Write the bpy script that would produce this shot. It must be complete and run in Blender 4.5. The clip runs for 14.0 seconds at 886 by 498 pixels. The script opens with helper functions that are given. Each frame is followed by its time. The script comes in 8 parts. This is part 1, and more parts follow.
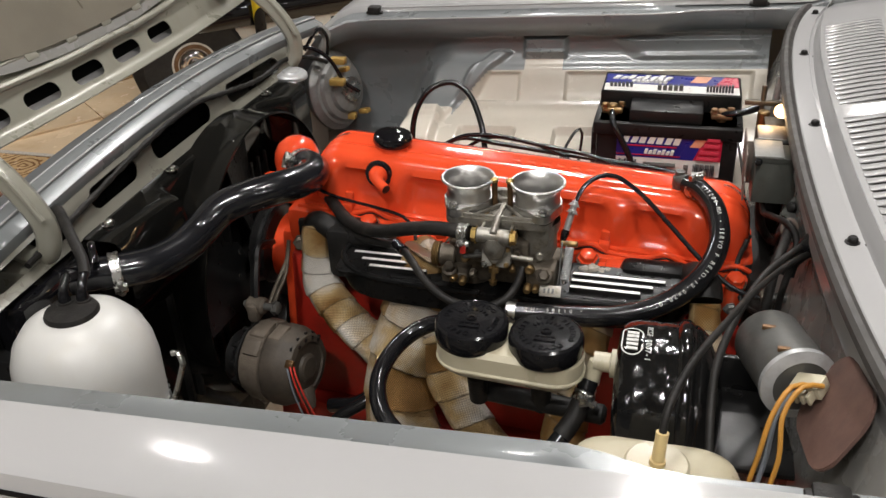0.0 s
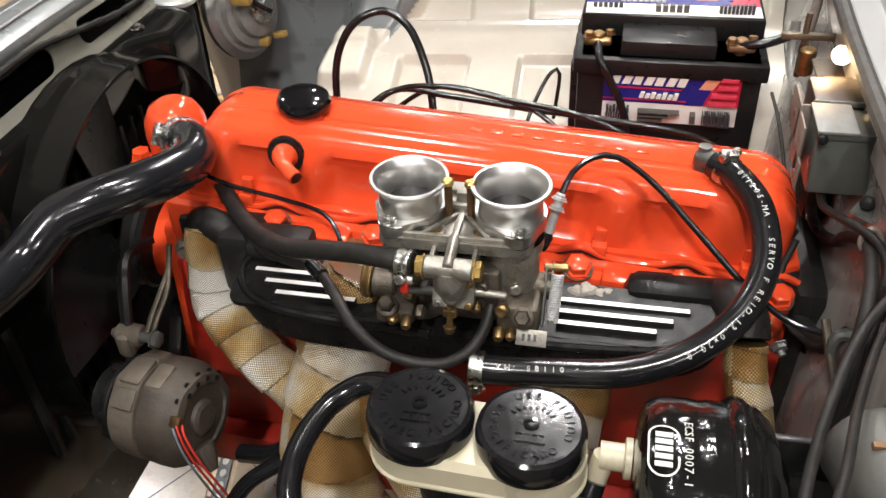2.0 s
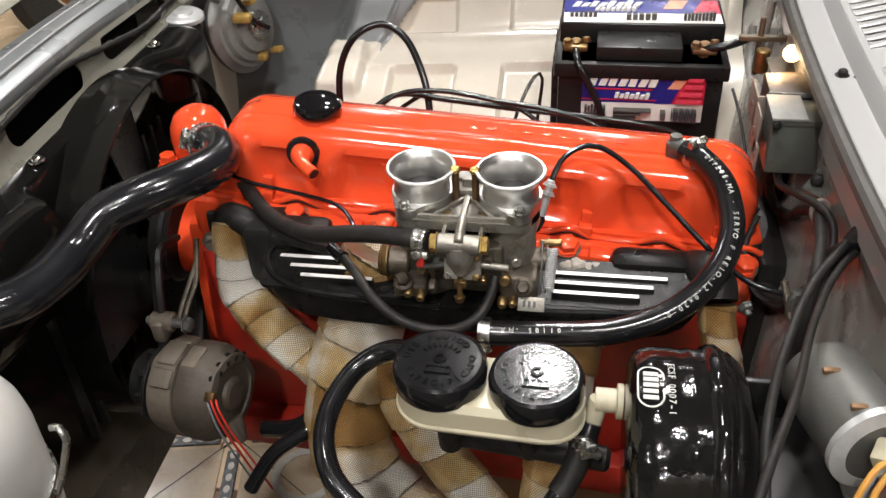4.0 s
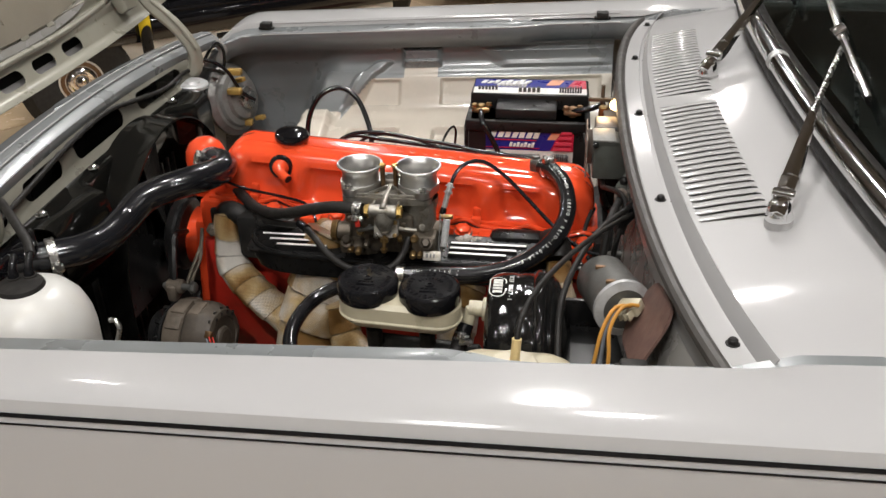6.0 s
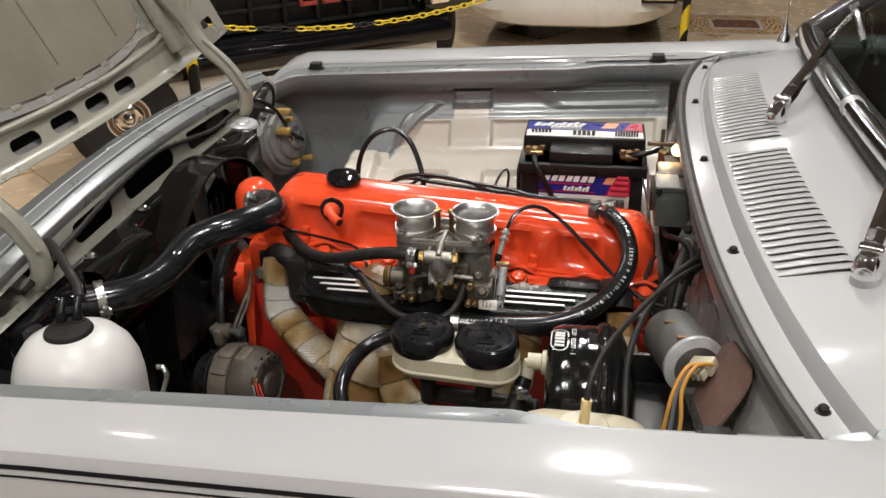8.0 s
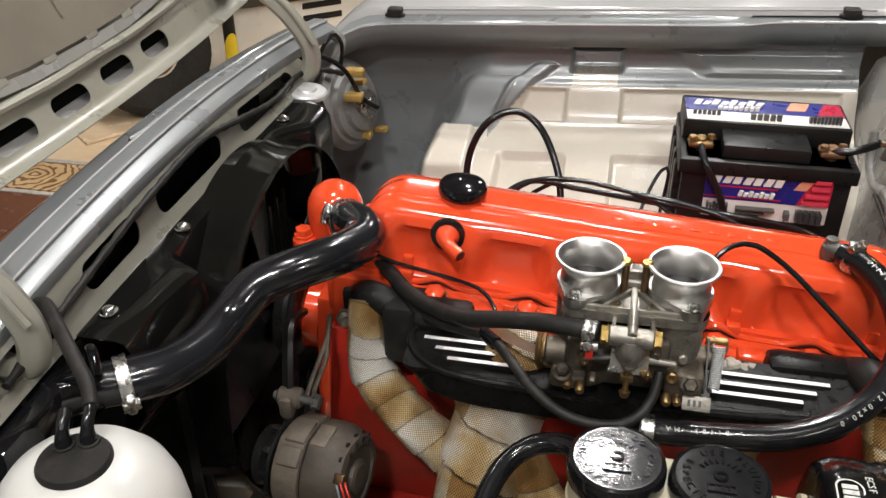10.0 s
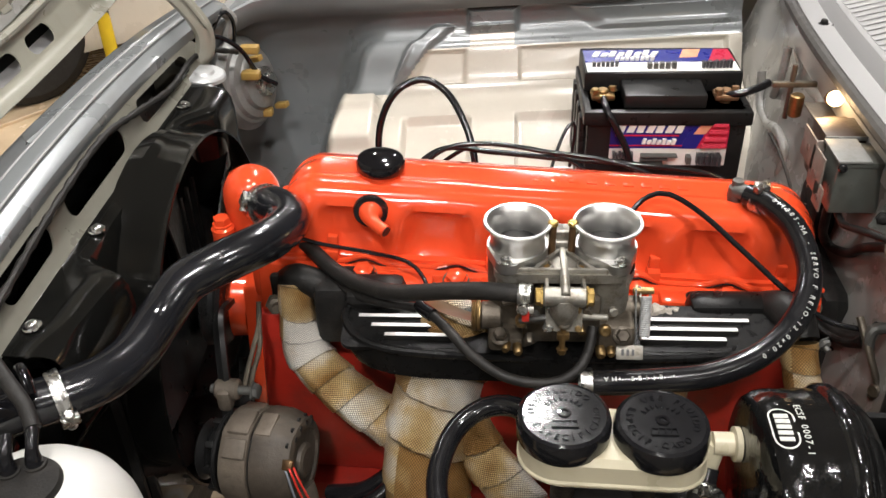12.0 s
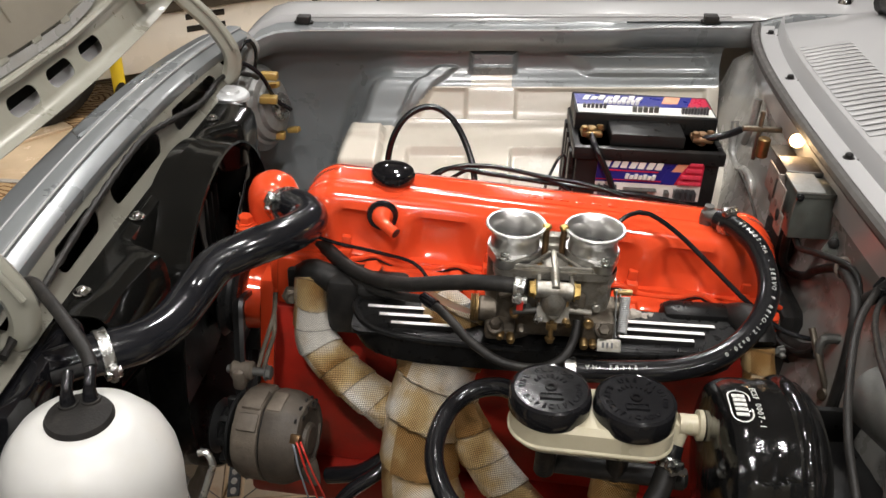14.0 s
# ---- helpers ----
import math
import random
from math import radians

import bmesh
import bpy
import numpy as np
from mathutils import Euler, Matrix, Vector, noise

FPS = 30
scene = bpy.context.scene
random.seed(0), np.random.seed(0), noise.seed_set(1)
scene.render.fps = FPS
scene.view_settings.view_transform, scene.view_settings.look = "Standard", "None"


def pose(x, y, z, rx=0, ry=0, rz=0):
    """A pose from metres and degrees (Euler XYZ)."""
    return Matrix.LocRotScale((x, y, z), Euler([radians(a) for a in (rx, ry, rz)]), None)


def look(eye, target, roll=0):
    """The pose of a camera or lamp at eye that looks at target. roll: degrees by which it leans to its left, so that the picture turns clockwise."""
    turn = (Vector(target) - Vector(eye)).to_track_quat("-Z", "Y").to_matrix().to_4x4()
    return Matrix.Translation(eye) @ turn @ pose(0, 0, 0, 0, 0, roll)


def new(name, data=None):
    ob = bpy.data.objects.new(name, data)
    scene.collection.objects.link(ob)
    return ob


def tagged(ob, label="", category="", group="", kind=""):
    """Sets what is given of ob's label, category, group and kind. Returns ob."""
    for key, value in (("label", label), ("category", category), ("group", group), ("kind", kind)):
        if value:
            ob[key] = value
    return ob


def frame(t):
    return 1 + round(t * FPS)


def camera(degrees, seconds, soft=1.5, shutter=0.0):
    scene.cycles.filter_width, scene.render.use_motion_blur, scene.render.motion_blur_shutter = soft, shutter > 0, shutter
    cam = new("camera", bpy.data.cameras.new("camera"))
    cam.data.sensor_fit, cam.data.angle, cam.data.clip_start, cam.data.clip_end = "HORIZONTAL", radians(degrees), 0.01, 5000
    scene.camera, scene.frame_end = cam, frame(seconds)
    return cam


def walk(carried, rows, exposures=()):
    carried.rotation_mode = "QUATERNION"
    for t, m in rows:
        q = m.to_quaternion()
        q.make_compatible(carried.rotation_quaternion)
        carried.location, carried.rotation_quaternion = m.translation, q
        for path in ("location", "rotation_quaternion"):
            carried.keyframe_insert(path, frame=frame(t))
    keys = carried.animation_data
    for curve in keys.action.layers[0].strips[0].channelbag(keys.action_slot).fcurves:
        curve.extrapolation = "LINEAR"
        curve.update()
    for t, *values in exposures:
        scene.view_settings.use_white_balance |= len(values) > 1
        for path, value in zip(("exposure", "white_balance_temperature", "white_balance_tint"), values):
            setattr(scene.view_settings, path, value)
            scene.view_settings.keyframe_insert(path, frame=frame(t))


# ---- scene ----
cam = camera(53.3, 14.0)
PATH = [
    (0, (0.838, -0.412, 1.397), (0.35, 1.247, 0.394), -2.7),
    (0.5, (0.799, -0.352, 1.405), (0.502, 1.328, 0.361), -0.6),
    (1, (0.783, -0.281, 1.386), (0.5, 1.385, 0.317), -0.6),
    (1.5, (0.77, -0.151, 1.354), (0.429, 1.486, 0.257), -1.8),
    (2, (0.762, -0.062, 1.333), (0.401, 1.477, 0.107), -2.8),
    (2.5, (0.746, 0.021, 1.295), (0.406, 1.515, 0.009), -3.1),
    (3, (0.736, 0.04, 1.306), (0.404, 1.512, -0.006), -3.4),
    (3.2, (0.739, 0.019, 1.316), (0.411, 1.492, 0.004), -3.6),
    (5.3, (0.818, -0.517, 1.438), (0.564, 1.223, 0.484), -1.3),
    (5.5, (0.842, -0.552, 1.436), (0.594, 1.184, 0.475), -1.2),
    (6, (0.88, -0.619, 1.449), (0.635, 1.108, 0.47), -0.9),
    (6.5, (0.895, -0.65, 1.456), (0.589, 1.098, 0.534), -1.4),
    (7, (0.91, -0.644, 1.454), (0.584, 1.115, 0.56), -2.1),
    (7.5, (0.9, -0.634, 1.456), (0.576, 1.122, 0.554), -2.1),
    (8, (0.842, -0.578, 1.442), (0.516, 1.176, 0.538), -1.2),
    (8.5, (0.762, -0.474, 1.439), (0.441, 1.273, 0.52), -0.8),
    (9, (0.703, -0.406, 1.422), (0.378, 1.33, 0.484), 0.2),
    (9.2, (0.675, -0.36, 1.406), (0.341, 1.372, 0.464), 0.9),
    (11.3, (0.584, -0.048, 1.361), (0.203, 1.487, 0.137), -3.8),
    (11.5, (0.586, -0.077, 1.371), (0.24, 1.475, 0.158), -4.8),
    (12, (0.576, -0.183, 1.39), (0.454, 1.463, 0.26), -1.8),
    (12.5, (0.563, -0.278, 1.41), (0.516, 1.408, 0.335), -0.4),
    (13, (0.564, -0.338, 1.416), (0.531, 1.395, 0.417), 0.2),
    (13.5, (0.56, -0.353, 1.416), (0.52, 1.375, 0.41), 0.9),
    (14, (0.553, -0.317, 1.398), (0.479, 1.402, 0.378), 2.2),
]
walk(cam, [(t, look(eye, goal, roll)) for t, eye, goal, roll in PATH], exposures=[(0, -0.58), (0.5, -0.55), (1, -0.35), (1.5, -0.1), (2, 0.03), (3, 0.06), (5.5, -0.48), (7, -0.48), (8.5, -0.45), (9, -0.5), (11.5, 0.02), (12.5, -0.15), (14, -0.25)])

from mathutils.geometry import delaunay_2d_cdt

# ---- world and light ----
world = bpy.data.worlds.new("hall_light")
scene.world = world
world.use_nodes = True
world.node_tree.nodes["Background"].inputs[0].default_value = (1.0, 0.95, 0.89, 1)
world.node_tree.nodes["Background"].inputs[1].default_value = 0.07
scene.view_settings.exposure = 0.0


# ---- small builders ----
def V(*a):
    return Vector(a)


def thing(name, at, label, category, group="", kind=""):
    ob = new(name)
    ob.empty_display_size = 0.05
    ob.matrix_basis = Matrix.Translation(at)
    return tagged(ob, label, category, group, kind)


def mesh_of(bm, name, material, angle=35):
    bmesh.ops.recalc_face_normals(bm, faces=bm.faces)
    me = bpy.data.meshes.new(name)
    bm.to_mesh(me)
    bm.free()
    for m in material if isinstance(material, (list, tuple)) else (material,):
        me.materials.append(m)
    me.shade_smooth()
    me.set_sharp_from_angle(angle=radians(angle))
    return me


def part(name, bm, material, parent=None, label="", angle=35):
    ob = new(name, mesh_of(bm, name, material, angle))
    if parent is not None:
        ob.parent = parent
        if parent.type == "EMPTY":
            ob.matrix_parent_inverse = parent.matrix_basis.inverted()
    return tagged(ob, label)


def solo(name, bm, material, label, category, group="", kind="", angle=35):
    return tagged(part(name, bm, material, None, label, angle), "", category, group, kind)


def box(bm, lo, hi, bevel=0.0, m=None, seg=2):
    c = [(a + b) / 2 for a, b in zip(lo, hi)]
    s = [max(b - a, 1e-5) for a, b in zip(lo, hi)]
    vs = bmesh.ops.create_cube(bm, size=1, matrix=Matrix.LocRotScale(c, None, s))["verts"]
    if bevel > 0:
        es = {e for v in vs for e in v.link_edges}
        out = bmesh.ops.bevel(bm, geom=list(es), offset=bevel, segments=seg, affect="EDGES", profile=0.5)
        vs = list({v for f in out["faces"] for v in f.verts} | {v for v in vs if v.is_valid})
        todo, vs = list(vs), set(vs)
        while todo:
            for e in todo.pop().link_edges:
                for w in e.verts:
                    if w not in vs:
                        vs.add(w)
                        todo.append(w)
        vs = list(vs)
    if m is not None:
        bmesh.ops.transform(bm, matrix=m, verts=vs)
    return vs


def basis(axis, origin):
    """A matrix whose z runs along axis."""
    q = Vector(axis).normalized().to_track_quat("Z", "Y")
    return Matrix.Translation(origin) @ q.to_matrix().to_4x4()


def lathe(bm, profile, origin, axis=(0, 0, 1), seg=32, wave=None):
    """Turn (radius, height) pairs round the axis; the ends close where the radius is 0."""
    m, rings = basis(axis, origin), []
    for r, h in profile:
        if r < 1e-6:
            rings.append([bm.verts.new(m @ V(0, 0, h))])
        else:
            ring = []
            for i in range(seg):
                a = 2 * math.pi * i / seg
                k = r * (wave(a, h) if wave else 1)
                ring.append(bm.verts.new(m @ V(k * math.cos(a), k * math.sin(a), h)))
            rings.append(ring)
    for p, q in zip(rings, rings[1:]):
        for i in range(seg):
            j = (i + 1) % seg
            if len(p) == 1 and len(q) == 1:
                continue
            if len(p) == 1:
                bm.faces.new((p[0], q[i], q[j]))
            elif len(q) == 1:
                bm.faces.new((p[i], q[0], p[j]))
            else:
                bm.faces.new((p[i], q[i], q[j], p[j]))


def rod(bm, a, b, r, seg=16, bevel=0.0, r2=None):
    a, b = Vector(a), Vector(b)
    n, r2 = (b - a).length, r if r2 is None else r2
    k = min(bevel, n / 3)
    pr = [(0, 0), (r - k, 0), (r, k), (r2, n - k), (r2 - k, n), (0, n)] if k > 0 else [(0, 0), (r, 0), (r2, n), (0, n)]
    lathe(bm, pr, a, b - a, seg)


def hexbolt(bm, at, axis, r, h, dome=True):
    lathe(bm, [(0, 0), (r * 1.25, 0), (r * 1.25, h * 0.2), (r, h * 0.22), (r, h * 0.9), (r * 0.86, h), (0, h * (1.05 if dome else 1))], at, axis, 6)


def spline(pts, step=0.008):
    """A smooth line of points through pts."""
    p = [Vector(q) for q in pts]
    p = [p[0] * 2 - p[1]] + p + [p[-1] * 2 - p[-2]]
    out = []
    for a, b, c, d in zip(p, p[1:], p[2:], p[3:]):
        n = max(2, int((c - b).length / step))
        for i in range(n):
            t = i / n
            out.append(0.5 * (2 * b + (c - a) * t + (2 * a - 5 * b + 4 * c - d) * t * t + (3 * b - a - 3 * c + d) * t ** 3))
    return out + [p[-2]]


def frames_along(line):
    tan = [(line[min(i + 1, len(line) - 1)] - line[max(i - 1, 0)]).normalized() for i in range(len(line))]
    n = tan[0].orthogonal().normalized()
    out = []
    for i, t in enumerate(tan):
        n = (n - t * n.dot(t)).normalized()
        out.append((line[i], t, n, t.cross(n)))
    return out


def tube(bm, pts, r, seg=14, step=0.008, cap=True, radius=None, smooth=True):
    """Sweep a ring along pts, with metres along and around as its UV map."""
    line = spline(pts, step) if smooth else [Vector(q) for q in pts]
    uv = bm.loops.layers.uv.verify()
    rings, s, run = [], [], 0.0
    for i, (c, t, n, b) in enumerate(frames_along(line)):
        run += (line[i] - line[i - 1]).length if i else 0
        s.append(run)
        ring = []
        for k in range(seg):
            a = 2 * math.pi * k / seg
            rr = radius(run, a) if radius else r
            ring.append(bm.verts.new(c + (n * math.cos(a) + b * math.sin(a)) * rr))
        rings.append(ring)
    for i in range(len(rings) - 1):
        for k in range(seg):
            j = (k + 1) % seg
            f = bm.faces.new((rings[i][k], rings[i + 1][k], rings[i + 1][j], rings[i][j]))
            around = 2 * math.pi * r / seg
            for lp, (u, w) in zip(f.loops, ((s[i], k), (s[i + 1], k), (s[i + 1], k + 1), (s[i], k + 1))):
                lp[uv].uv = (u, w * around)
    if cap:
        bm.faces.new(rings[0])
        bm.faces.new(rings[-1])
    return line


def sheet(bm, rows, close=False):
    """Faces between rows of points of one length."""
    grid = [[bm.verts.new(p) for p in row] for row in rows]
    for a, b in zip(grid, grid[1:]):
        for i in range(len(a) - (0 if close else 1)):
            j = (i + 1) % len(a)
            bm.faces.new((a[i], a[j], b[j], b[i]))
    return grid


def thicken(bm, t):
    bmesh.ops.recalc_face_normals(bm, faces=bm.faces)
    bmesh.ops.solidify(bm, geom=list(bm.faces), thickness=t)


def plate(bm, outline, z0, z1, m=None, bevel=0.0):
    """A flat slab of the outline (x, y) between two heights."""
    a = [bm.verts.new((x, y, z0)) for x, y in outline]
    b = [bm.verts.new((x, y, z1)) for x, y in outline]
    f0, f1 = bm.faces.new(a[::-1]), bm.faces.new(b)
    n = len(a)
    sides = [bm.faces.new((a[i], a[(i + 1) % n], b[(i + 1) % n], b[i])) for i in range(n)]
    vs = a + b
    if bevel > 0:
        out = bmesh.ops.bevel(bm, geom=[e for e in f1.edges], offset=bevel, segments=2, affect="EDGES")
        vs = list({v for f in out["faces"] + [g for g in (f0, f1, *sides) if g.is_valid] for v in f.verts})
    if m is not None:
        bmesh.ops.transform(bm, matrix=m, verts=vs)
    return vs


def rounded(x0, x1, y0, y1, r, n=5):
    pts = []
    for cx, cy, a0 in ((x1 - r, y1 - r, 0), (x0 + r, y1 - r, 90), (x0 + r, y0 + r, 180), (x1 - r, y0 + r, 270)):
        for i in range(n + 1):
            a = radians(a0 + 90 * i / n)
            pts.append((cx + r * math.cos(a), cy + r * math.sin(a)))
    return pts


def smooth(a, b, x):
    t = min(1, max(0, (x - a) / (b - a)))
    return t * t * (3 - 2 * t)


def holed(bm, x0, x1, y0, y1, holes, fn, step):
    """A sheet over a rectangle with rounded slots (cx, cy, half length, half height) left out; fn places each point."""
    pts, edges = [], []

    def loop(q):
        k = len(pts)
        pts.extend(Vector(p) for p in q)
        edges.extend((k + i, k + (i + 1) % len(q)) for i in range(len(q)))

    nx, ny = max(2, int((x1 - x0) / step)), max(2, int((y1 - y0) / step))
    loop([(x0 + (x1 - x0) * i / nx, y0) for i in range(nx)] + [(x1, y0 + (y1 - y0) * i / ny) for i in range(ny)]
         + [(x1 - (x1 - x0) * i / nx, y1) for i in range(nx)] + [(x0, y1 - (y1 - y0) * i / ny) for i in range(ny)])

    def inside(p, g=0.0):
        return any(max(abs(p[0] - cx) - (hl - hh), 0) ** 2 + (p[1] - cy) ** 2 < (hh + g) ** 2 for cx, cy, hl, hh in holes)

    for cx, cy, hl, hh in holes:
        loop(rounded(cx - hl, cx + hl, cy - hh, cy + hh, hh * 0.999, 6))
    for i in range(1, nx):
        for j in range(1, ny):
            p = (x0 + (x1 - x0) * i / nx, y0 + (y1 - y0) * j / ny)
            if not inside(p, step * 0.4):
                pts.append(Vector(p))
    co, _, fs, *_ = delaunay_2d_cdt(pts, edges, [], 0, 1e-6)
    vs = [bm.verts.new(fn(p.x, p.y)) for p in co]
    for f in fs:
        c = sum((co[i] for i in f), Vector((0, 0))) / len(f)
        if not inside(c):
            bm.faces.new([vs[i] for i in f])


def letters(bm, text, size, m, depth=0.0004):
    """Raised letters of the built-in font, centred, in the plane of m."""
    cu = bpy.data.curves.new("lettering", "FONT")
    cu.body, cu.size, cu.extrude, cu.align_x, cu.align_y, cu.resolution_u = text, size, depth, "CENTER", "CENTER", 2
    ob = bpy.data.objects.new("lettering", cu)
    me = bpy.data.meshes.new_from_object(ob)
    me.transform(m)
    bm.from_mesh(me)
    bpy.data.objects.remove(ob)
    bpy.data.meshes.remove(me)


# ---- materials ----
def surface(name, color, rough=0.5, metal=0.0, vary=0.12, scale=8.0, bump=0.1, fine=220.0, coat=0.0, dirt=None, dirt_amount=0.45,
            rough_vary=0.12, spec=0.5, transmission=0.0, emit=0.0, per_piece=0.0, dirt_scale=None, coat_rough=0.04):
    """Paint, metal, rubber or plastic with broad unevenness, fine grain and, where given, dirt."""
    m = bpy.data.materials.new(name)
    m.use_nodes = True
    nt, n = m.node_tree, m.node_tree.nodes
    p = n["Principled BSDF"]
    co = n.new("ShaderNodeTexCoord").outputs["Object"]

    def noise_at(sc, detail=5.0, r=0.6):
        t = n.new("ShaderNodeTexNoise")
        t.inputs["Scale"].default_value, t.inputs["Detail"].default_value, t.inputs["Roughness"].default_value = sc, detail, r
        nt.links.new(co, t.inputs["Vector"])
        return t.outputs["Fac"]

    def mixed(fac, a, b):
        x = n.new("ShaderNodeMix")
        x.data_type = "RGBA"
        nt.links.new(fac, x.inputs["Factor"])
        for sock, v in ((x.inputs[6], a), (x.inputs[7], b)):
            if isinstance(v, tuple):
                sock.default_value = (*v[:3], 1)
            else:
                nt.links.new(v, sock)
        return x.outputs[2]

    def ramp(fac, a, b, lo=0.0, hi=1.0):
        x = n.new("ShaderNodeMapRange")
        for k, v in zip(("From Min", "From Max", "To Min", "To Max"), (a, b, lo, hi)):
            x.inputs[k].default_value = v
        nt.links.new(fac, x.inputs["Value"])
        return x.outputs["Result"]

    broad, grain = noise_at(scale), noise_at(fine, 3.0)
    lo, hi = tuple(c * (1 - vary) for c in color), tuple(min(1, c * (1 + vary)) for c in color)
    col = mixed(ramp(broad, 0.3, 0.7), lo, hi)
    if per_piece > 0:
        info = n.new("ShaderNodeObjectInfo")
        hsv = n.new("ShaderNodeHueSaturation")
        nt.links.new(ramp(info.outputs["Random"], 0, 1, 1 - per_piece, 1 + per_piece), hsv.inputs["Value"])
        nt.links.new(col, hsv.inputs["Color"])
        col = hsv.outputs["Color"]
    if dirt is not None:
        spots = ramp(noise_at(dirt_scale or scale * 2.3, 8.0, 0.7), 0.5, 0.72, 0.0, dirt_amount)
        col = mixed(spots, col, dirt)
    nt.links.new(col, p.inputs["Base Color"])
    nt.links.new(ramp(noise_at(scale * 3.1), 0.25, 0.75, max(0.02, rough - rough_vary), min(1, rough + rough_vary)), p.inputs["Roughness"])
    p.inputs["Metallic"].default_value = metal
    p.inputs["Specular IOR Level"].default_value = spec
    p.inputs["Coat Weight"].default_value, p.inputs["Coat Roughness"].default_value = coat, coat_rough
    p.inputs["Transmission Weight"].default_value = transmission
    if emit > 0:
        p.inputs["Emission Color"].default_value, p.inputs["Emission Strength"].default_value = (*color, 1), emit
    if bump > 0:
        b = n.new("ShaderNodeBump")
        b.inputs["Strength"].default_value, b.inputs["Distance"].default_value = bump, 0.001
        add = n.new("ShaderNodeMath")
        add.operation = "ADD"
        nt.links.new(grain, add.inputs[0])
        nt.links.new(broad, add.inputs[1])
        nt.links.new(add.outputs[0], b.inputs["Height"])
        nt.links.new(b.outputs["Normal"], p.inputs["Normal"])
    return m


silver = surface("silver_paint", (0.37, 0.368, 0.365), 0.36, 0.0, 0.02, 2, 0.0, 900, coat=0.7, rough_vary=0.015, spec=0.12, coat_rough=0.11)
# Silver darkened to carry the shade on front panel and wing flanges.
shaded_silver = surface("shaded_silver_paint", (0.19, 0.203, 0.207), 0.3, 0.2, 0.08, 4, 0.03, 260, coat=0.3, dirt=(0.13, 0.11, 0.085), dirt_amount=0.2, rough_vary=0.06, coat_rough=0.1)
silver_in = surface("bay_paint", (0.25, 0.245, 0.23), 0.26, 0.0, 0.05, 5, 0.02, 300, coat=0.35, dirt=(0.22, 0.18, 0.13), dirt_amount=0.22)
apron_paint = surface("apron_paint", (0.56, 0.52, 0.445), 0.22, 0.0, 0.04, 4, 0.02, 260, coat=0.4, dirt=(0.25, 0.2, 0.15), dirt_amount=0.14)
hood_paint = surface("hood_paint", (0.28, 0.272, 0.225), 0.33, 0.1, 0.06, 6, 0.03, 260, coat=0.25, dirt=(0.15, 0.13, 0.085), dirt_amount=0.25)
# hood_paint with its colours scaled to about 0.6.
dark_hood_paint = surface("dark_hood_paint", (0.17, 0.163, 0.135), 0.33, 0.1, 0.08, 6, 0.03, 260, coat=0.25, dirt=(0.09, 0.08, 0.055), dirt_amount=0.3)
liner = surface("liner_felt", (0.165, 0.147, 0.112), 0.92, 0, 0.12, 7, 0.5, 700)
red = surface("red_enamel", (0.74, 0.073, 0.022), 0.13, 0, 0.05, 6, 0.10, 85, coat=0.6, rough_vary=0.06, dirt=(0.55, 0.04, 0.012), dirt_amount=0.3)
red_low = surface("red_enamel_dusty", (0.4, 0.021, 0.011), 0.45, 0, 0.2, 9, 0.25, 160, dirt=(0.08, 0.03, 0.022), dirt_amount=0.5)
black_gloss = surface("black_gloss", (0.005, 0.005, 0.006), 0.08, 0, 0.2, 12, 0.05, 70, coat=0.25, rough_vary=0.03)
black_drum = surface("black_drum", (0.006, 0.006, 0.006), 0.10, 0, 0.2, 30, 0.6, 60, coat=0.0, rough_vary=0.05)
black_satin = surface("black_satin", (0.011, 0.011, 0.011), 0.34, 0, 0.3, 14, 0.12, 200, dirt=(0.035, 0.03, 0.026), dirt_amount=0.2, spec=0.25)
black_panel = surface("black_panel", (0.006, 0.006, 0.0055), 0.1, 0, 0.25, 9, 0.03, 60, dirt=(0.014, 0.012, 0.009), dirt_amount=0.25, spec=0.28, rough_vary=0.05)
black_cast = surface("black_cast", (0.012, 0.0115, 0.011), 0.45, 0, 0.3, 30, 0.4, 350, dirt=(0.06, 0.05, 0.042), dirt_amount=0.22, spec=0.2)
apron_dust = surface("pale_dust", (0.3, 0.27, 0.23), 0.8, 0, 0.35, 120, 0.6, 400, dirt=(0.08, 0.065, 0.05), dirt_amount=0.6)
log_black = surface("black_enamel_casting", (0.006, 0.006, 0.006), 0.32, 0, 0.3, 30, 0.3, 350, dirt=(0.025, 0.021, 0.018), dirt_amount=0.25, spec=0.14)
rubber = surface("rubber", (0.008, 0.008, 0.009), 0.18, 0, 0.3, 20, 0.1, 200, rough_vary=0.06)
rubber_dull = surface("rubber_dull", (0.012, 0.011, 0.010), 0.55, 0, 0.3, 20, 0.35, 400, dirt=(0.06, 0.052, 0.045), dirt_amount=0.35, spec=0.3)
hose_navy = surface("hose_navy", (0.009, 0.0095, 0.0115), 0.17, 0, 0.25, 12, 0.3, 110, coat=0.3, rough_vary=0.07)
alloy = surface("polished_alloy", (0.58, 0.575, 0.56), 0.36, 1.0, 0.05, 25, 0.0, 400, rough_vary=0.05)
fin_alloy = surface("brushed_fin", (0.8, 0.79, 0.77), 0.45, 0.4, 0.06, 30, 0.1, 500)
cast_alloy = surface("cast_alloy", (0.31, 0.295, 0.26), 0.42, 0.75, 0.2, 40, 0.4, 420, dirt=(0.1, 0.07, 0.04), dirt_amount=0.8)
dark_alloy = surface("stained_alloy", (0.135, 0.115, 0.09), 0.45, 0.7, 0.25, 40, 0.4, 420, dirt=(0.04, 0.03, 0.02), dirt_amount=0.75)
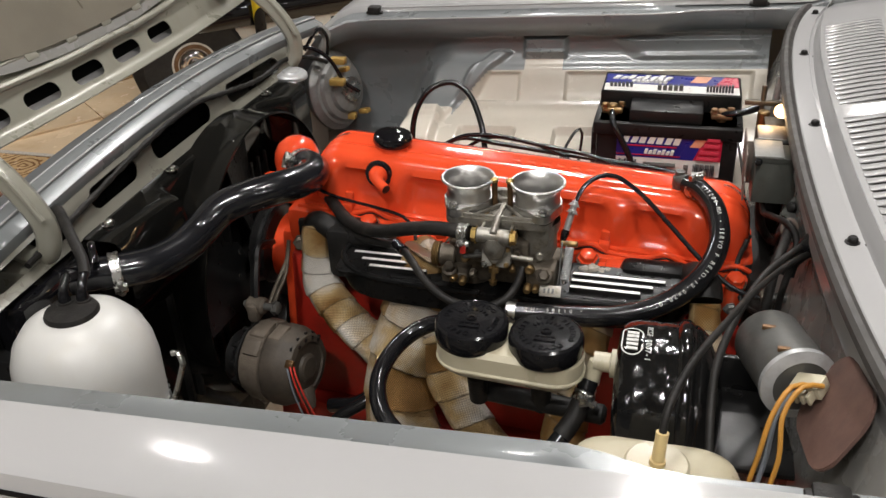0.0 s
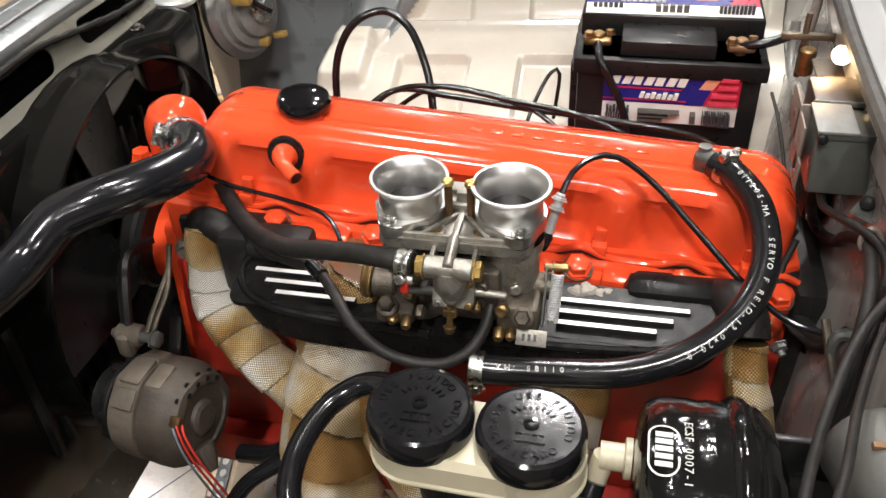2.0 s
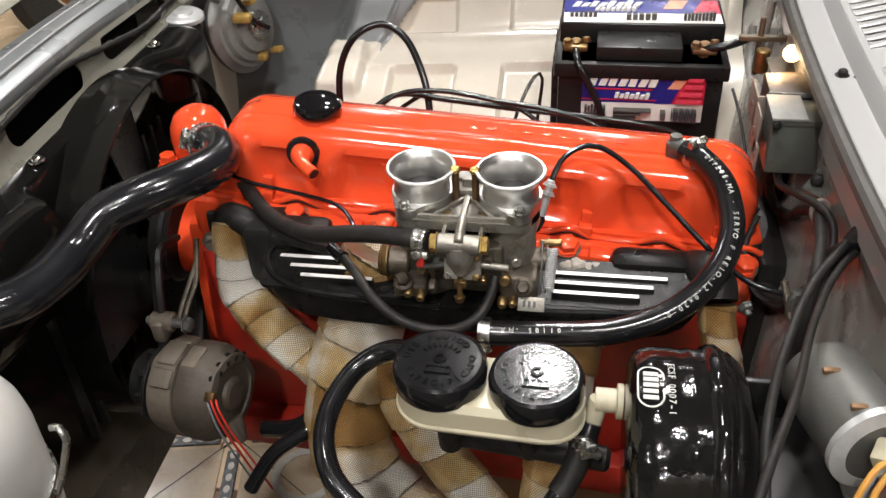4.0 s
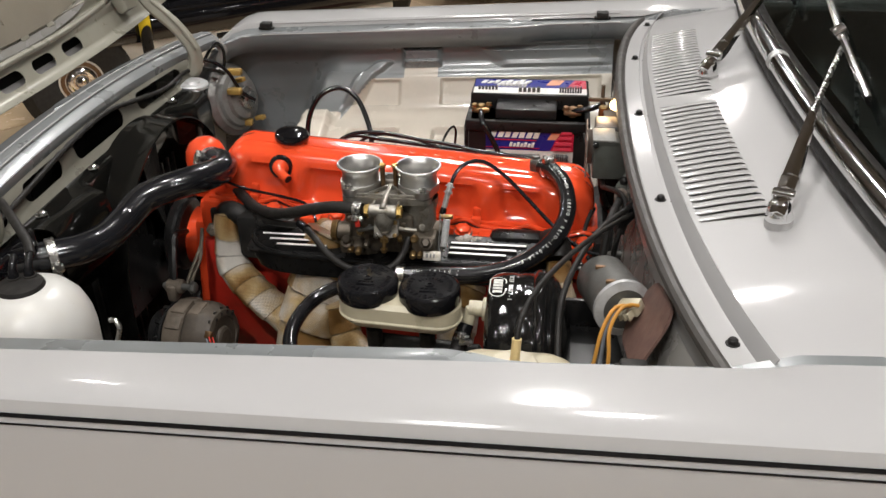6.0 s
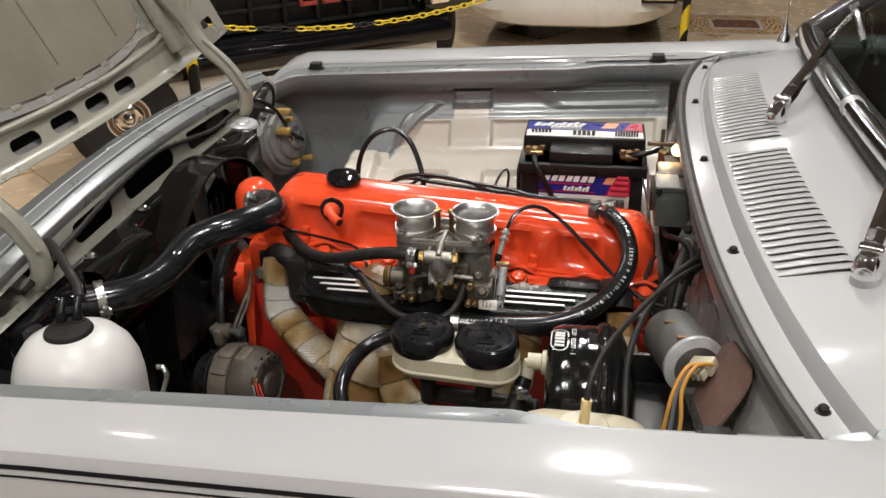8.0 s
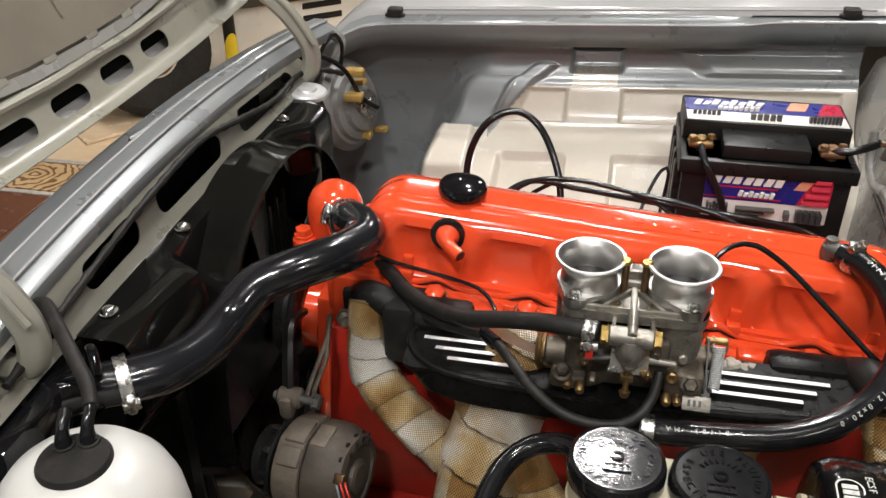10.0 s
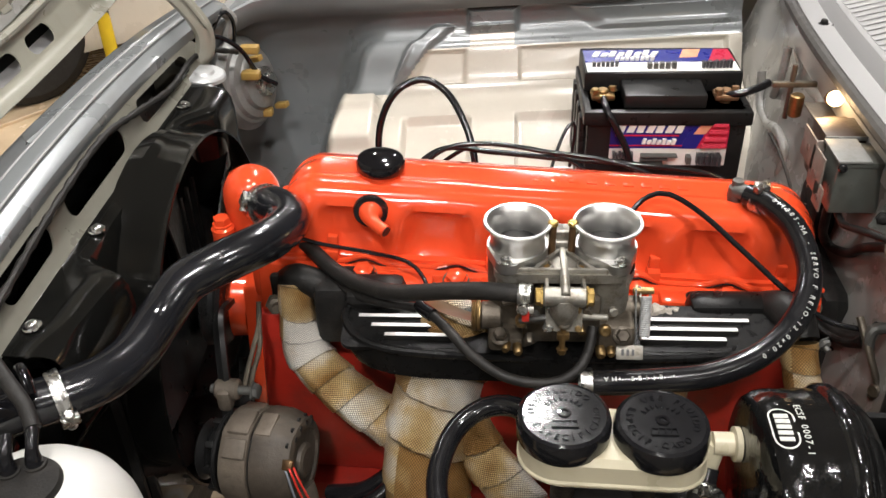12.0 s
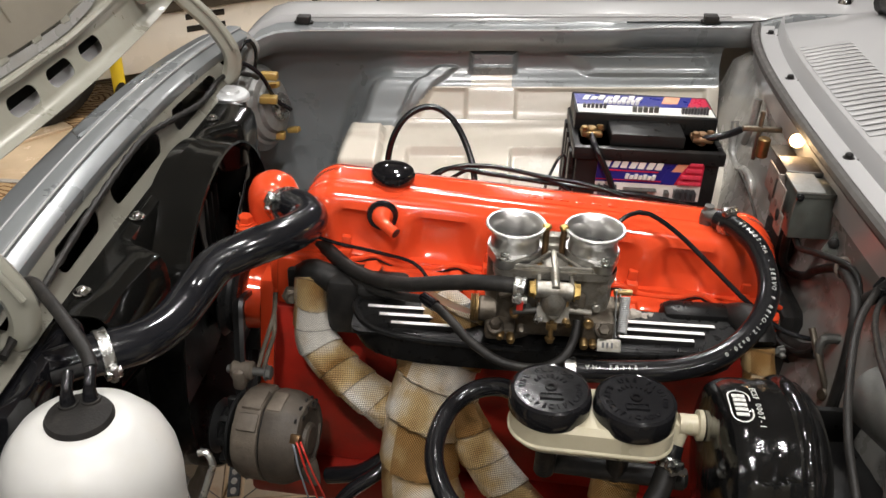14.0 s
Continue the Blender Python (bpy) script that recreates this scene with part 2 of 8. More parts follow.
steel = surface("steel", (0.55, 0.55, 0.53), 0.28, 1.0, 0.12, 40, 0.12, 500, dirt=(0.2, 0.17, 0.13), dirt_amount=0.3)
chrome = surface("chrome", (0.85, 0.85, 0.85), 0.12, 1.0, 0.03, 20, 0.01, 300, rough_vary=0.03)
brass_dark = surface("tarnished_brass", (0.27, 0.18, 0.08), 0.38, 0.9, 0.25, 60, 0.2, 500, dirt=(0.07, 0.045, 0.025), dirt_amount=0.6)
stained_dark = surface("stained_dark_metal", (0.07, 0.058, 0.044), 0.45, 0.6, 0.3, 60, 0.3, 420, dirt=(0.025, 0.018, 0.012), dirt_amount=0.7)
post_brown = surface("brown_brass", (0.13, 0.075, 0.035), 0.42, 0.7, 0.25, 60, 0.2, 500)
brass = surface("brass", (0.55, 0.38, 0.13), 0.33, 1.0, 0.2, 60, 0.2, 500, dirt=(0.1, 0.06, 0.03), dirt_amount=0.5)
relay_paint = surface("grey_green_paint", (0.085, 0.09, 0.08), 0.35, 0, 0.15, 18, 0.15, 300, coat=0.2, dirt=(0.06, 0.05, 0.04), dirt_amount=0.5)
horn_grey = surface("horn_grey", (0.28, 0.28, 0.27), 0.42, 0.4, 0.15, 25, 0.2, 300, dirt=(0.13, 0.11, 0.09), dirt_amount=0.45)
pale_zinc = surface("pale_zinc", (0.5, 0.51, 0.51), 0.38, 0.45, 0.12, 30, 0.15, 300, dirt=(0.25, 0.23, 0.2), dirt_amount=0.3)
cap_black = surface("cap_black", (0.008, 0.008, 0.009), 0.15, 0, 0.2, 40, 0.15, 110, coat=0.0, rough_vary=0.05, spec=0.28)
zinc = surface("grey_zinc", (0.125, 0.125, 0.118), 0.5, 0.6, 0.15, 20, 0.2, 300, dirt=(0.13, 0.12, 0.1), dirt_amount=0.5)
alternator_dark = surface("dusty_plastic", (0.055, 0.044, 0.033), 0.62, 0.1, 0.3, 30, 0.4, 260, dirt=(0.03, 0.025, 0.02), dirt_amount=0.6)
alternator_metal = surface("dull_casting", (0.125, 0.103, 0.08), 0.6, 0.25, 0.3, 30, 0.5, 320, dirt=(0.05, 0.04, 0.03), dirt_amount=0.6)
white_plastic = surface("white_plastic", (0.54, 0.535, 0.51), 0.36, 0, 0.04, 7, 0.05, 300, dirt=(0.5, 0.45, 0.34), dirt_amount=0.2)
cream_plastic = surface("cream_plastic", (0.45, 0.41, 0.295), 0.34, 0, 0.06, 9, 0.06, 300, dirt=(0.34, 0.25, 0.11), dirt_amount=0.3)
tan_plastic = surface("tan_plastic", (0.66, 0.5, 0.24), 0.42, 0, 0.08, 12, 0.08, 300)
yellow_plastic = surface("yellow_connector", (0.36, 0.23, 0.06), 0.45, 0, 0.12, 30, 0.1, 300, dirt=(0.2, 0.13, 0.05))
orange_wire = surface("orange_wire", (0.5, 0.24, 0.04), 0.45, 0, 0.1, 30, 0.05)
red_wire = surface("red_wire", (0.5, 0.03, 0.02), 0.45, 0, 0.1, 30, 0.05)
blue_wire = surface("blue_grey_wire", (0.2, 0.22, 0.25), 0.45, 0, 0.1, 30, 0.05)
label_blue = surface("label_blue", (0.012, 0.018, 0.2), 0.32, 0, 0.05, 20, 0.02)
label_red = surface("label_red", (0.45, 0.015, 0.05), 0.32, 0, 0.05, 20, 0.02)
label_white = surface("label_white", (0.72, 0.71, 0.68), 0.35, 0, 0.05, 20, 0.02, dirt=(0.45, 0.42, 0.38), dirt_amount=0.25)
label_ink = surface("label_ink", (0.05, 0.05, 0.055), 0.4, 0, 0.05, 20, 0.0)
label_rose = surface("label_rose", (0.62, 0.05, 0.09), 0.35, 0, 0.1, 60, 0.02)
label_peach = surface("label_peach", (0.7, 0.33, 0.2), 0.35, 0, 0.15, 60, 0.02)
hose_print = surface("hose_print", (0.5, 0.5, 0.47), 0.5, 0, 0.2, 300, 0.0)
lid_grey = surface("dusty_lid", (0.2, 0.2, 0.19), 0.5, 0.1, 0.15, 30, 0.15, 300, dirt=(0.12, 0.1, 0.08), dirt_amount=0.4)
rust_brown = surface("dark_brown_enamel", (0.045, 0.028, 0.02), 0.4, 0, 0.3, 40, 0.2, 300, dirt=(0.02, 0.014, 0.01), dirt_amount=0.5)
dusty_steel = surface("dusty_steel", (0.2, 0.165, 0.14), 0.55, 0.2, 0.2, 30, 0.3, 300, dirt=(0.12, 0.07, 0.05), dirt_amount=0.5)
rust_plate = surface("rusty_primer", (0.15, 0.085, 0.068), 0.55, 0, 0.2, 22, 0.2, 300, dirt=(0.06, 0.04, 0.03))
copper = surface("copper", (0.62, 0.27, 0.1), 0.3, 1.0, 0.15, 50, 0.1)
filament = surface("lit_bulb", (1.0, 0.66, 0.32), 0.3, 0, 0, 10, 0, emit=9)
ground_steel = surface("rusty_terminal", (0.22, 0.13, 0.07), 0.5, 0.7, 0.3, 60, 0.4, 400, dirt=(0.09, 0.05, 0.03))
seal = surface("seal_rubber", (0.05, 0.046, 0.042), 0.55, 0, 0.15, 20, 0.15)


def woven(name):
    """Glass-fibre exhaust wrap: a fine weave, scorched in bands."""
    m = bpy.data.materials.new(name)
    m.use_nodes = True
    nt, n = m.node_tree, m.node_tree.nodes
    p = n["Principled BSDF"]
    tc = n.new("ShaderNodeTexCoord")
    sep = n.new("ShaderNodeSeparateXYZ")
    nt.links.new(tc.outputs["UV"], sep.inputs[0])

    def math_node(op, a, b=None):
        x = n.new("ShaderNodeMath")
        x.operation = op
        for s, v in zip(x.inputs, (a, b)):
            if v is None:
                continue
            if isinstance(v, (int, float)):
                s.default_value = v
            else:
                nt.links.new(v, s)
        return x.outputs[0]

    k = 2 * math.pi / 0.0032
    wa = math_node("SINE", math_node("MULTIPLY", sep.outputs[0], k))
    wb = math_node("SINE", math_node("MULTIPLY", sep.outputs[1], k))
    weave = math_node("MULTIPLY", wa, wb)
    turn = n.new("ShaderNodeUVMap")
    turn.uv_map = "turn"
    tsep = n.new("ShaderNodeSeparateXYZ")
    nt.links.new(turn.outputs["UV"], tsep.inputs[0])
    lap = math_node("FRACT", tsep.outputs[0])
    white = n.new("ShaderNodeTexWhiteNoise")
    white.noise_dimensions = "1D"
    nt.links.new(math_node("FLOOR", tsep.outputs[0]), white.inputs["W"])
    noise_tex = n.new("ShaderNodeTexNoise")
    noise_tex.inputs["Scale"].default_value, noise_tex.inputs["Detail"].default_value = 15, 4
    nt.links.new(tc.outputs["Object"], noise_tex.inputs["Vector"])
    tone = math_node("ADD", math_node("MULTIPLY", noise_tex.outputs["Fac"], 0.8), math_node("MULTIPLY", white.outputs["Value"], 0.2))
    cr = n.new("ShaderNodeValToRGB")
    cr.color_ramp.elements[0].position, cr.color_ramp.elements[0].color = 0.37, (0.36, 0.19, 0.055, 1)
    cr.color_ramp.elements[1].position, cr.color_ramp.elements[1].color = 0.64, (0.92, 0.88, 0.80, 1)
    mid = cr.color_ramp.elements.new(0.49)
    mid.color = (0.64, 0.45, 0.21, 1)
    nt.links.new(tone, cr.inputs["Fac"])
    mul = n.new("ShaderNodeMix")
    mul.data_type, mul.blend_type = "RGBA", "MULTIPLY"
    mul.inputs["Factor"].default_value = 0.8
    nt.links.new(cr.outputs["Color"], mul.inputs[6])
    grey = n.new("ShaderNodeMapRange")
    for key, v in zip(("From Min", "From Max", "To Min", "To Max"), (-0.5, 0.5, 0.22, 1.0)):
        grey.inputs[key].default_value = v
    nt.links.new(weave, grey.inputs["Value"])
    comb = n.new("ShaderNodeCombineColor")
    for i in range(3):
        nt.links.new(grey.outputs["Result"], comb.inputs[i])
    nt.links.new(comb.outputs[0], mul.inputs[7])
    # Darkens the first strip of each turn, along the lap.
    lap_tone = n.new("ShaderNodeMapRange")
    for key, v in zip(("From Min", "From Max", "To Min", "To Max"), (0.0, 0.07, 0.25, 1.0)):
        lap_tone.inputs[key].default_value = v
    nt.links.new(lap, lap_tone.inputs["Value"])
    edge = n.new("ShaderNodeMix")
    edge.data_type, edge.blend_type = "RGBA", "MULTIPLY"
    edge.inputs["Factor"].default_value = 1.0
    nt.links.new(mul.outputs[2], edge.inputs[6])
    ecol = n.new("ShaderNodeCombineColor")
    for i in range(3):
        nt.links.new(lap_tone.outputs["Result"], ecol.inputs[i])
    nt.links.new(ecol.outputs[0], edge.inputs[7])
    nt.links.new(edge.outputs[2], p.inputs["Base Color"])
    p.inputs["Roughness"].default_value, p.inputs["Metallic"].default_value = 0.34, 0.4
    b = n.new("ShaderNodeBump")
    b.inputs["Strength"].default_value, b.inputs["Distance"].default_value = 0.7, 0.0012
    nt.links.new(weave, b.inputs["Height"])
    nt.links.new(b.outputs["Normal"], p.inputs["Normal"])
    return m


wrap = woven("heat_wrap")


def glass_material():
    m = bpy.data.materials.new("tinted_glass")
    m.use_nodes = True
    p = m.node_tree.nodes["Principled BSDF"]
    p.inputs["Base Color"].default_value = (0.13, 0.16, 0.15, 1)
    p.inputs["Roughness"].default_value, p.inputs["Transmission Weight"].default_value, p.inputs["IOR"].default_value = 0.02, 1.0, 1.45
    return m


glass = glass_material()


# ---- the hall ----
def tile_stone(name, a, b, scale, rough=0.22):
    m = surface(name, a, rough, 0, 0.1, scale, 0.03, 200, coat=0.3, dirt=b, dirt_amount=0.55, per_piece=0.1, dirt_scale=scale * 1.7)
    return m


tile_cream = tile_stone("cream_tile", (0.72, 0.55, 0.36), (0.58, 0.38, 0.2), 4)
tile_brown = tile_stone("brown_tile", (0.2, 0.085, 0.05), (0.1, 0.045, 0.03), 5)


def scroll_tile(name):
    """Printed scrollwork: brown curls on a beige glaze."""
    m = surface(name, (0.62, 0.42, 0.22), 0.22, 0, 0.12, 6, 0.03, 200, coat=0.3, per_piece=0.06)
    nt, n = m.node_tree, m.node_tree.nodes
    w = n.new("ShaderNodeTexWave")
    w.wave_type, w.rings_direction = "RINGS", "SPHERICAL"
    w.inputs["Scale"].default_value, w.inputs["Distortion"].default_value, w.inputs["Detail"].default_value, w.inputs["Detail Scale"].default_value = 11, 7.0, 1.0, 1.6
    tc = n.new("ShaderNodeTexCoord")
    nt.links.new(tc.outputs["Object"], w.inputs["Vector"])
    r = n.new("ShaderNodeMapRange")
    for k, v in zip(("From Min", "From Max", "To Min", "To Max"), (0.62, 0.74, 0.0, 0.85)):
        r.inputs[k].default_value = v
    nt.links.new(w.outputs["Fac"], r.inputs["Value"])
    x = n.new("ShaderNodeMix")
    x.data_type = "RGBA"
    p = n["Principled BSDF"]
    nt.links.new(r.outputs["Result"], x.inputs["Factor"])
    nt.links.new(p.inputs["Base Color"].links[0].from_socket, x.inputs[6])
    x.inputs[7].default_value = (0.17, 0.075, 0.03, 1)
    nt.links.new(x.outputs[2], p.inputs["Base Color"])
    return m


tile_decor = scroll_tile("patterned_tile")
tile_edge = tile_stone("pale_edging_tile", (0.55, 0.5, 0.44), (0.2, 0.17, 0.15), 33)
grout = surface("grout", (0.3, 0.24, 0.17), 0.8, 0, 0.1, 10, 0.2)
ceiling_paint = surface("dark_ceiling", (0.13, 0.125, 0.12), 0.8, 0, 0.06, 2, 0.2)
plaster = surface("hall_plaster", (0.2, 0.185, 0.165), 0.8, 0, 0.06, 2, 0.2)
lamp_glass = surface("lamp_diffuser", (1.0, 0.96, 0.92), 0.4, 0, 0, 5, 0, emit=40)

bm = bmesh.new()
box(bm, (-9, -6, -0.25), (11, 12, -0.012))
floor = solo("floor", bm, tile_cream, "polished cream and brown tiled showroom floor", "floor", kind="structure")
bm = bmesh.new()
box(bm, (-9, -6, 3.6), (11, 12, 3.8))
solo("ceiling", bm, ceiling_paint, "plain dark grey hall ceiling", "ceiling", kind="structure")
for nm, lo, hi in (("wall_north", (-9, 12, -0.25), (11, 12.2, 3.8)), ("wall_south", (-9, -6.2, -0.25), (11, -6, 3.8)),
                   ("wall_west", (-9.2, -6.2, -0.25), (-9, 12.2, 3.8)), ("wall_east", (11, -6.2, -0.25), (11.2, 12.2, 3.8))):
    bm = bmesh.new()
    box(bm, lo, hi)
    solo(nm, bm, plaster, "plain beige plastered hall wall", "wall", kind="structure")

# Ceiling lamps: flat square panels, each with its light; several are added as fill.
def ceiling_lamp(x, y, power, size=0.2):
    t = thing("ceiling_light", (x, y, 3.6), "square white recessed ceiling light, one of a set partly added as fill", "ceiling light", "ceiling lights of the hall")
    b = bmesh.new()
    for lo, hi in (((-size / 2 - 0.04, -size / 2 - 0.04), (size / 2 + 0.04, -size / 2)), ((-size / 2 - 0.04, size / 2), (size / 2 + 0.04, size / 2 + 0.04)),
                   ((-size / 2 - 0.04, -size / 2), (-size / 2, size / 2)), ((size / 2, -size / 2), (size / 2 + 0.04, size / 2))):
        box(b, (x + lo[0], y + lo[1], 3.55), (x + hi[0], y + hi[1], 3.598))
    part("frame", b, plaster, t)
    b = bmesh.new()
    box(b, (x - size / 2, y - size / 2, 3.57), (x + size / 2, y + size / 2, 3.59))
    part("diffuser", b, lamp_glass, t)
    la = bpy.data.lights.new("ceiling_lamp_light", "AREA")
    la.shape, la.size, la.size_y, la.energy, la.color = "RECTANGLE", size, size, power, (1.0, 0.97, 0.945)
    lo = new("ceiling_lamp_light", la)
    lo.matrix_basis = Matrix.Translation((x, y, 3.54))


# Some are placed from reflections, the others added as unseen fill light.
for x, y, p in ((0.65, 3.15, 72), (1.4, 6.9, 34), (0.95, 2.1, 46), (0.45, -1.6, 74), (-0.6, 6.7, 50),
                (0.25, 0.25, 32), (1.5, -0.5, 42), (3.4, -2.6, 50), (-1.6, -2.4, 30), (-4.6, 2.0, 36), (1.0, -4.2, 46), (-2.0, 2.9, 44)):
    ceiling_lamp(x, y, p)


# ---- the car ----
CY = 0.70


def z_lip(x):
    return 0.889 + 0.052 * x


car = thing("car", (0.5, CY, 0.0), "silver two-door classic car, bonnet propped open, seen at its engine bay", "car")


def flare(x):
    """The wing's outer crease runs outwards to the rear."""
    return max(-0.023, -0.0075 + 0.035 * (x - 0.79))


def fender(side):
    """Outer front wing: inner flange, ledge, step, crowned top and bulging side. side -1: towards y = 0."""
    prof = [(0.600, -0.042), (0.600, -0.005), (0.603, -0.001), (0.632, 0.000), (0.637, 0.003), (0.640, 0.010), (0.645, 0.0152), (0.68, 0.0172), (0.712, 0.0172),
            (0.735, 0.0165), (0.7435, 0.0125), (0.750, 0.001), (0.755, -0.012), (0.760, -0.03), (0.772, -0.07), (0.79, -0.14), (0.81, -0.24), (0.825, -0.36), (0.825, -0.46), (0.80, -0.60), (0.77, -0.66)]
    xs = [-0.06 + 0.03 * i for i in range(60)]
    b = bmesh.new()
    rows = []
    for x in xs:
        inset = 0.019 * smooth(0.78, 0.86, x)
        nose = 0.05 * (1 - smooth(-0.06, 0.2, x))
        drop = 0.22 * (1 - smooth(-0.06, 0.17, x)) ** 1.5
        tuck = 0.10 * (1 - smooth(0.0, 0.19, x))
        row = []
        for i, (d, z) in enumerate(prof):
            dd = d + (inset if i < 4 else 0) - nose * (i > 6) * 0.5 - (tuck if i < 4 else tuck * 0.5 if i < 8 else 0)
            dd += flare(x) if side < 0 and i > 7 else 0
            z = z + (0.017 - 0.0002 * (8 - i) - z) * smooth(1.04, 1.12, x) if 1 < i < 8 else z
            row.append(V(x, CY + side * dd, z_lip(x) + z - drop))
        rows.append(row)
    sheet(b, rows)
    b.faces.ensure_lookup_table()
    # Flange and ledge take the darker silver; their shade is in the colour.
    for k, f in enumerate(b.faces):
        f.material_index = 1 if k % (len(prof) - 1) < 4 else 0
    ob = part("front_fender", b, (silver, shaded_silver), car, "silver painted front wing with black pinstripe" if side < 0 else "")
    sol = ob.modifiers.new("thickness", "SOLIDIFY")
    sol.thickness, sol.offset = 0.0015, -1.0
    return ob


near_wing, far_wing = fender(-1), fender(1)
for d, dz, r, mt in ((0.6405, 0.0112, 0.0018, silver), (0.6005, -0.0035, 0.0018, silver), (0.6035, -0.040, 0.0014, black_cast)):
    b = bmesh.new()
    tube(b, [(0.2 + 0.04 * i, CY + d + (0.019 * smooth(0.78, 0.86, 0.2 + 0.04 * i) if dz < 0.005 else 0), z_lip(0.2 + 0.04 * i) + dz) for i in range(21)], r, 8, 0.04)
    part("lip_edge" if mt is silver else "sealant_line", b, mt, far_wing)
for dz, w, dd in ((0.0005, 0.0020, 0.7503), (-0.0075, 0.0009, 0.7534)):
    b = bmesh.new()
    rows = []
    for i in range(50):
        x = 0.2 + 0.025 * i
        y = CY - dd - flare(x)
        rows.append([V(x, y + 0.0016 * w / 0.0034 - 0.001, z_lip(x) + dz + w), V(x, y - 0.001, z_lip(x) + dz), V(x, y - 0.0013 * w / 0.0034 - 0.001, z_lip(x) + dz - w)])
    sheet(b, rows)
    thicken(b, 0.0006)
    part("pinstripe", b, rubber, near_wing, "thin black pinstripe")
for x in (0.2, 0.962):
    for s in (1, -1):
        b = bmesh.new()
        y = CY + s * 0.635
        box(b, (x - 0.013, y - 0.012, z_lip(x) + 0.001), (x + 0.013, y + 0.012, z_lip(x) + (0.016 if s > 0 else 0.0085)), 0.003)
        box(b, (x - 0.018, y - 0.007, z_lip(x) + 0.0005), (x + 0.018, y + 0.007, z_lip(x) + 0.006), 0.002)
        part("bonnet_buffer", b, rubber_dull, far_wing if s > 0 else near_wing, "black rubber bonnet buffer")


# Inner wings: a wheel-house hump with pressed ribs and pockets.
HUMP = [(0.600, -0.034), (0.616, -0.042), (0.621, -0.058), (0.619, -0.082), (0.604, -0.098), (0.590, -0.113), (0.566, -0.158), (0.535, -0.180), (0.465, -0.197), (0.38, -0.245), (0.31, -0.33), (0.26, -0.45), (0.24, -0.56)]
FRONT = [(0.600, -0.034), (0.618, -0.042), (0.632, -0.06), (0.642, -0.085), (0.650, -0.11), (0.654, -0.15), (0.652, -0.20), (0.645, -0.26), (0.63, -0.32), (0.60, -0.39), (0.54, -0.45), (0.45, -0.50), (0.36, -0.56)]


def along(prof, s):
    k = s * (len(prof) - 1)
    i = min(int(k), len(prof) - 2)
    f = k - i
    p0, p1, p2, p3 = prof[max(i - 1, 0)], prof[i], prof[i + 1], prof[min(i + 2, len(prof) - 1)]
    return tuple(0.5 * (2 * b + (c - a) * f + (2 * a - 5 * b + 4 * c - d) * f * f + (3 * b - a - 3 * c + d) * f ** 3) for a, b, c, d in zip(p0, p1, p2, p3))


def pad(x, s, x0, x1, s0, s1, ex=0.012, es=0.012):
    return smooth(x0 - ex, x0 + ex, x) * (1 - smooth(x1 - ex, x1 + ex, x)) * smooth(s0 - es, s0 + es, s) * (1 - smooth(s1 - es, s1 + es, s))


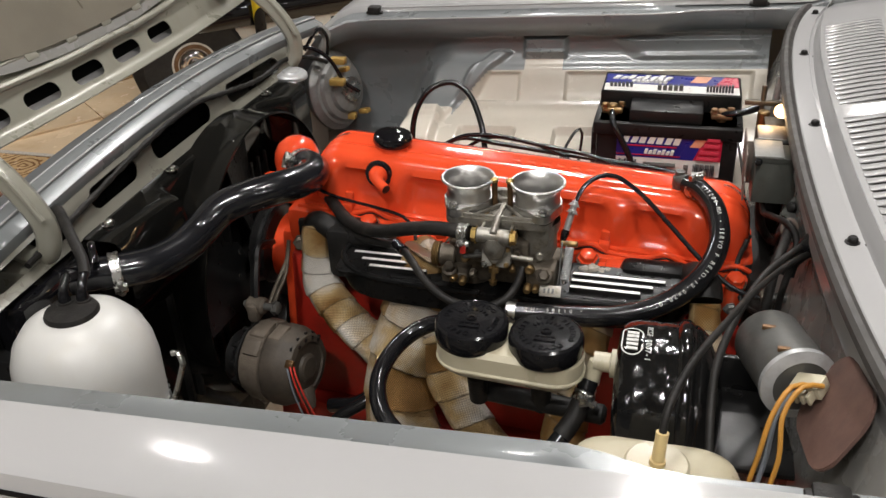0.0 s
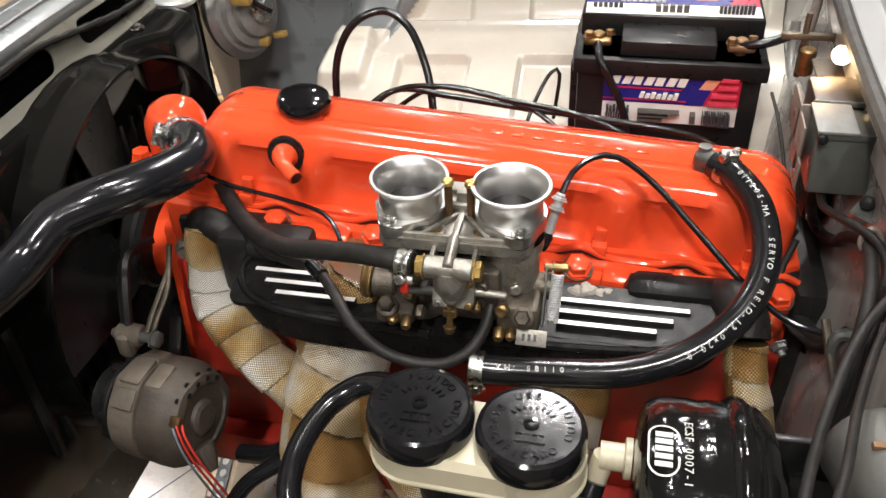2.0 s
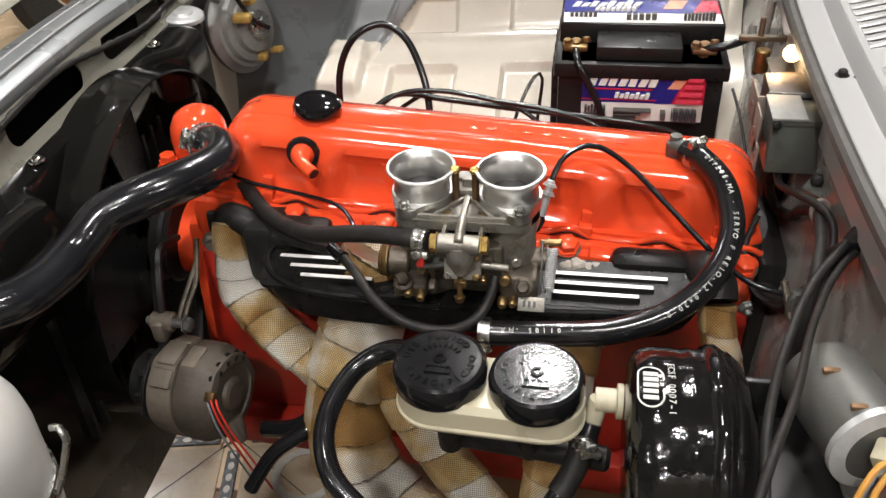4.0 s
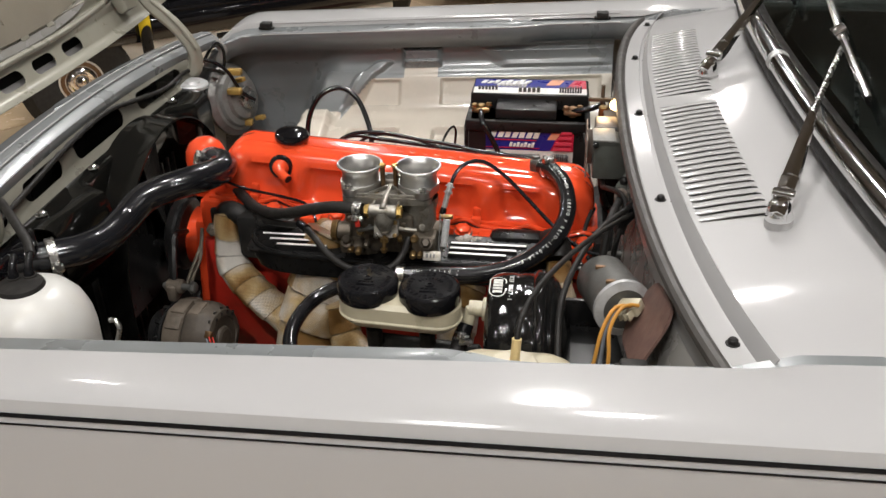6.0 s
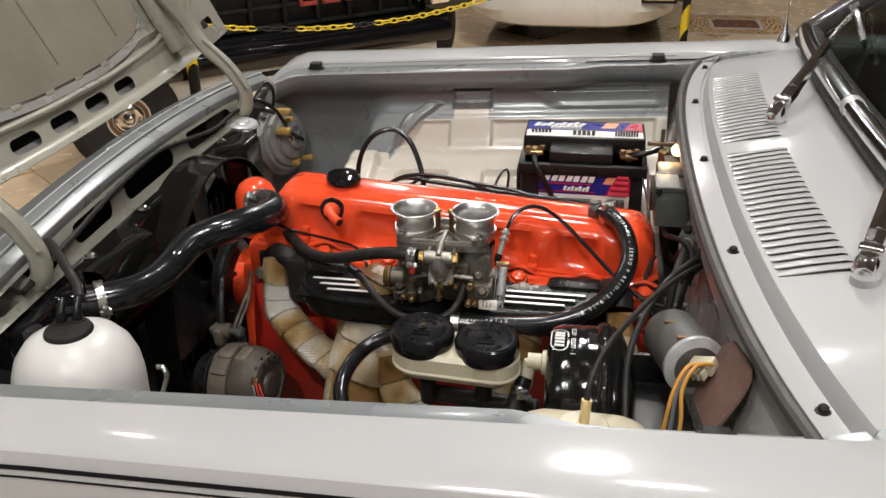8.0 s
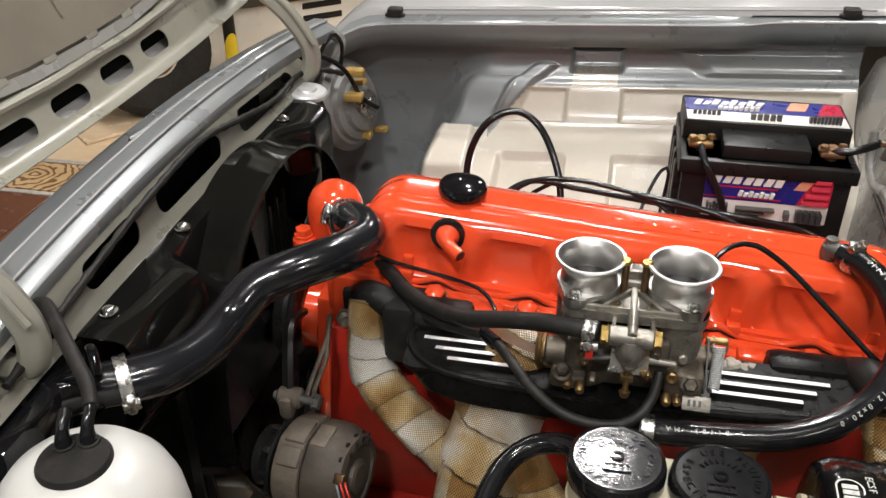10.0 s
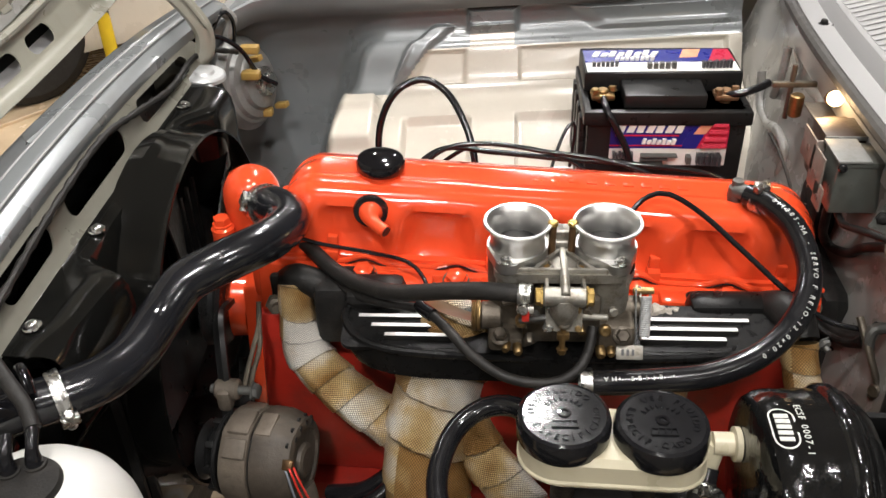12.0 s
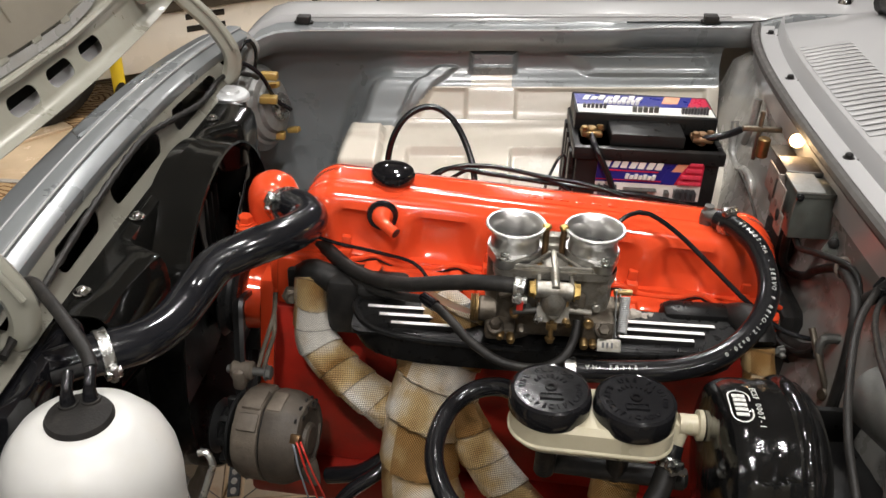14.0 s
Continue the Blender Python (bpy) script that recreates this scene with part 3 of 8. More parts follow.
def inner_wing(side):
    b = bmesh.new()
    nx, ns = (300, 230) if side > 0 else (60, 50)
    pts = []
    for i in range(nx + 1):
        x = 0.06 + (0.99 - 0.06) * i / nx
        row = []
        for j in range(ns + 1):
            s = j / ns
            edge = 0.337 - 0.185 * (s - 0.33)
            t = smooth(edge - 0.045, edge + 0.03, x)
            a, c = along(HUMP, s), along(FRONT, s)
            d, z = c[0] + (a[0] - c[0]) * t, c[1] + (a[1] - c[1]) * t
            lift = 0.0
            lift -= 0.010 * pad(x, s, 0.451 - 0.49 * (s - 0.4167), 0.517, 0.418, 0.512, 0.004, 0.006)
            lift -= 0.010 * pad(x, s, 0.612, 0.965, 0.418, 0.512, 0.004, 0.006)
            lift -= 0.016 * pad(x, s, 0.415, 0.527, 0.645, 0.745, 0.004, 0.006)
            lift -= 0.016 * pad(x, s, 0.606, 0.80, 0.645, 0.745, 0.004, 0.006)
            lift += 0.013 * pad(x, s, 0.524, 0.606, 0.10, 0.295, 0.006, 0.016) + 0.006 * pad(x, s, 0.524, 0.606, 0.225, 0.285, 0.006, 0.012)
            lift += 0.009 * pad(x, s, 0.745 - 0.25 * (0.28 - s), 0.98, 0.15, 0.31, 0.02, 0.012)
            lift += 0.008 * pad(x, s, edge + 0.012, 0.436 - 0.22 * (s - 0.33), 0.335, 0.63, 0.006, 0.006)
            lift += 0.020 * pad(x, s, 0.283, 0.366, 0.585, 0.70, 0.007, 0.010)
            q = min(1, max(0, (s - 0.25) / 0.25))
            off = math.hypot(x - (0.476 - 0.066 * q), 0.9 * max(0, 0.25 - s))
            if s < 0.56:
                lift += 0.013 * (1 - smooth(0.013, 0.024, off)) * (1 - smooth(0.46, 0.53, s))
            d = max(d, 0.618) if side < 0 else d
            row.append((x, d, z, lift if side > 0 else 0.0))
        pts.append(row)
    rows = []
    for i, row in enumerate(pts):
        out = []
        for j, (x, d, z, lift) in enumerate(row):
            a, c = row[max(j - 1, 0)], row[min(j + 1, ns)]
            n = Vector((c[2] - a[2], -(c[1] - a[1])))
            n = n.normalized() if n.length > 1e-9 else Vector((-1, 0))
            if n.x > 0 and abs(n.x) > abs(n.y) or n.y < -0.3:
                n = -n
            out.append(V(x, CY + side * (d + n.x * lift), z_lip(x) + z + n.y * lift))
        rows.append(out)
    sheet(b, rows)
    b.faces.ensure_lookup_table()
    # Beige lower zone; the grey upper one carries the wall's shade in its colour.
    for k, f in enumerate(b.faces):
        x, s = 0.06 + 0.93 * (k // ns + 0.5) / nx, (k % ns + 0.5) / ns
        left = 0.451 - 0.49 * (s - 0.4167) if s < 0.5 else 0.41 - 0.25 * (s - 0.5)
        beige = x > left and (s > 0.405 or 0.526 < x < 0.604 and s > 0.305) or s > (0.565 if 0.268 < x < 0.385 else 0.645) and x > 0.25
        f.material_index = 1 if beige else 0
    return part("inner_wing", b, (shaded_silver, apron_paint), car, "pressed steel inner wing, silver above, beige below" if side > 0 else "", angle=50)


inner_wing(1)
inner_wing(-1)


# Cowl: rubber seal, bolted flange, groove and the raised louvred panel up to the windscreen.
def x_edge(y):
    d = y - CY
    return 0.981 + 0.1 * d * d + 0.19 * d ** 4


def z_cowl(y):
    return 0.957 - 0.04 * (y - CY) ** 2


def cowl_z(x, y):
    """Height of the raised cowl panel."""
    return z_cowl(y) + 0.022 + (x - x_edge(y) - 0.05) * 0.19 - 0.014 * smooth(0.50, 0.64, abs(y - CY))


def x_screen(y):
    d = y - CY
    return 1.185 + 0.09 * d * d + 0.12 * d ** 4


ys = [0.070 + (1.330 - 0.070) * i / 96 for i in range(97)]
b = bmesh.new()
rows = []
for y in ys:
    x, z = x_edge(y), z_cowl(y)
    rows.append([V(x + 0.002, y, z - 0.05), V(x + 0.002, y, z - 0.004), V(x + 0.006, y, z), V(x + 0.027, y, z + 0.001), V(x + 0.029, y, z - 0.004),
                 V(x + 0.036, y, z - 0.003), V(x + 0.039, y, z + 0.014), V(x + 0.042, y, z + 0.0202)])
sheet(b, rows)
thicken(b, 0.0015)
cowl = part("cowl_panel", b, silver, car, "silver cowl panel with two louvred air inlets")
VENTS = ((0.315, 0.678), (0.722, 1.098))
b = bmesh.new()
nu = 24
grid = []
yy = sorted(set(ys) | {a for v in VENTS for a in v})
for y in yy:
    row = []
    for i in range(nu + 1):
        u = i / nu
        x = x_edge(y) + 0.042 + (x_screen(y) + 0.01 - x_edge(y) - 0.042) * u
        row.append(b.verts.new(V(x, y, cowl_z(x, y))))
    grid.append(row)
for a, c in zip(grid, grid[1:]):
    my = (a[0].co.y + c[0].co.y) / 2
    for i in range(nu):
        if any(v0 < my < v1 for v0, v1 in VENTS) and 1 <= i < 12:
            continue
        b.faces.new((a[i], a[i + 1], c[i + 1], c[i]))
part("cowl_top", b, silver, car)


def vent_x(y, i):
    return x_edge(y) + 0.042 + (x_screen(y) + 0.01 - x_edge(y) - 0.042) * i / nu


for v0, v1 in VENTS:
    b = bmesh.new()
    rows = [[V(vent_x(y, 0.7), y, cowl_z(vent_x(y, 0.7), y) - 0.02), V(vent_x(y, 12.4), y, cowl_z(vent_x(y, 12.4), y) - 0.02)] for y in (v0 - 0.004, (v0 + v1) / 2, v1 + 0.004)]
    sheet(b, rows)
    tray = part("air_inlet", b, silver_in, cowl, "dark air inlet under the louvres")
    n = 22
    for k in range(n):
        y = v0 + (v1 - v0) * (k + 0.5) / n
        h = (v1 - v0) / n * 0.36
        xa, xb = vent_x(y, 1) - 0.001, vent_x(y, 12) + 0.001
        b = bmesh.new()
        p = (v1 - v0) / n
        sheet(b, [[V(xa, y + o, cowl_z(xa, y) + dz * 0.4), V(xa + 0.006, y + o, cowl_z(xa, y) + dz), V((xa + xb) / 2, y + o, cowl_z((xa + xb) / 2, y) + dz + 0.0008), V(xb - 0.006, y + o, cowl_z(xb, y) + dz), V(xb, y + o, cowl_z(xb, y) + dz * 0.4)]
                  for o, dz in ((-p * 0.45, 0.0018), (-p * 0.36, 0.0028), (0.0, 0.0022), (p * 0.5, 0.0001))])
        thicken(b, 0.0009)
        part("louvre", b, silver, cowl)
b = bmesh.new()
tube(b, [(x_edge(y) - 0.004, y, z_cowl(y) - 0.002) for y in ys[::4]], 0.0085, 10, 0.02)
part("cowl_seal", b, seal, car, "dark rubber bonnet seal along the cowl")
for y in (1.26, 0.995, 0.70, 0.407, 0.114):
    b = bmesh.new()
    at = V(x_edge(y) + 0.021, y, z_cowl(y) + 0.001)
    lathe(b, [(0, 0), (0.0075, 0), (0.0075, 0.0015), (0.005, 0.002), (0.005, 0.006), (0.0035, 0.0075), (0, 0.0078)], at, (0, 0, 1), 10)
    part("cowl_bolt", b, black_cast, cowl, "dark cross-head screw")
    b = bmesh.new()
    lathe(b, [(0, 0), (0.006, 0), (0.004, 0.002), (0, 0.0022)], at + V(0.018, 0.004, -0.003), (0, 0, 1), 10)
    part("cowl_plug", b, zinc, cowl)

# Firewall with a stepped inner face.
b = bmesh.new()
rows = []
for y in ys[::2]:
    x = x_edge(y)
    bulge = 0.03 * smooth(0.25, 0.5, y) * (1 - smooth(1.0, 1.2, y))
    rows.append([V(x + 0.001, y, z_cowl(y) - 0.045), V(0.985 + 0.05 * abs(y - CY), y, 0.875), V(0.992 - bulge * 0.3, y, 0.80), V(0.99 - bulge, y, 0.70), V(0.985 - bulge, y, 0.55), V(1.0, y, 0.35), V(1.06, y, 0.22)])
sheet(b, rows)
thicken(b, 0.002)
part("firewall", b, silver_in, car, "grey painted steel firewall", angle=60)

for pts, r in (([(0.984, 1.13, 0.83), (0.984, 1.109, 0.785), (0.983, 1.06, 0.778), (0.980, 1.0, 0.795), (0.978, 0.95, 0.795), (0.978, 0.935, 0.775), (0.978, 0.95, 0.74)], 0.007), ([(0.990, 1.05, 0.90), (0.987, 1.046, 0.86), (0.985, 1.06, 0.82)], 0.006)):
    b = bmesh.new()
    tube(b, pts, r, 12, 0.008)
    part("firewall_bead", b, silver_in, car, "pressed bead in the firewall")

# Windscreen, its rubber and bright trim, and a dark cabin behind it.
ws = [0.12 + 1.16 * i / 40 for i in range(41)]


def screen_pt(y, u):
    d = y - CY
    return V(x_screen(y) + 0.03 + 0.55 * u - 0.10 * u * d * d, y * (1 - 0.10 * u) + CY * 0.10 * u, cowl_z(x_screen(y), y) + 0.03 + 0.40 * u)


b = bmesh.new()
sheet(b, [[screen_pt(y, u / 8) for u in range(9)] for y in ws])
thicken(b, 0.005)
screen = part("windscreen", b, glass, car, "dark tinted laminated windscreen")
screen.visible_shadow = False
b = bmesh.new()
edge = [screen_pt(ws[0], 1 - i / 8) for i in range(8)] + [screen_pt(y, 0) for y in ws[1:-1]] + [screen_pt(ws[-1], i / 8) for i in range(9)]
tube(b, [p + V(-0.010, 0, -0.004) for p in edge], 0.024, 12, 0.03)
part("screen_rubber", b, rubber_dull, screen, "black windscreen rubber")
b = bmesh.new()
tube(b, [p + V(-0.020, 0, 0.009) for p in edge], 0.0155, 14, 0.02)
part("screen_trim", b, chrome, screen, "polished bright windscreen trim")
b = bmesh.new()
p = screen_pt(CY, 0) + V(-0.020, 0, 0.009)
rod(b, p - V(0, 0.009, 0), p + V(0, 0.009, 0), 0.0166, 18, 0.001)
part("trim_joint", b, pale_zinc, screen, "pale trim joint clip")
b = bmesh.new()
box(b, (1.30, 0.10, 0.55), (1.95, 1.30, 0.98), 0.03)
part("dashboard", b, black_satin, car, "dark dashboard top")
# Added black panel closes the cabin, so the view through the glass stays dark.
b = bmesh.new()
box(b, (2.0, 0.05, 0.3), (2.05, 1.35, 1.42), 0.01)
part("cabin_bulkhead", b, black_satin, car)
b = bmesh.new()
rows = []
for y in ws:
    p = screen_pt(y, 1)
    rows.append([p + V(-0.01, 0, 0.01), p + V(0.06, 0, 0.035), V(2.05, p.y, p.z + 0.05)])
sheet(b, rows)
thicken(b, 0.004)
part("roof", b, silver, car)


def wiper(pivot, knee, tip, bl0, bl1):
    pivot, knee, tip, bl0, bl1 = map(Vector, (pivot, knee, tip, bl0, bl1))
    b = bmesh.new()
    lathe(b, [(0, -0.008), (0.0145, -0.008), (0.015, -0.002), (0.0135, 0.004), (0.0125, 0.012), (0.009, 0.017), (0, 0.018)], pivot, (-0.1, 0, 1), 20)
    w = part("wiper", b, chrome, car, "chromed windscreen wiper with dark blade")
    b = bmesh.new()
    d = (knee - pivot).normalized()
    sd = d.cross(V(0, 0, 1)).normalized()
    up = sd.cross(d)
    for f0, f1, w0, w1 in ((-0.10, 0.16, 0.0100, 0.0115), (0.16, 0.30, 0.0115, 0.0118), (0.30, 1.0, 0.0105, 0.0055)):
        p, q, ln = pivot + (knee - pivot) * f0 + up * 0.012, pivot + (knee - pivot) * f1 + up * 0.012, 0
        sheet(b, [[p - sd * w0 - up * 0.007, p - sd * w0 * 0.8 + up * 0.004, p + up * 0.008, p + sd * w0 * 0.8 + up * 0.004, p + sd * w0 - up * 0.007],
                  [q - sd * w1 - up * 0.007, q - sd * w1 * 0.8 + up * 0.003, q + up * 0.006, q + sd * w1 * 0.8 + up * 0.003, q + sd * w1 - up * 0.007]])
    thicken(b, 0.0012)
    part("arm", b, chrome, w)
    b = bmesh.new()
    lathe(b, [(0.020, -0.030), (0.019, -0.024), (0.0155, -0.016), (0.015, -0.006), (0, -0.005)], pivot, (-0.1, 0, 1), 24)
    part("pedestal", b, silver, w)
    b = bmesh.new()
    rod(b, pivot + up * 0.016 + (knee - pivot) * 0.10 - sd * 0.012, pivot + up * 0.016 + (knee - pivot) * 0.10 + sd * 0.012, 0.006, 14, 0.001)
    part("hinge_pin", b, chrome, w)
    b = bmesh.new()
    tube(b, [knee + up * 0.01, (knee + tip) / 2 + up * 0.012, tip + up * 0.006], 0.0036, 8, 0.03)
    part("rod", b, steel, w)
    b = bmesh.new()
    n = (bl1 - bl0).normalized()
    s2 = n.cross(V(-0.6, 0, 0.8)).normalized()
    u2 = s2.cross(n)
    if u2.z < 0:
        u2 = -u2
    tube(b, [bl0 + u2 * 0.012, bl0.lerp(bl1, 0.25) + u2 * 0.02, bl0.lerp(bl1, 0.5) + u2 * 0.026, bl0.lerp(bl1, 0.75) + u2 * 0.02, bl1 + u2 * 0.012], 0.0055, 8, 0.03)
    box(b, (-0.012, -0.009, -0.006), (0.012, 0.009, 0.008), 0.002, basis(u2, bl0.lerp(bl1, 0.5) + u2 * 0.03))
    part("bridge", b, chrome, w)
    b = bmesh.new()
    sheet(b, [[p + u2 * 0.012, p + u2 * 0.001] for p in (bl0, bl0.lerp(bl1, 0.5), bl1)])
    thicken(b, 0.004)
    part("blade", b, rubber, w)
    return w


wiper((1.111, 0.785, 1.004), (1.208, 0.953, 1.069), (1.292, 1.130, 1.094), (1.262, 0.925, 1.076), (1.318, 1.240, 1.094))
wiper((1.127, 0.293, 1.000), (1.178, 0.422, 1.060), (1.268, 0.651, 1.092), (1.254, 0.453, 1.070), (1.290, 0.821, 1.102))

# Aerial on the far wing.
b = bmesh.new()
lathe(b, [(0, 0), (0.014, 0), (0.012, 0.012), (0.006, 0.02), (0.005, 0.035), (0.0022, 0.04), (0.0018, 0.75), (0, 0.751)], V(1.225, 1.41, z_lip(1.225) + 0.016), (0.02, 0.05, 1), 12)
part("aerial", b, chrome, car, "chrome whip aerial")

# Front cross panel: crowned header with a pierced rear flange.
def hx(y):
    d = abs(y - CY)
    return 0.085 + 0.012 * (d / 0.5) ** 2


def hz(y):
    d = abs(y - CY)
    return 0.951 - 0.03 * (d / 0.5) ** 2


yh = [CY - 0.545 + 1.09 * i / 78 for i in range(79)]
b = bmesh.new()
rows = []
for y in yh:
    x, z = hx(y), hz(y)
    rows.append([V(x - 0.09, y, z - 0.11), V(x - 0.074, y, z - 0.05), V(x - 0.068, y, z - 0.026), V(x - 0.062, y, z - 0.018), V(x - 0.058, y, z - 0.016), V(x - 0.024, y, z - 0.0075), V(x - 0.021, y, z - 0.006), V(x - 0.019, y, z - 0.0015),
                 V(x - 0.016, y, z + 0.0005), V(x - 0.003, y, z + 0.0002), V(x + 0.0005, y, z - 0.0012), V(x + 0.004, y, z - 0.006), V(x + 0.0155, y, z - 0.0115), V(x + 0.019, y, z - 0.0145), V(x + 0.020, y, z - 0.022), V(x + 0.018, y, z - 0.030)])
sheet(b, rows)
thicken(b, 0.0015)
# The darker silver copy puts this panel's shade into its colour.
head_panel = part("front_panel", b, shaded_silver, car, "silver front panel above the radiator", angle=24)
for o, dz in ((-0.0195, -0.0012), (0.0022, -0.0022)):
    b = bmesh.new()
    tube(b, [(hx(y) + o, y, hz(y) + dz) for y in yh[::3]], 0.0016, 8, 0.02)
    part("pressed_crease", b, silver, head_panel)
b = bmesh.new()
rows = []
for i in range(41):
    y = 0.668 + 0.535 * i / 40
    x, z = hx(y), hz(y)
    k = 0.012 * (1 - smooth(0.668, 0.70, y))
    rows.append([V(x - 0.055 + k * 1.5, y, z - 0.0145), V(x - 0.053 + k * 1.4, y, z - 0.0115), V(x - 0.030 - k * 0.3, y, z - 0.0055), V(x - 0.027 - k * 0.3, y, z - 0.0078)])
sheet(b, rows)
thicken(b, 0.001)
part("closing_strip", b, shaded_silver, head_panel, "raised edge strip beside the hinge")
b = bmesh.new()


def flange_pt(y, f):
    top, x = hz(y) - 0.026, hx(y) + 0.016
    return V(x + 0.026 * f + 0.003 * math.sin(f * 6.3), y, top + (0.870 - top) * f)



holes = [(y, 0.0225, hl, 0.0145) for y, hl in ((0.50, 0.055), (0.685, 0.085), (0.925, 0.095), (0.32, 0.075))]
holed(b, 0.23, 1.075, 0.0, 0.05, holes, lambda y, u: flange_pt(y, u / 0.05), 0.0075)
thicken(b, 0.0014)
part("radiator_flange", b, dark_hood_paint, car, "beige-grey pierced flange behind the front panel", angle=60)
b = bmesh.new()
box(b, (0.02, 0.14, 0.28), (0.05, 1.26, 0.86), 0.01)
part("grille_support", b, black_satin, car)
b = bmesh.new()
tube(b, [(0.128, 0.30, 0.888), (0.118, 0.45, 0.902), (0.116, 0.58, 0.918), (0.112, 0.72, 0.922), (0.116, 0.82, 0.908), (0.122, 0.93, 0.892), (0.12, 1.04, 0.89), (0.135, 1.09, 0.882), (0.145, 1.14, 0.862), (0.14, 1.19, 0.84)], 0.0042, 8, 0.012, radius=lambda s, a: 0.0042 + 0.0009 * math.sin(s * 300))
solo("wiring_loom", b, rubber_dull, "taped black wiring loom along the radiator flange", "wiring")

# Bonnet, hinged at its front edge and standing open, seen from below.
def hood_pt(y, u, lift=0.0):
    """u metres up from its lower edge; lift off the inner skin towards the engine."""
    d = abs(y - CY)
    lean = 0.50
    n = V(0.894, 0, 0.447)
    base = V(0.025 - 0.03 * (d / 0.5) ** 2, y, 0.972)
    return base + V(-0.447, 0, 0.894) * u + n * lift


b = bmesh.new()
hy = [CY - 0.66 + 1.32 * i / 132 for i in range(133)]


def brace_pt(y, u):
    d = abs(y - CY)
    lift = 0.013 * (1 - smooth(0.0, 0.012, u)) + 0.007 * smooth(0.050, 0.058, u) - 0.009 * smooth(0.064, 0.070, u) * (1 - smooth(0.078, 0.084, u)) - 0.004 * smooth(0.086, 0.094, u)
    edge_in = smooth(0.40, 0.48, d)
    return hood_pt(y, u, lift * (1 - edge_in) + 0.012 * edge_in)


slots = [(0.836 - 0.0995 * k, 0.032, 0.034, 0.0125) for k in range(0, 6)] + [(1.268, 0.042, 0.036, 0.011), (0.132, 0.042, 0.036, 0.011)]
holed(b, hy[0], hy[-1], 0.0, 0.2, slots, brace_pt, 0.0062)
thicken(b, 0.0012)
hood = part("bonnet", b, hood_paint, car, "open bonnet, beige-grey underside with slotted brace", angle=50)
b = bmesh.new()
sheet(b, [[hood_pt(y, u, -0.03 - 0.02 * smooth(0, 0.2, u) + 0.03 * (1 - smooth(0, 0.02, u))) for u in (0, 0.01, 0.05, 0.2, 0.5, 0.9, 1.15)] for y in hy[::6]])
thicken(b, 0.0015)
part("outer_skin", b, silver, hood)
# Black sheet behind the slots stands in for the cavity's shade.
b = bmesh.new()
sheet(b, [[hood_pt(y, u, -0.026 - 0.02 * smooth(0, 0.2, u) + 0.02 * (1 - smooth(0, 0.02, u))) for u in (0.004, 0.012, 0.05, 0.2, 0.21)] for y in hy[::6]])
part("inner_cavity", b, black_satin, hood, "black sheet for the shade inside the bonnet frame")
b = bmesh.new()
ridge = [(-0.40, 1.0), (-0.405, 0.4), (-0.40, 0.2), (-0.388, 0.115), (-0.355, 0.082), (-0.30, 0.067), (-0.11, 0.060), (0.0, 0.060), (0.11, 0.060), (0.30, 0.067), (0.355, 0.082), (0.388, 0.115), (0.40, 0.2), (0.405, 0.4), (0.40, 1.0)]
tube(b, [hood_pt(CY + p, u, 0.006 if u < 0.2 else 0.010) for p, u in ridge], 0.0055, 8, 0.02)
part("frame_bead", b, hood_paint, hood)
for y0, y1, u0, u1 in ((CY - 0.66, CY - 0.44, 0.2, 1.15), (CY + 0.44, CY + 0.66, 0.2, 1.15)):
    b = bmesh.new()
    sheet(b, [[hood_pt(y0 + (y1 - y0) * i / 14, u0 + (u1 - u0) * j / 20, 0.012 + 0.008 * math.sin(3.14 * i / 7) ** 2) for j in range(21)] for i in range(15)])
    thicken(b, 0.0012)
    part("side_brace", b, hood_paint, hood)
b = bmesh.new()
half = [(0.0, 0.083), (0.10, 0.084), (0.18, 0.090), (0.235, 0.098), (0.268, 0.107), (0.292, 0.122), (0.308, 0.142), (0.320, 0.175), (0.328, 0.23), (0.335, 0.7), (0.32, 1.05), (0.0, 1.08)]


def liner_low(p):
    for (a, u), (c, w) in zip(half, half[1:]):
        if a <= p <= c:
            return u + (w - u) * (p - a) / (c - a)
    return half[8][1]


half = half[:9]
cols = [-0.328 + 0.656 * k / 40 for k in range(41)]
sheet(b, [[hood_pt(CY + p, liner_low(abs(p)) + (1.06 - liner_low(abs(p))) * j / 10, 0.0075) for j in range(11)] for p in cols])
thicken(b, 0.01)
part("liner", b, liner, hood, "grey-brown felt bonnet liner")
b = bmesh.new()
sheet(b, [[hood_pt(CY + p, liner_low(abs(p)) - o - 0.06 * max(0, abs(p) - 0.27), 0.0058) for o in (0.017, 0.004)] for p in cols])
thicken(b, 0.002)
part("frame_channel", b, silver_in, hood, "silver-grey painted channel round the liner")
b = bmesh.new()
for p in (-0.005, -0.2, 0.19):
    tube(b, [hood_pt(CY + p, 0.112, 0.0085), hood_pt(CY + p * 1.02, 0.5, 0.0085), hood_pt(CY + p, 1.0, 0.0085)], 0.0016, 6, 0.1)
part("liner_seam", b, liner, hood)
for k in range(-5, 6):
    y = CY + 0.025 + 0.084 * k
    if abs(y - CY) > 0.30:
        continue
    b = bmesh.new()
    uq = 0.082 + 0.028 * smooth(0.12, 0.30, abs(y - CY))
    box(b, (-0.012, -0.0055, 0), (0.012, 0.0055, 0.005), 0.002, Matrix.Translation(hood_pt(y, uq, 0.002)) @ Matrix(((0, -0.447, 0.894), (1, 0, 0), (0, 0.894, 0.447))).to_4x4())
    part("liner_clip", b, hood_paint, hood)
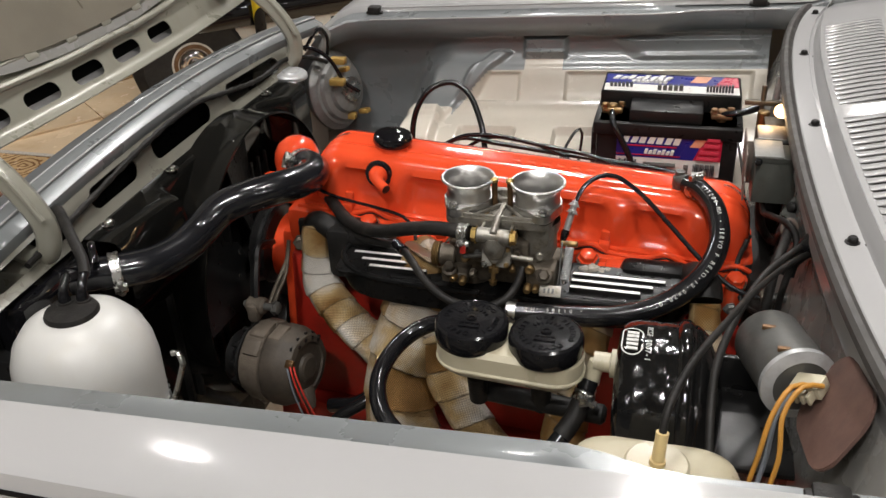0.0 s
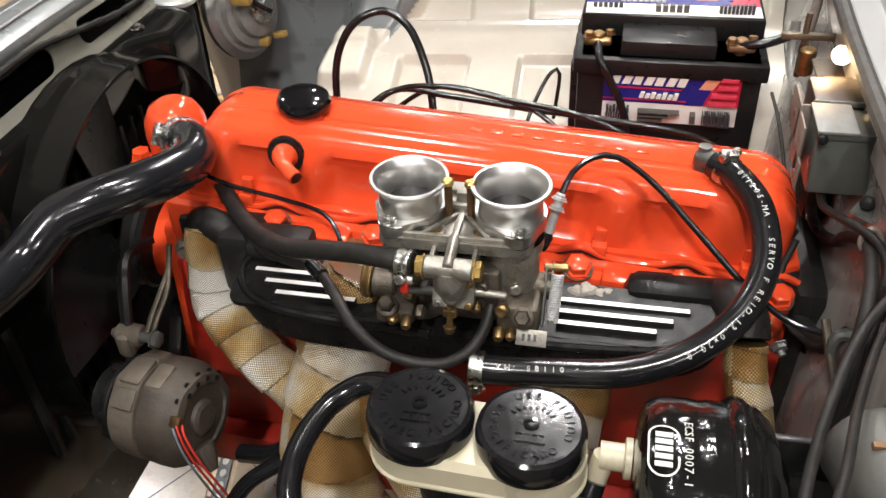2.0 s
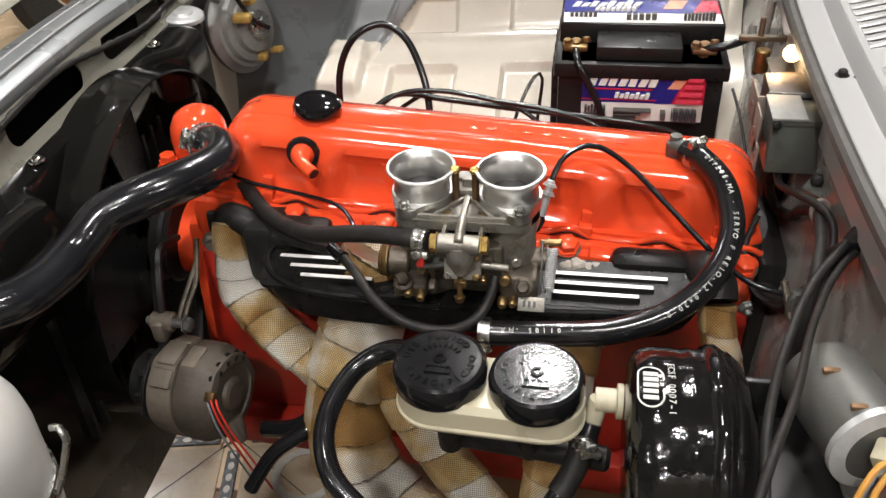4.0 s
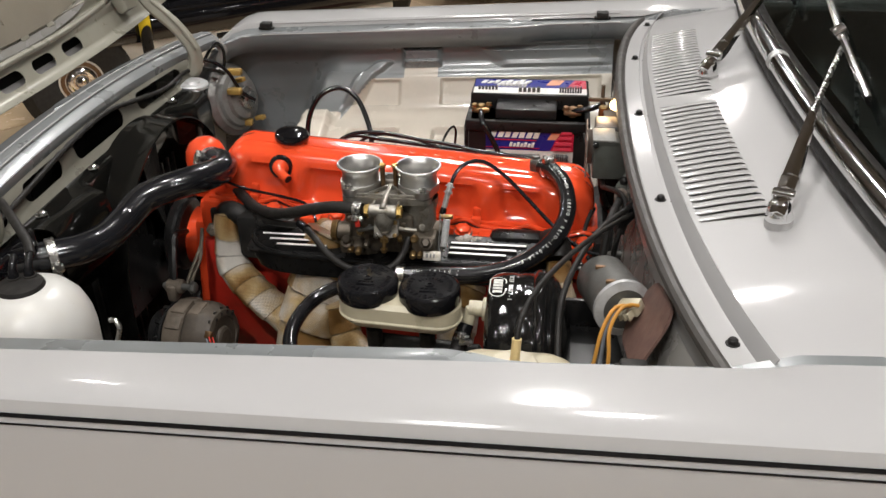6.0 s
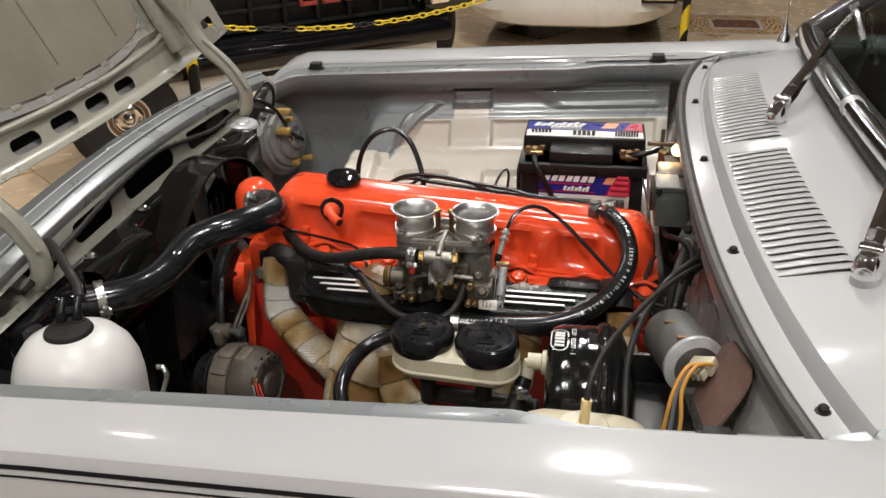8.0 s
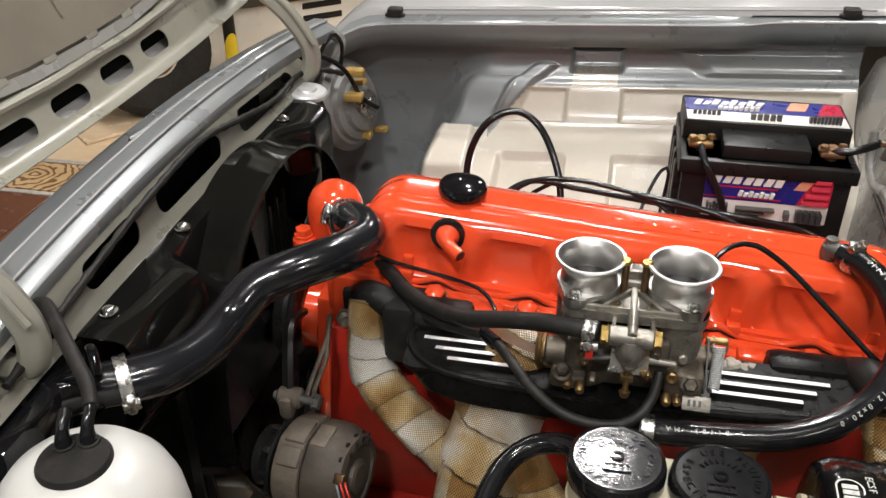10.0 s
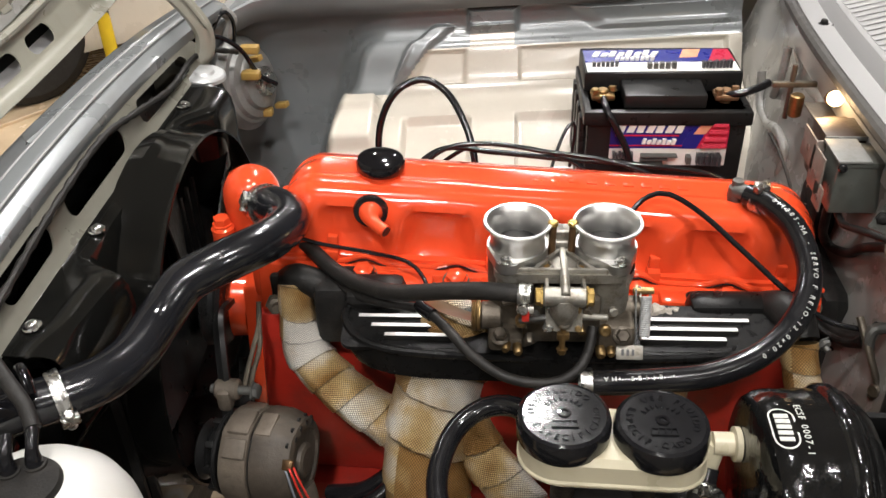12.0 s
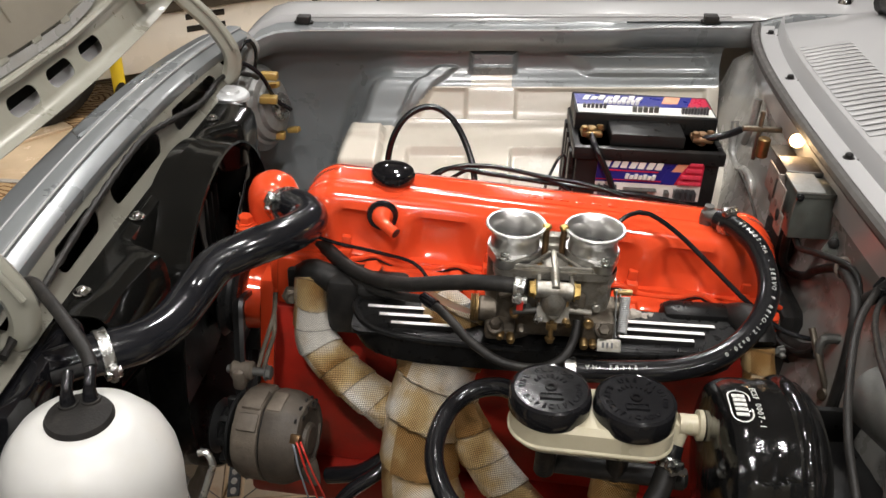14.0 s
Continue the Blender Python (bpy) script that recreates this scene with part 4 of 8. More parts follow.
for side in (1, -1):
    b = bmesh.new()
    y = CY + side * 0.364
    pts = [(-0.012, y, 1.16), (0.022, y, 1.088), (0.054, y, 1.026), (0.104, y, 0.977), (0.134, y, 0.930), (0.132, y, 0.892), (0.112, y, 0.876), (0.088, y, 0.882)]
    tube(b, pts, 0.014, 12, 0.006, radius=lambda s, a: (0.0145 if abs(math.sin(a)) < 0.8 else 0.0125) * (1 + 1.5 * (1 - smooth(0.02, 0.13, s)) * abs(math.cos(a + 0.3))))
    box(b, (-0.028, y - 0.03, 0.0), (0.0, y + 0.03, 0.17), 0.008, Matrix.Translation((0.028, 0, 1.015)) @ Matrix.Rotation(radians(-26.6), 4, 'Y'))
    tube(b, [V(*p) + V(0.012, -0.012, 0.006) for p in pts[2:5]], 0.0035, 8, 0.006)
    arm = part("hinge_arm", b, hood_paint, hood, "curved beige bonnet hinge arm")
    b = bmesh.new()
    box(b, (0.05, y - 0.025, 0.83), (0.11, y + 0.025, 0.868), 0.006)
    part("hinge_bracket", b, hood_paint, car)


# ---- the engine ----
TILT = Matrix.Translation((0.63, 0.713, 0.79)) @ Matrix.Rotation(radians(4), 4, "Y")


def E(u, v, w):
    return TILT @ V(u, v, w)


engine = thing("engine", (0.63, 0.713, 0.35), "orange-red painted straight-six engine under a silver bonnet", "engine")


def cover_half(u, h, near):
    """Half width of the rocker cover at height h: pressed hollows between the rockers."""
    t = h / 0.085
    base = 0.058 - 0.006 * t
    hollow = 0.0
    for k, c in enumerate((-0.225, -0.125, -0.02, 0.085, 0.19)):
        hollow += math.exp(-((u - c) / 0.036) ** 6)
    for c in (-0.275, -0.175, -0.073, 0.032, 0.138, 0.245):
        hollow -= 0.35 * math.exp(-((u - c) / 0.022) ** 2)
    return base - 0.0115 * hollow * smooth(0.03, 0.2, t) * (1 - smooth(0.62, 0.76, t))


b = bmesh.new()
rows = []
n = 120
for i in range(n + 1):
    u = -0.312 + 0.627 * i / n
    end = min(u + 0.312, 0.315 - u)
    k = math.sqrt(max(0.0, 1 - max(0, 1 - end / 0.045) ** 2)) if end < 0.045 else 1.0
    kw = 0.25 + 0.75 * k
    kh = 0.30 + 0.70 * k
    row = []
    side = [(h, 0) for h in (0.0, 0.012, 0.024, 0.036, 0.046, 0.055, 0.062)]
    right = []
    for h, _ in side:
        right.append((cover_half(u, h, True) * kw, h * kh))
    right += [(0.050 * kw, 0.0705 * kh), (0.044 * kw, 0.0765 * kh), (0.036 * kw, 0.080 * kh), (0.0305 * kw, 0.0812 * kh), (0.029 * kw, 0.0832 * kh), (0.0225 * kw, 0.0842 * kh), (0.021 * kw, 0.0826 * kh),
              (0.0165 * kw, 0.0828 * kh), (0.015 * kw, 0.0848 * kh), (0.0, 0.0855 * kh)]
    prof = [(-w, h) for w, h in right] + [(w, h) for w, h in right[-2::-1]]
    rows.append([E(u, v, w) for v, w in prof])
sheet(b, rows)
b.faces.new([v for v in list(b.verts)[:len(rows[0])]])
b.faces.new([v for v in list(b.verts)[-len(rows[0]):]])
cover = part("rocker_cover", b, red, engine, "glossy orange-red rocker cover", angle=50)
b = bmesh.new()
plate(b, rounded(-0.32, 0.322, -0.066, 0.066, 0.02), -0.004, 0.004, TILT, 0.0015)
part("cover_flange", b, red, cover)
for u in (-0.245, -0.06, 0.125, 0.27):
    b = bmesh.new()
    box(b, (u - 0.008, -0.072, -0.002), (u + 0.008, -0.055, 0.012), 0.003, TILT)
    box(b, (u - 0.006, -0.062, 0.008), (u + 0.006, -0.054, 0.026), 0.002, TILT)
    part("cover_clamp", b, red, cover)
b = bmesh.new()
lathe(b, [(0.023, 0.078), (0.026, 0.078), (0.025, 0.088), (0.0, 0.088)], E(-0.196, -0.006, 0), TILT.to_3x3() @ V(0, 0, 1), 28)
part("filler_neck", b, red, cover)
b = bmesh.new()
lathe(b, [(0, 0.088), (0.027, 0.088), (0.0285, 0.091), (0.0285, 0.097), (0.026, 0.102), (0.02, 0.105), (0.0, 0.106)], E(-0.196, -0.006, 0), TILT.to_3x3() @ V(0, 0, 1), 40, lambda a, h: 1 + (0.012 * math.sin(a * 16) if 0.0895 < h < 0.1 else 0))
part("oil_filler_cap", b, black_gloss, engine, "glossy black oil filler cap")
b = bmesh.new()
lathe(b, [(0.0125, 0), (0.02, 0), (0.0205, 0.003), (0.019, 0.006), (0.0125, 0.006)], (0.433, 0.6625, 0.862), (0, -1, 0.1), 26)
part("breather_grommet", b, rubber, cover, "black rubber grommet")
b = bmesh.new()
tube(b, [(0.433, 0.668, 0.862), (0.4335, 0.652, 0.8625), (0.437, 0.643, 0.860), (0.444, 0.636, 0.857), (0.453, 0.629, 0.8545)], 0.012, 18, 0.003, radius=lambda s, a: 0.0138 - 0.0062 * smooth(0.012, 0.030, s))
part("breather_elbow", b, red, cover, "red breather elbow")
b = bmesh.new()
rod(b, (0.4525, 0.6294, 0.8547), (0.4535, 0.6286, 0.8543), 0.0062, 14)
part("breather_bore", b, black_satin, cover)
for k in range(9):
    b = bmesh.new()
    u = -0.02 + 0.021 * k
    box(b, (u, -0.006, 0.0850), (u + 0.012, 0.003, 0.0864), 0.0005, TILT)
    part("raised_mark", b, red, cover)
# head, block, front cover
b = bmesh.new()
box(b, (-0.33, -0.082, -0.075), (0.328, 0.075, -0.004), 0.006, TILT)
for u in (-0.275, -0.17, -0.065, 0.04, 0.145, 0.25):
    box(b, (u - 0.028, -0.094, -0.055), (u + 0.028, -0.07, -0.010), 0.008, TILT)
for u in (-0.258, -0.153, -0.048, 0.056, 0.158, 0.262):
    box(b, (u - 0.027, -0.101, -0.030), (u + 0.027, -0.070, -0.005), 0.005, TILT)
for u in (-0.206, -0.10, 0.005, 0.107, 0.209, 0.30):
    rod(b, E(u, -0.083, -0.045), E(u, -0.085, -0.009), 0.0145, 20)
head = part("cylinder_head", b, red, engine, "orange-red cylinder head")
BOLTS = (-0.206, -0.10, 0.005, 0.107, 0.209, 0.30)
for u in BOLTS:
    b = bmesh.new()
    hexbolt(b, E(u, -0.086, -0.006), TILT.to_3x3() @ V(0, -0.3, 1), 0.0115, 0.011)
    part("head_bolt", b, red, head)
    # Dark disc stands in for the shaded recess round the bolt.
    b = bmesh.new()
    lathe(b, [(0.0, 0), (0.0155, 0), (0.0155, 0.002), (0.0, 0.002)], E(u, -0.085, -0.0085), TILT.to_3x3() @ V(0, -0.3, 1), 20)
    part("washer", b, dark_alloy, head)
for r, dv, dw, mat, label in ((0.0036, 0.0, 0.0, red, "wavy painted rim"), (0.0017, -0.001, -0.0042, black_satin, "dark gasket edge")):
    b = bmesh.new()
    tube(b, [E(u, -0.068 + dv - 0.003 * f, -0.003 + dw + 0.012 * f) for u, f in ((-0.322 + 0.008 * i, sum(math.exp(-((-0.322 + 0.008 * i - c) / 0.019) ** 2) for c in BOLTS)) for i in range(81))], r, 8, 0.006)
    part("gasket_rim", b, mat, head, label)
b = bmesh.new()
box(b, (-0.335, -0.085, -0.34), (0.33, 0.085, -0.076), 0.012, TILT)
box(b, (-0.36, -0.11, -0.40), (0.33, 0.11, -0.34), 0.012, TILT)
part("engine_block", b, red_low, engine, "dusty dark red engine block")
b = bmesh.new()
box(b, (-0.36, -0.055, -0.30), (-0.33, 0.07, -0.06), 0.008, TILT)
lathe(b, [(0.05, 0), (0.052, 0.02), (0.035, 0.03), (0.0, 0.03)], E(-0.36, 0, -0.12), TILT.to_3x3() @ V(-1, 0, 0), 28)
part("water_pump", b, red, engine, "red water pump body")
b = bmesh.new()
lathe(b, [(0, 0), (0.062, 0), (0.066, 0.004), (0.058, 0.010), (0.058, 0.016), (0.066, 0.022), (0.062, 0.026), (0, 0.026)], E(-0.39, 0, -0.12), TILT.to_3x3() @ V(-1, 0, 0), 32)
part("fan_pulley", b, black_satin, engine)
# thermostat housing
b = bmesh.new()
hc = V(0.279, 0.722, 0.846)
lathe(b, [(0.0, -0.06), (0.034, -0.06), (0.034, -0.018), (0.035, 0.0), (0.033, 0.014), (0.026, 0.027), (0.014, 0.035), (0, 0.037)], hc, (0.05, -0.05, 1), 28)
rod(b, hc, hc + V(0.028, -0.045, 0.004), 0.0225, 22)
box(b, (0.235, 0.685, 0.795), (0.33, 0.75, 0.808), 0.006)
thermo = part("thermostat_housing", b, red, engine, "orange-red domed thermostat housing")
for at in (V(0.247, 0.69, 0.808), V(0.318, 0.745, 0.815)):
    b = bmesh.new()
    rod(b, at - V(0, 0, 0.01), at + V(0, 0, 0.014), 0.014, 18, 0.003)
    hexbolt(b, at + V(0, 0, 0.014), (0, 0, 1), 0.010, 0.012)
    part("housing_bolt", b, red, thermo)
b = bmesh.new()
box(b, (0.285, 0.645, 0.745), (0.335, 0.70, 0.80), 0.010)
hexbolt(b, (0.31, 0.66, 0.80), (0, 0, 1), 0.009, 0.01)
part("water_outlet", b, red, engine)

# ---- hoses ----
def hose(name, pts, r, label, category="hose", mat=rubber, seg=16, **k):
    b = bmesh.new()
    tube(b, pts, r, seg, 0.008, **k)
    return solo(name, b, mat, label, category)


def clamp_band(name, at, axis, r, parent=None, screw=(0, 0, 1)):
    """Worm-drive hose clip."""
    b = bmesh.new()
    lathe(b, [(r, -0.006), (r + 0.0016, -0.006), (r + 0.0022, -0.004), (r + 0.0016, -0.002), (r + 0.0016, 0.002), (r + 0.0022, 0.004), (r + 0.0016, 0.006), (r, 0.006)], at, axis, 30)
    a, sc = Vector(axis).normalized(), Vector(screw).normalized()
    side = a.cross(sc).normalized()
    c = Vector(at) + sc * (r + 0.004)
    rod(b, c - side * 0.012, c + side * 0.012, 0.0048, 10, 0.001)
    box(b, (-0.008, -0.006, -0.003), (0.008, 0.006, 0.004), 0.001, basis(sc, c))
    return part(name, b, steel, parent, "bright worm-drive hose clip")


top_hose = hose("radiator_hose", [(0.300, 0.690, 0.851), (0.318, 0.670, 0.863), (0.340, 0.645, 0.869), (0.348, 0.618, 0.872), (0.341, 0.588, 0.876), (0.324, 0.560, 0.879), (0.292, 0.533, 0.876), (0.262, 0.513, 0.866), (0.243, 0.480, 0.846),
                                   (0.232, 0.440, 0.838), (0.216, 0.406, 0.838), (0.194, 0.384, 0.840), (0.168, 0.364, 0.842)], 0.0225, "blue-black silicone radiator hose bent from thermostat to radiator", mat=hose_navy, seg=24)
clamp_band("hose_clip", (0.307, 0.682, 0.856), (0.55, -0.65, 0.35), 0.0230, top_hose, (-0.5, -0.3, 0.3))
clamp_band("hose_clip", (0.184, 0.3765, 0.841), (-0.78, -0.6, 0), 0.0232, top_hose, (0.5, -0.6, -0.3))
heater = hose("heater_hose", [(0.352, 0.662, 0.815), (0.37, 0.64, 0.815), (0.395, 0.61, 0.815), (0.43, 0.575, 0.822), (0.475, 0.535, 0.842), (0.53, 0.505, 0.868), (0.57, 0.487, 0.882), (0.610, 0.478, 0.885)], 0.0088, "black cloth-covered fuel hose to the carburettor", mat=rubber_dull)
clamp_band("hose_clip", (0.603, 0.479, 0.8845), (1, -0.2, 0.05), 0.0092, heater, (0, -0.5, -1))
vac = hose("vacuum_hose", [(0.362, 0.65, 0.808), (0.385, 0.625, 0.802), (0.41, 0.59, 0.805), (0.44, 0.562, 0.812), (0.475, 0.542, 0.820), (0.503, 0.528, 0.825), (0.528, 0.502, 0.821), (0.552, 0.474, 0.813), (0.588, 0.455, 0.801), (0.629, 0.453, 0.797),
                     (0.655, 0.463, 0.805), (0.667, 0.480, 0.818), (0.671, 0.497, 0.832)], 0.0052, "dull black vacuum hose looping below the carburettor", mat=rubber_dull, seg=12)
for at, ax in (((0.503, 0.528, 0.825), (0.6, -0.6, 0)), ((0.385, 0.625, 0.802), (0.6, -0.7, 0))):
    b = bmesh.new()
    lathe(b, [(0.005, -0.012), (0.0072, -0.011), (0.0072, 0.011), (0.005, 0.012)], at, ax, 14)
    part("hose_joint", b, rubber, vac)
b = bmesh.new()
box(b, (0.600, 0.466, 0.862), (0.607, 0.472, 0.874), 0.001)
part("red_tag", b, red_wire, heater, "small red tag on the clip")
b = bmesh.new()
tube(b, [(0.325, 0.655, 0.838), (0.37, 0.648, 0.826), (0.43, 0.642, 0.818), (0.475, 0.632, 0.812), (0.495, 0.615, 0.80), (0.50, 0.605, 0.786)], 0.0024, 8, 0.008)
solo("temperature_sender_wire", b, rubber, "thin black sender wire along the head", "wire")
b = bmesh.new()
hexbolt(b, (0.50, 0.605, 0.765), (0, -0.2, 1), 0.011, 0.014)
rod(b, (0.50, 0.604, 0.775), (0.50, 0.601, 0.79), 0.006, 12)
solo("temperature_sender", b, brass, "small brass temperature sender in the head", "sensor")

# brake servo vacuum hose with printed lettering
vac_pts = [(0.857, 0.688, 0.870), (0.874, 0.668, 0.872), (0.893, 0.63, 0.866), (0.900, 0.585, 0.848), (0.890, 0.547, 0.829), (0.865, 0.516, 0.811), (0.83, 0.492, 0.798), (0.785, 0.475, 0.791), (0.735, 0.467, 0.79), (0.69, 0.463, 0.79), (0.664, 0.462, 0.79)]
b = bmesh.new()
vac_line = tube(b, vac_pts, 0.0128, 20, 0.006)
servo_hose = solo("servo_hose", b, rubber, "thick glossy black servo hose with pale printed lettering", "hose")
run = [0.0]
for p, q in zip(vac_line, vac_line[1:]):
    run.append(run[-1] + (q - p).length)


def print_on(text, s0, s1, turn, size):
    """Lettering bent along the servo hose between two lengths; turn points its face."""
    b = bmesh.new()
    k = (s1 - s0) / max(1, len(text) - 1)
    for i, ch in enumerate(text):
        if ch == " ":
            continue
        s = s0 + k * i
        j = min(range(len(run)), key=lambda q: abs(run[q] - s))
        t = (vac_line[min(j + 1, len(run) - 1)] - vac_line[max(j - 1, 0)]).normalized()
        nrm = (Vector(turn) - t * Vector(turn).dot(t)).normalized()
        m = Matrix((t, nrm.cross(t), nrm)).transposed().to_4x4()
        m.translation = vac_line[j] + nrm * 0.0127
        letters(b, ch, size, m, 0.0003)
    part("printing", b, hose_print, servo_hose, "pale printed lettering")


print_on("011205-MA - SERVO FREIO-12.0x20.0", 0.035, 0.245, (0.10, -0.75, 0.65), 0.0074)
print_on("- 011205-MA - SER", 0.335, 0.44, (0.0, -0.5, 0.87), 0.0066)
clamp_band("hose_clip", (0.664, 0.462, 0.79), (1, 0, 0), 0.0132, servo_hose, (0, 0, -1))
b = bmesh.new()
lathe(b, [(0, 0), (0.0085, 0), (0.0085, 0.016), (0.0095, 0.018), (0.0095, 0.030), (0.007, 0.032), (0.0065, 0.039), (0, 0.040)], (0.846, 0.697, 0.845), (0.02, 0, 1), 12)
rod(b, (0.845, 0.697, 0.872), (0.868, 0.68, 0.872), 0.0095, 12)
solo("vacuum_union", b, zinc, "grey metal vacuum union screwed into the rocker cover", "pipe fitting")
clamp_band("union_clip", (0.868, 0.679, 0.869), (0.7, -0.7, 0), 0.013, servo_hose, (0, 0, 1))

# throttle cable
b = bmesh.new()
tube(b, [(0.716, 0.635, 0.856), (0.724, 0.65, 0.872), (0.742, 0.662, 0.883), (0.765, 0.665, 0.884), (0.80, 0.65, 0.868), (0.84, 0.62, 0.842), (0.885, 0.585, 0.812), (0.925, 0.565, 0.79), (0.965, 0.555, 0.785)], 0.0031, 10, 0.008)
throttle = solo("throttle_cable", b, rubber, "black sheathed throttle cable over the rocker cover", "cable")
b = bmesh.new()
rod(b, (0.707, 0.618, 0.822), (0.716, 0.636, 0.858), 0.0045, 14, 0.001)
hexbolt(b, (0.7125, 0.629, 0.843), (0.24, 0.44, 0.87), 0.0072, 0.004)
hexbolt(b, (0.7145, 0.633, 0.852), (0.24, 0.44, 0.87), 0.0072, 0.003)
part("adjuster", b, pale_zinc, throttle, "plated cable adjuster")
b = bmesh.new()
lathe(b, [(0.004, 0), (0.0058, 0.006), (0.004, 0.016), (0.002, 0.020), (0, 0.020)], (0.7075, 0.619, 0.824), (-0.24, -0.44, -0.87), 12)
part("cable_boot", b, rubber, throttle)
b = bmesh.new()
rod(b, (0.700, 0.605, 0.79), (0.694, 0.565, 0.785), 0.0008, 6)
part("inner_cable", b, steel, throttle)

# ---- intake manifold ----
intake = thing("intake_manifold", (0.63, 0.54, 0.72), "black intake manifold with polished fins", "intake manifold")
b = bmesh.new()
for sx in (-1, 1):
    pts = [(0.0, 0.0), (0.09, 0.002), (0.15, 0.005), (0.185, 0.011), (0.210, 0.021), (0.227, 0.035), (0.237, 0.052), (0.240, 0.066), (0.238, 0.078), (0.232, 0.087), (0.0, 0.094)]
    half = 0.93 if sx < 0 else 1.03
    lo = [b.verts.new(V(0.632 + sx * p * half * 0.97, 0.501 + q * 0.85, 0.7525)) for p, q in pts]
    mi = [b.verts.new(V(0.632 + sx * p * half, 0.4995 + q * 0.86, 0.768)) for p, q in pts]
    up = [b.verts.new(V(0.632 + sx * p * half * 0.985, 0.502 + q * 0.86, 0.784 + q * 0.13)) for p, q in pts]
    for A, B in ((lo, mi), (mi, up)):
        for i in range(len(pts) - 1):
            b.faces.new((A[i], A[i + 1], B[i + 1], B[i]))
    b.faces.new(up)
    b.faces.new(lo)
bmesh.ops.bevel(b, geom=[e for e in b.edges if len(e.link_faces) == 2 and e.calc_face_angle(0) > 0.6], offset=0.006, segments=3, affect="EDGES")
part("runner_log", b, log_black, intake, "black cast intake log", angle=45)
for sx in (-1, 1):
    b = bmesh.new()
    tube(b, [(0.632 + sx * p * (0.93 if sx < 0 else 1.03), 0.5025 + q * 0.86, 0.784 + q * 0.13) for p, q in ((0.02, 0.0), (0.09, 0.002), (0.15, 0.006), (0.185, 0.012), (0.208, 0.022), (0.224, 0.036), (0.233, 0.052), (0.236, 0.064), (0.234, 0.076), (0.228, 0.086))], 0.0042, 8, 0.01)
    part("log_rim", b, log_black, intake)
    b = bmesh.new()
    plate(b, rounded(-0.075, 0.075, -0.024, 0.024, 0.012, 4), -0.0045, 0.0005, Matrix.Translation((0.632 + sx * 0.145, 0.538, 0.7890)) @ Matrix.Rotation(radians(7.5), 4, "X"), 0.0)
    part("fin_bed", b, log_black, intake)
for u in (-0.225, -0.02, 0.19):
    b = bmesh.new()
    box(b, (0.63 + u - 0.035, 0.585, 0.725), (0.63 + u + 0.035, 0.64, 0.79 - u * 0.07), 0.012)
    part("runner", b, black_cast, intake)
b = bmesh.new()
box(b, (0.782, 0.568, 0.740), (0.872, 0.606, 0.803), 0.013)
part("rear_plenum", b, log_black, intake)
for x, y, r, h in ((0.738, 0.5715, 0.008, 0.005), (0.749, 0.574, 0.010, 0.007), (0.760, 0.5725, 0.007, 0.004), (0.768, 0.575, 0.006, 0.004)):
    b = bmesh.new()
    lathe(b, [(0, -0.004), (r, -0.004), (r * 0.95, h * 0.3), (r * 0.6, h * 0.85), (0, h)], (x, y, 0.792), (0, -0.1, 1), 14, lambda a, q: 1 + 0.22 * math.sin(a * 3 + x * 900) + 0.1 * math.sin(a * 5))
    part("dusty_lump", b, apron_dust, intake, "pale dusty residue")
for x, y, z, mt in ((0.745, 0.574, 0.784, cast_alloy), (0.762, 0.577, 0.782, dark_alloy), (0.73, 0.572, 0.782, brass_dark)):
    b = bmesh.new()
    lathe(b, [(0, 0), (0.011, 0), (0.010, 0.006), (0.006, 0.010), (0, 0.011)], (x, y, z), (0.1, -0.4, 0.9), 14)
    part("manifold_plug", b, mt, intake)
b = bmesh.new()
box(b, (0.41, 0.567, 0.79), (0.475, 0.615, 0.812), 0.01)
part("front_plenum", b, black_cast, intake)
for x0, x1, sgn in ((0.427, 0.538, -1), (0.725, 0.842, 1)):
    for k in range(3):
        y = 0.5565 - 0.0148 * k
        z = 0.7925 - 0.0006 * k
        a, c = (x0 + 0.0155 * k, x1) if sgn < 0 else (x0, x1 - 0.0145 * k)
        b = bmesh.new()
        box(b, (a, y - 0.0027, z - 0.007), (c, y + 0.0027, z + 0.0022), 0.0005)
        rib = part("fin", b, black_cast, intake, "black cast fin with polished top")
        b = bmesh.new()
        box(b, (a + 0.001, y - 0.0025, z + 0.0022), (c - 0.001, y + 0.0025, z + 0.0028), 0.0)
        part("polished_edge", b, fin_alloy, rib, "bright polished edge")

# ---- carburettor ----
carb = thing("carburettor", (0.637, 0.53, 0.80), "twin-choke alloy carburettor with two polished intake trumpets", "carburettor")
b = bmesh.new()
box(b, (0.578, 0.515, 0.793), (0.70, 0.582, 0.868), 0.008)
rod(b, (0.597, 0.543, 0.79), (0.597, 0.543, 0.886), 0.030, 28)
part("body", b, dark_alloy, carb, "stained cast alloy carburettor body")
b = bmesh.new()
lathe(b, [(0.0225, 0), (0.0225, 0.02), (0.024, 0.024), (0.0235, 0.055), (0.027, 0.066), (0.027, 0.075)], (0.684, 0.529, 0.811), (0, 0, 1), 28)
box(b, (0.672, 0.505, 0.86), (0.702, 0.53, 0.886), 0.006)
part("right_barrel", b, cast_alloy, carb, "cast alloy barrel")
b = bmesh.new()
plate(b, rounded(0.573, 0.704, 0.498, 0.588, 0.014), 0.884, 0.894, None, 0.002)
top = part("top_cover", b, cast_alloy, carb, "ribbed alloy top cover")
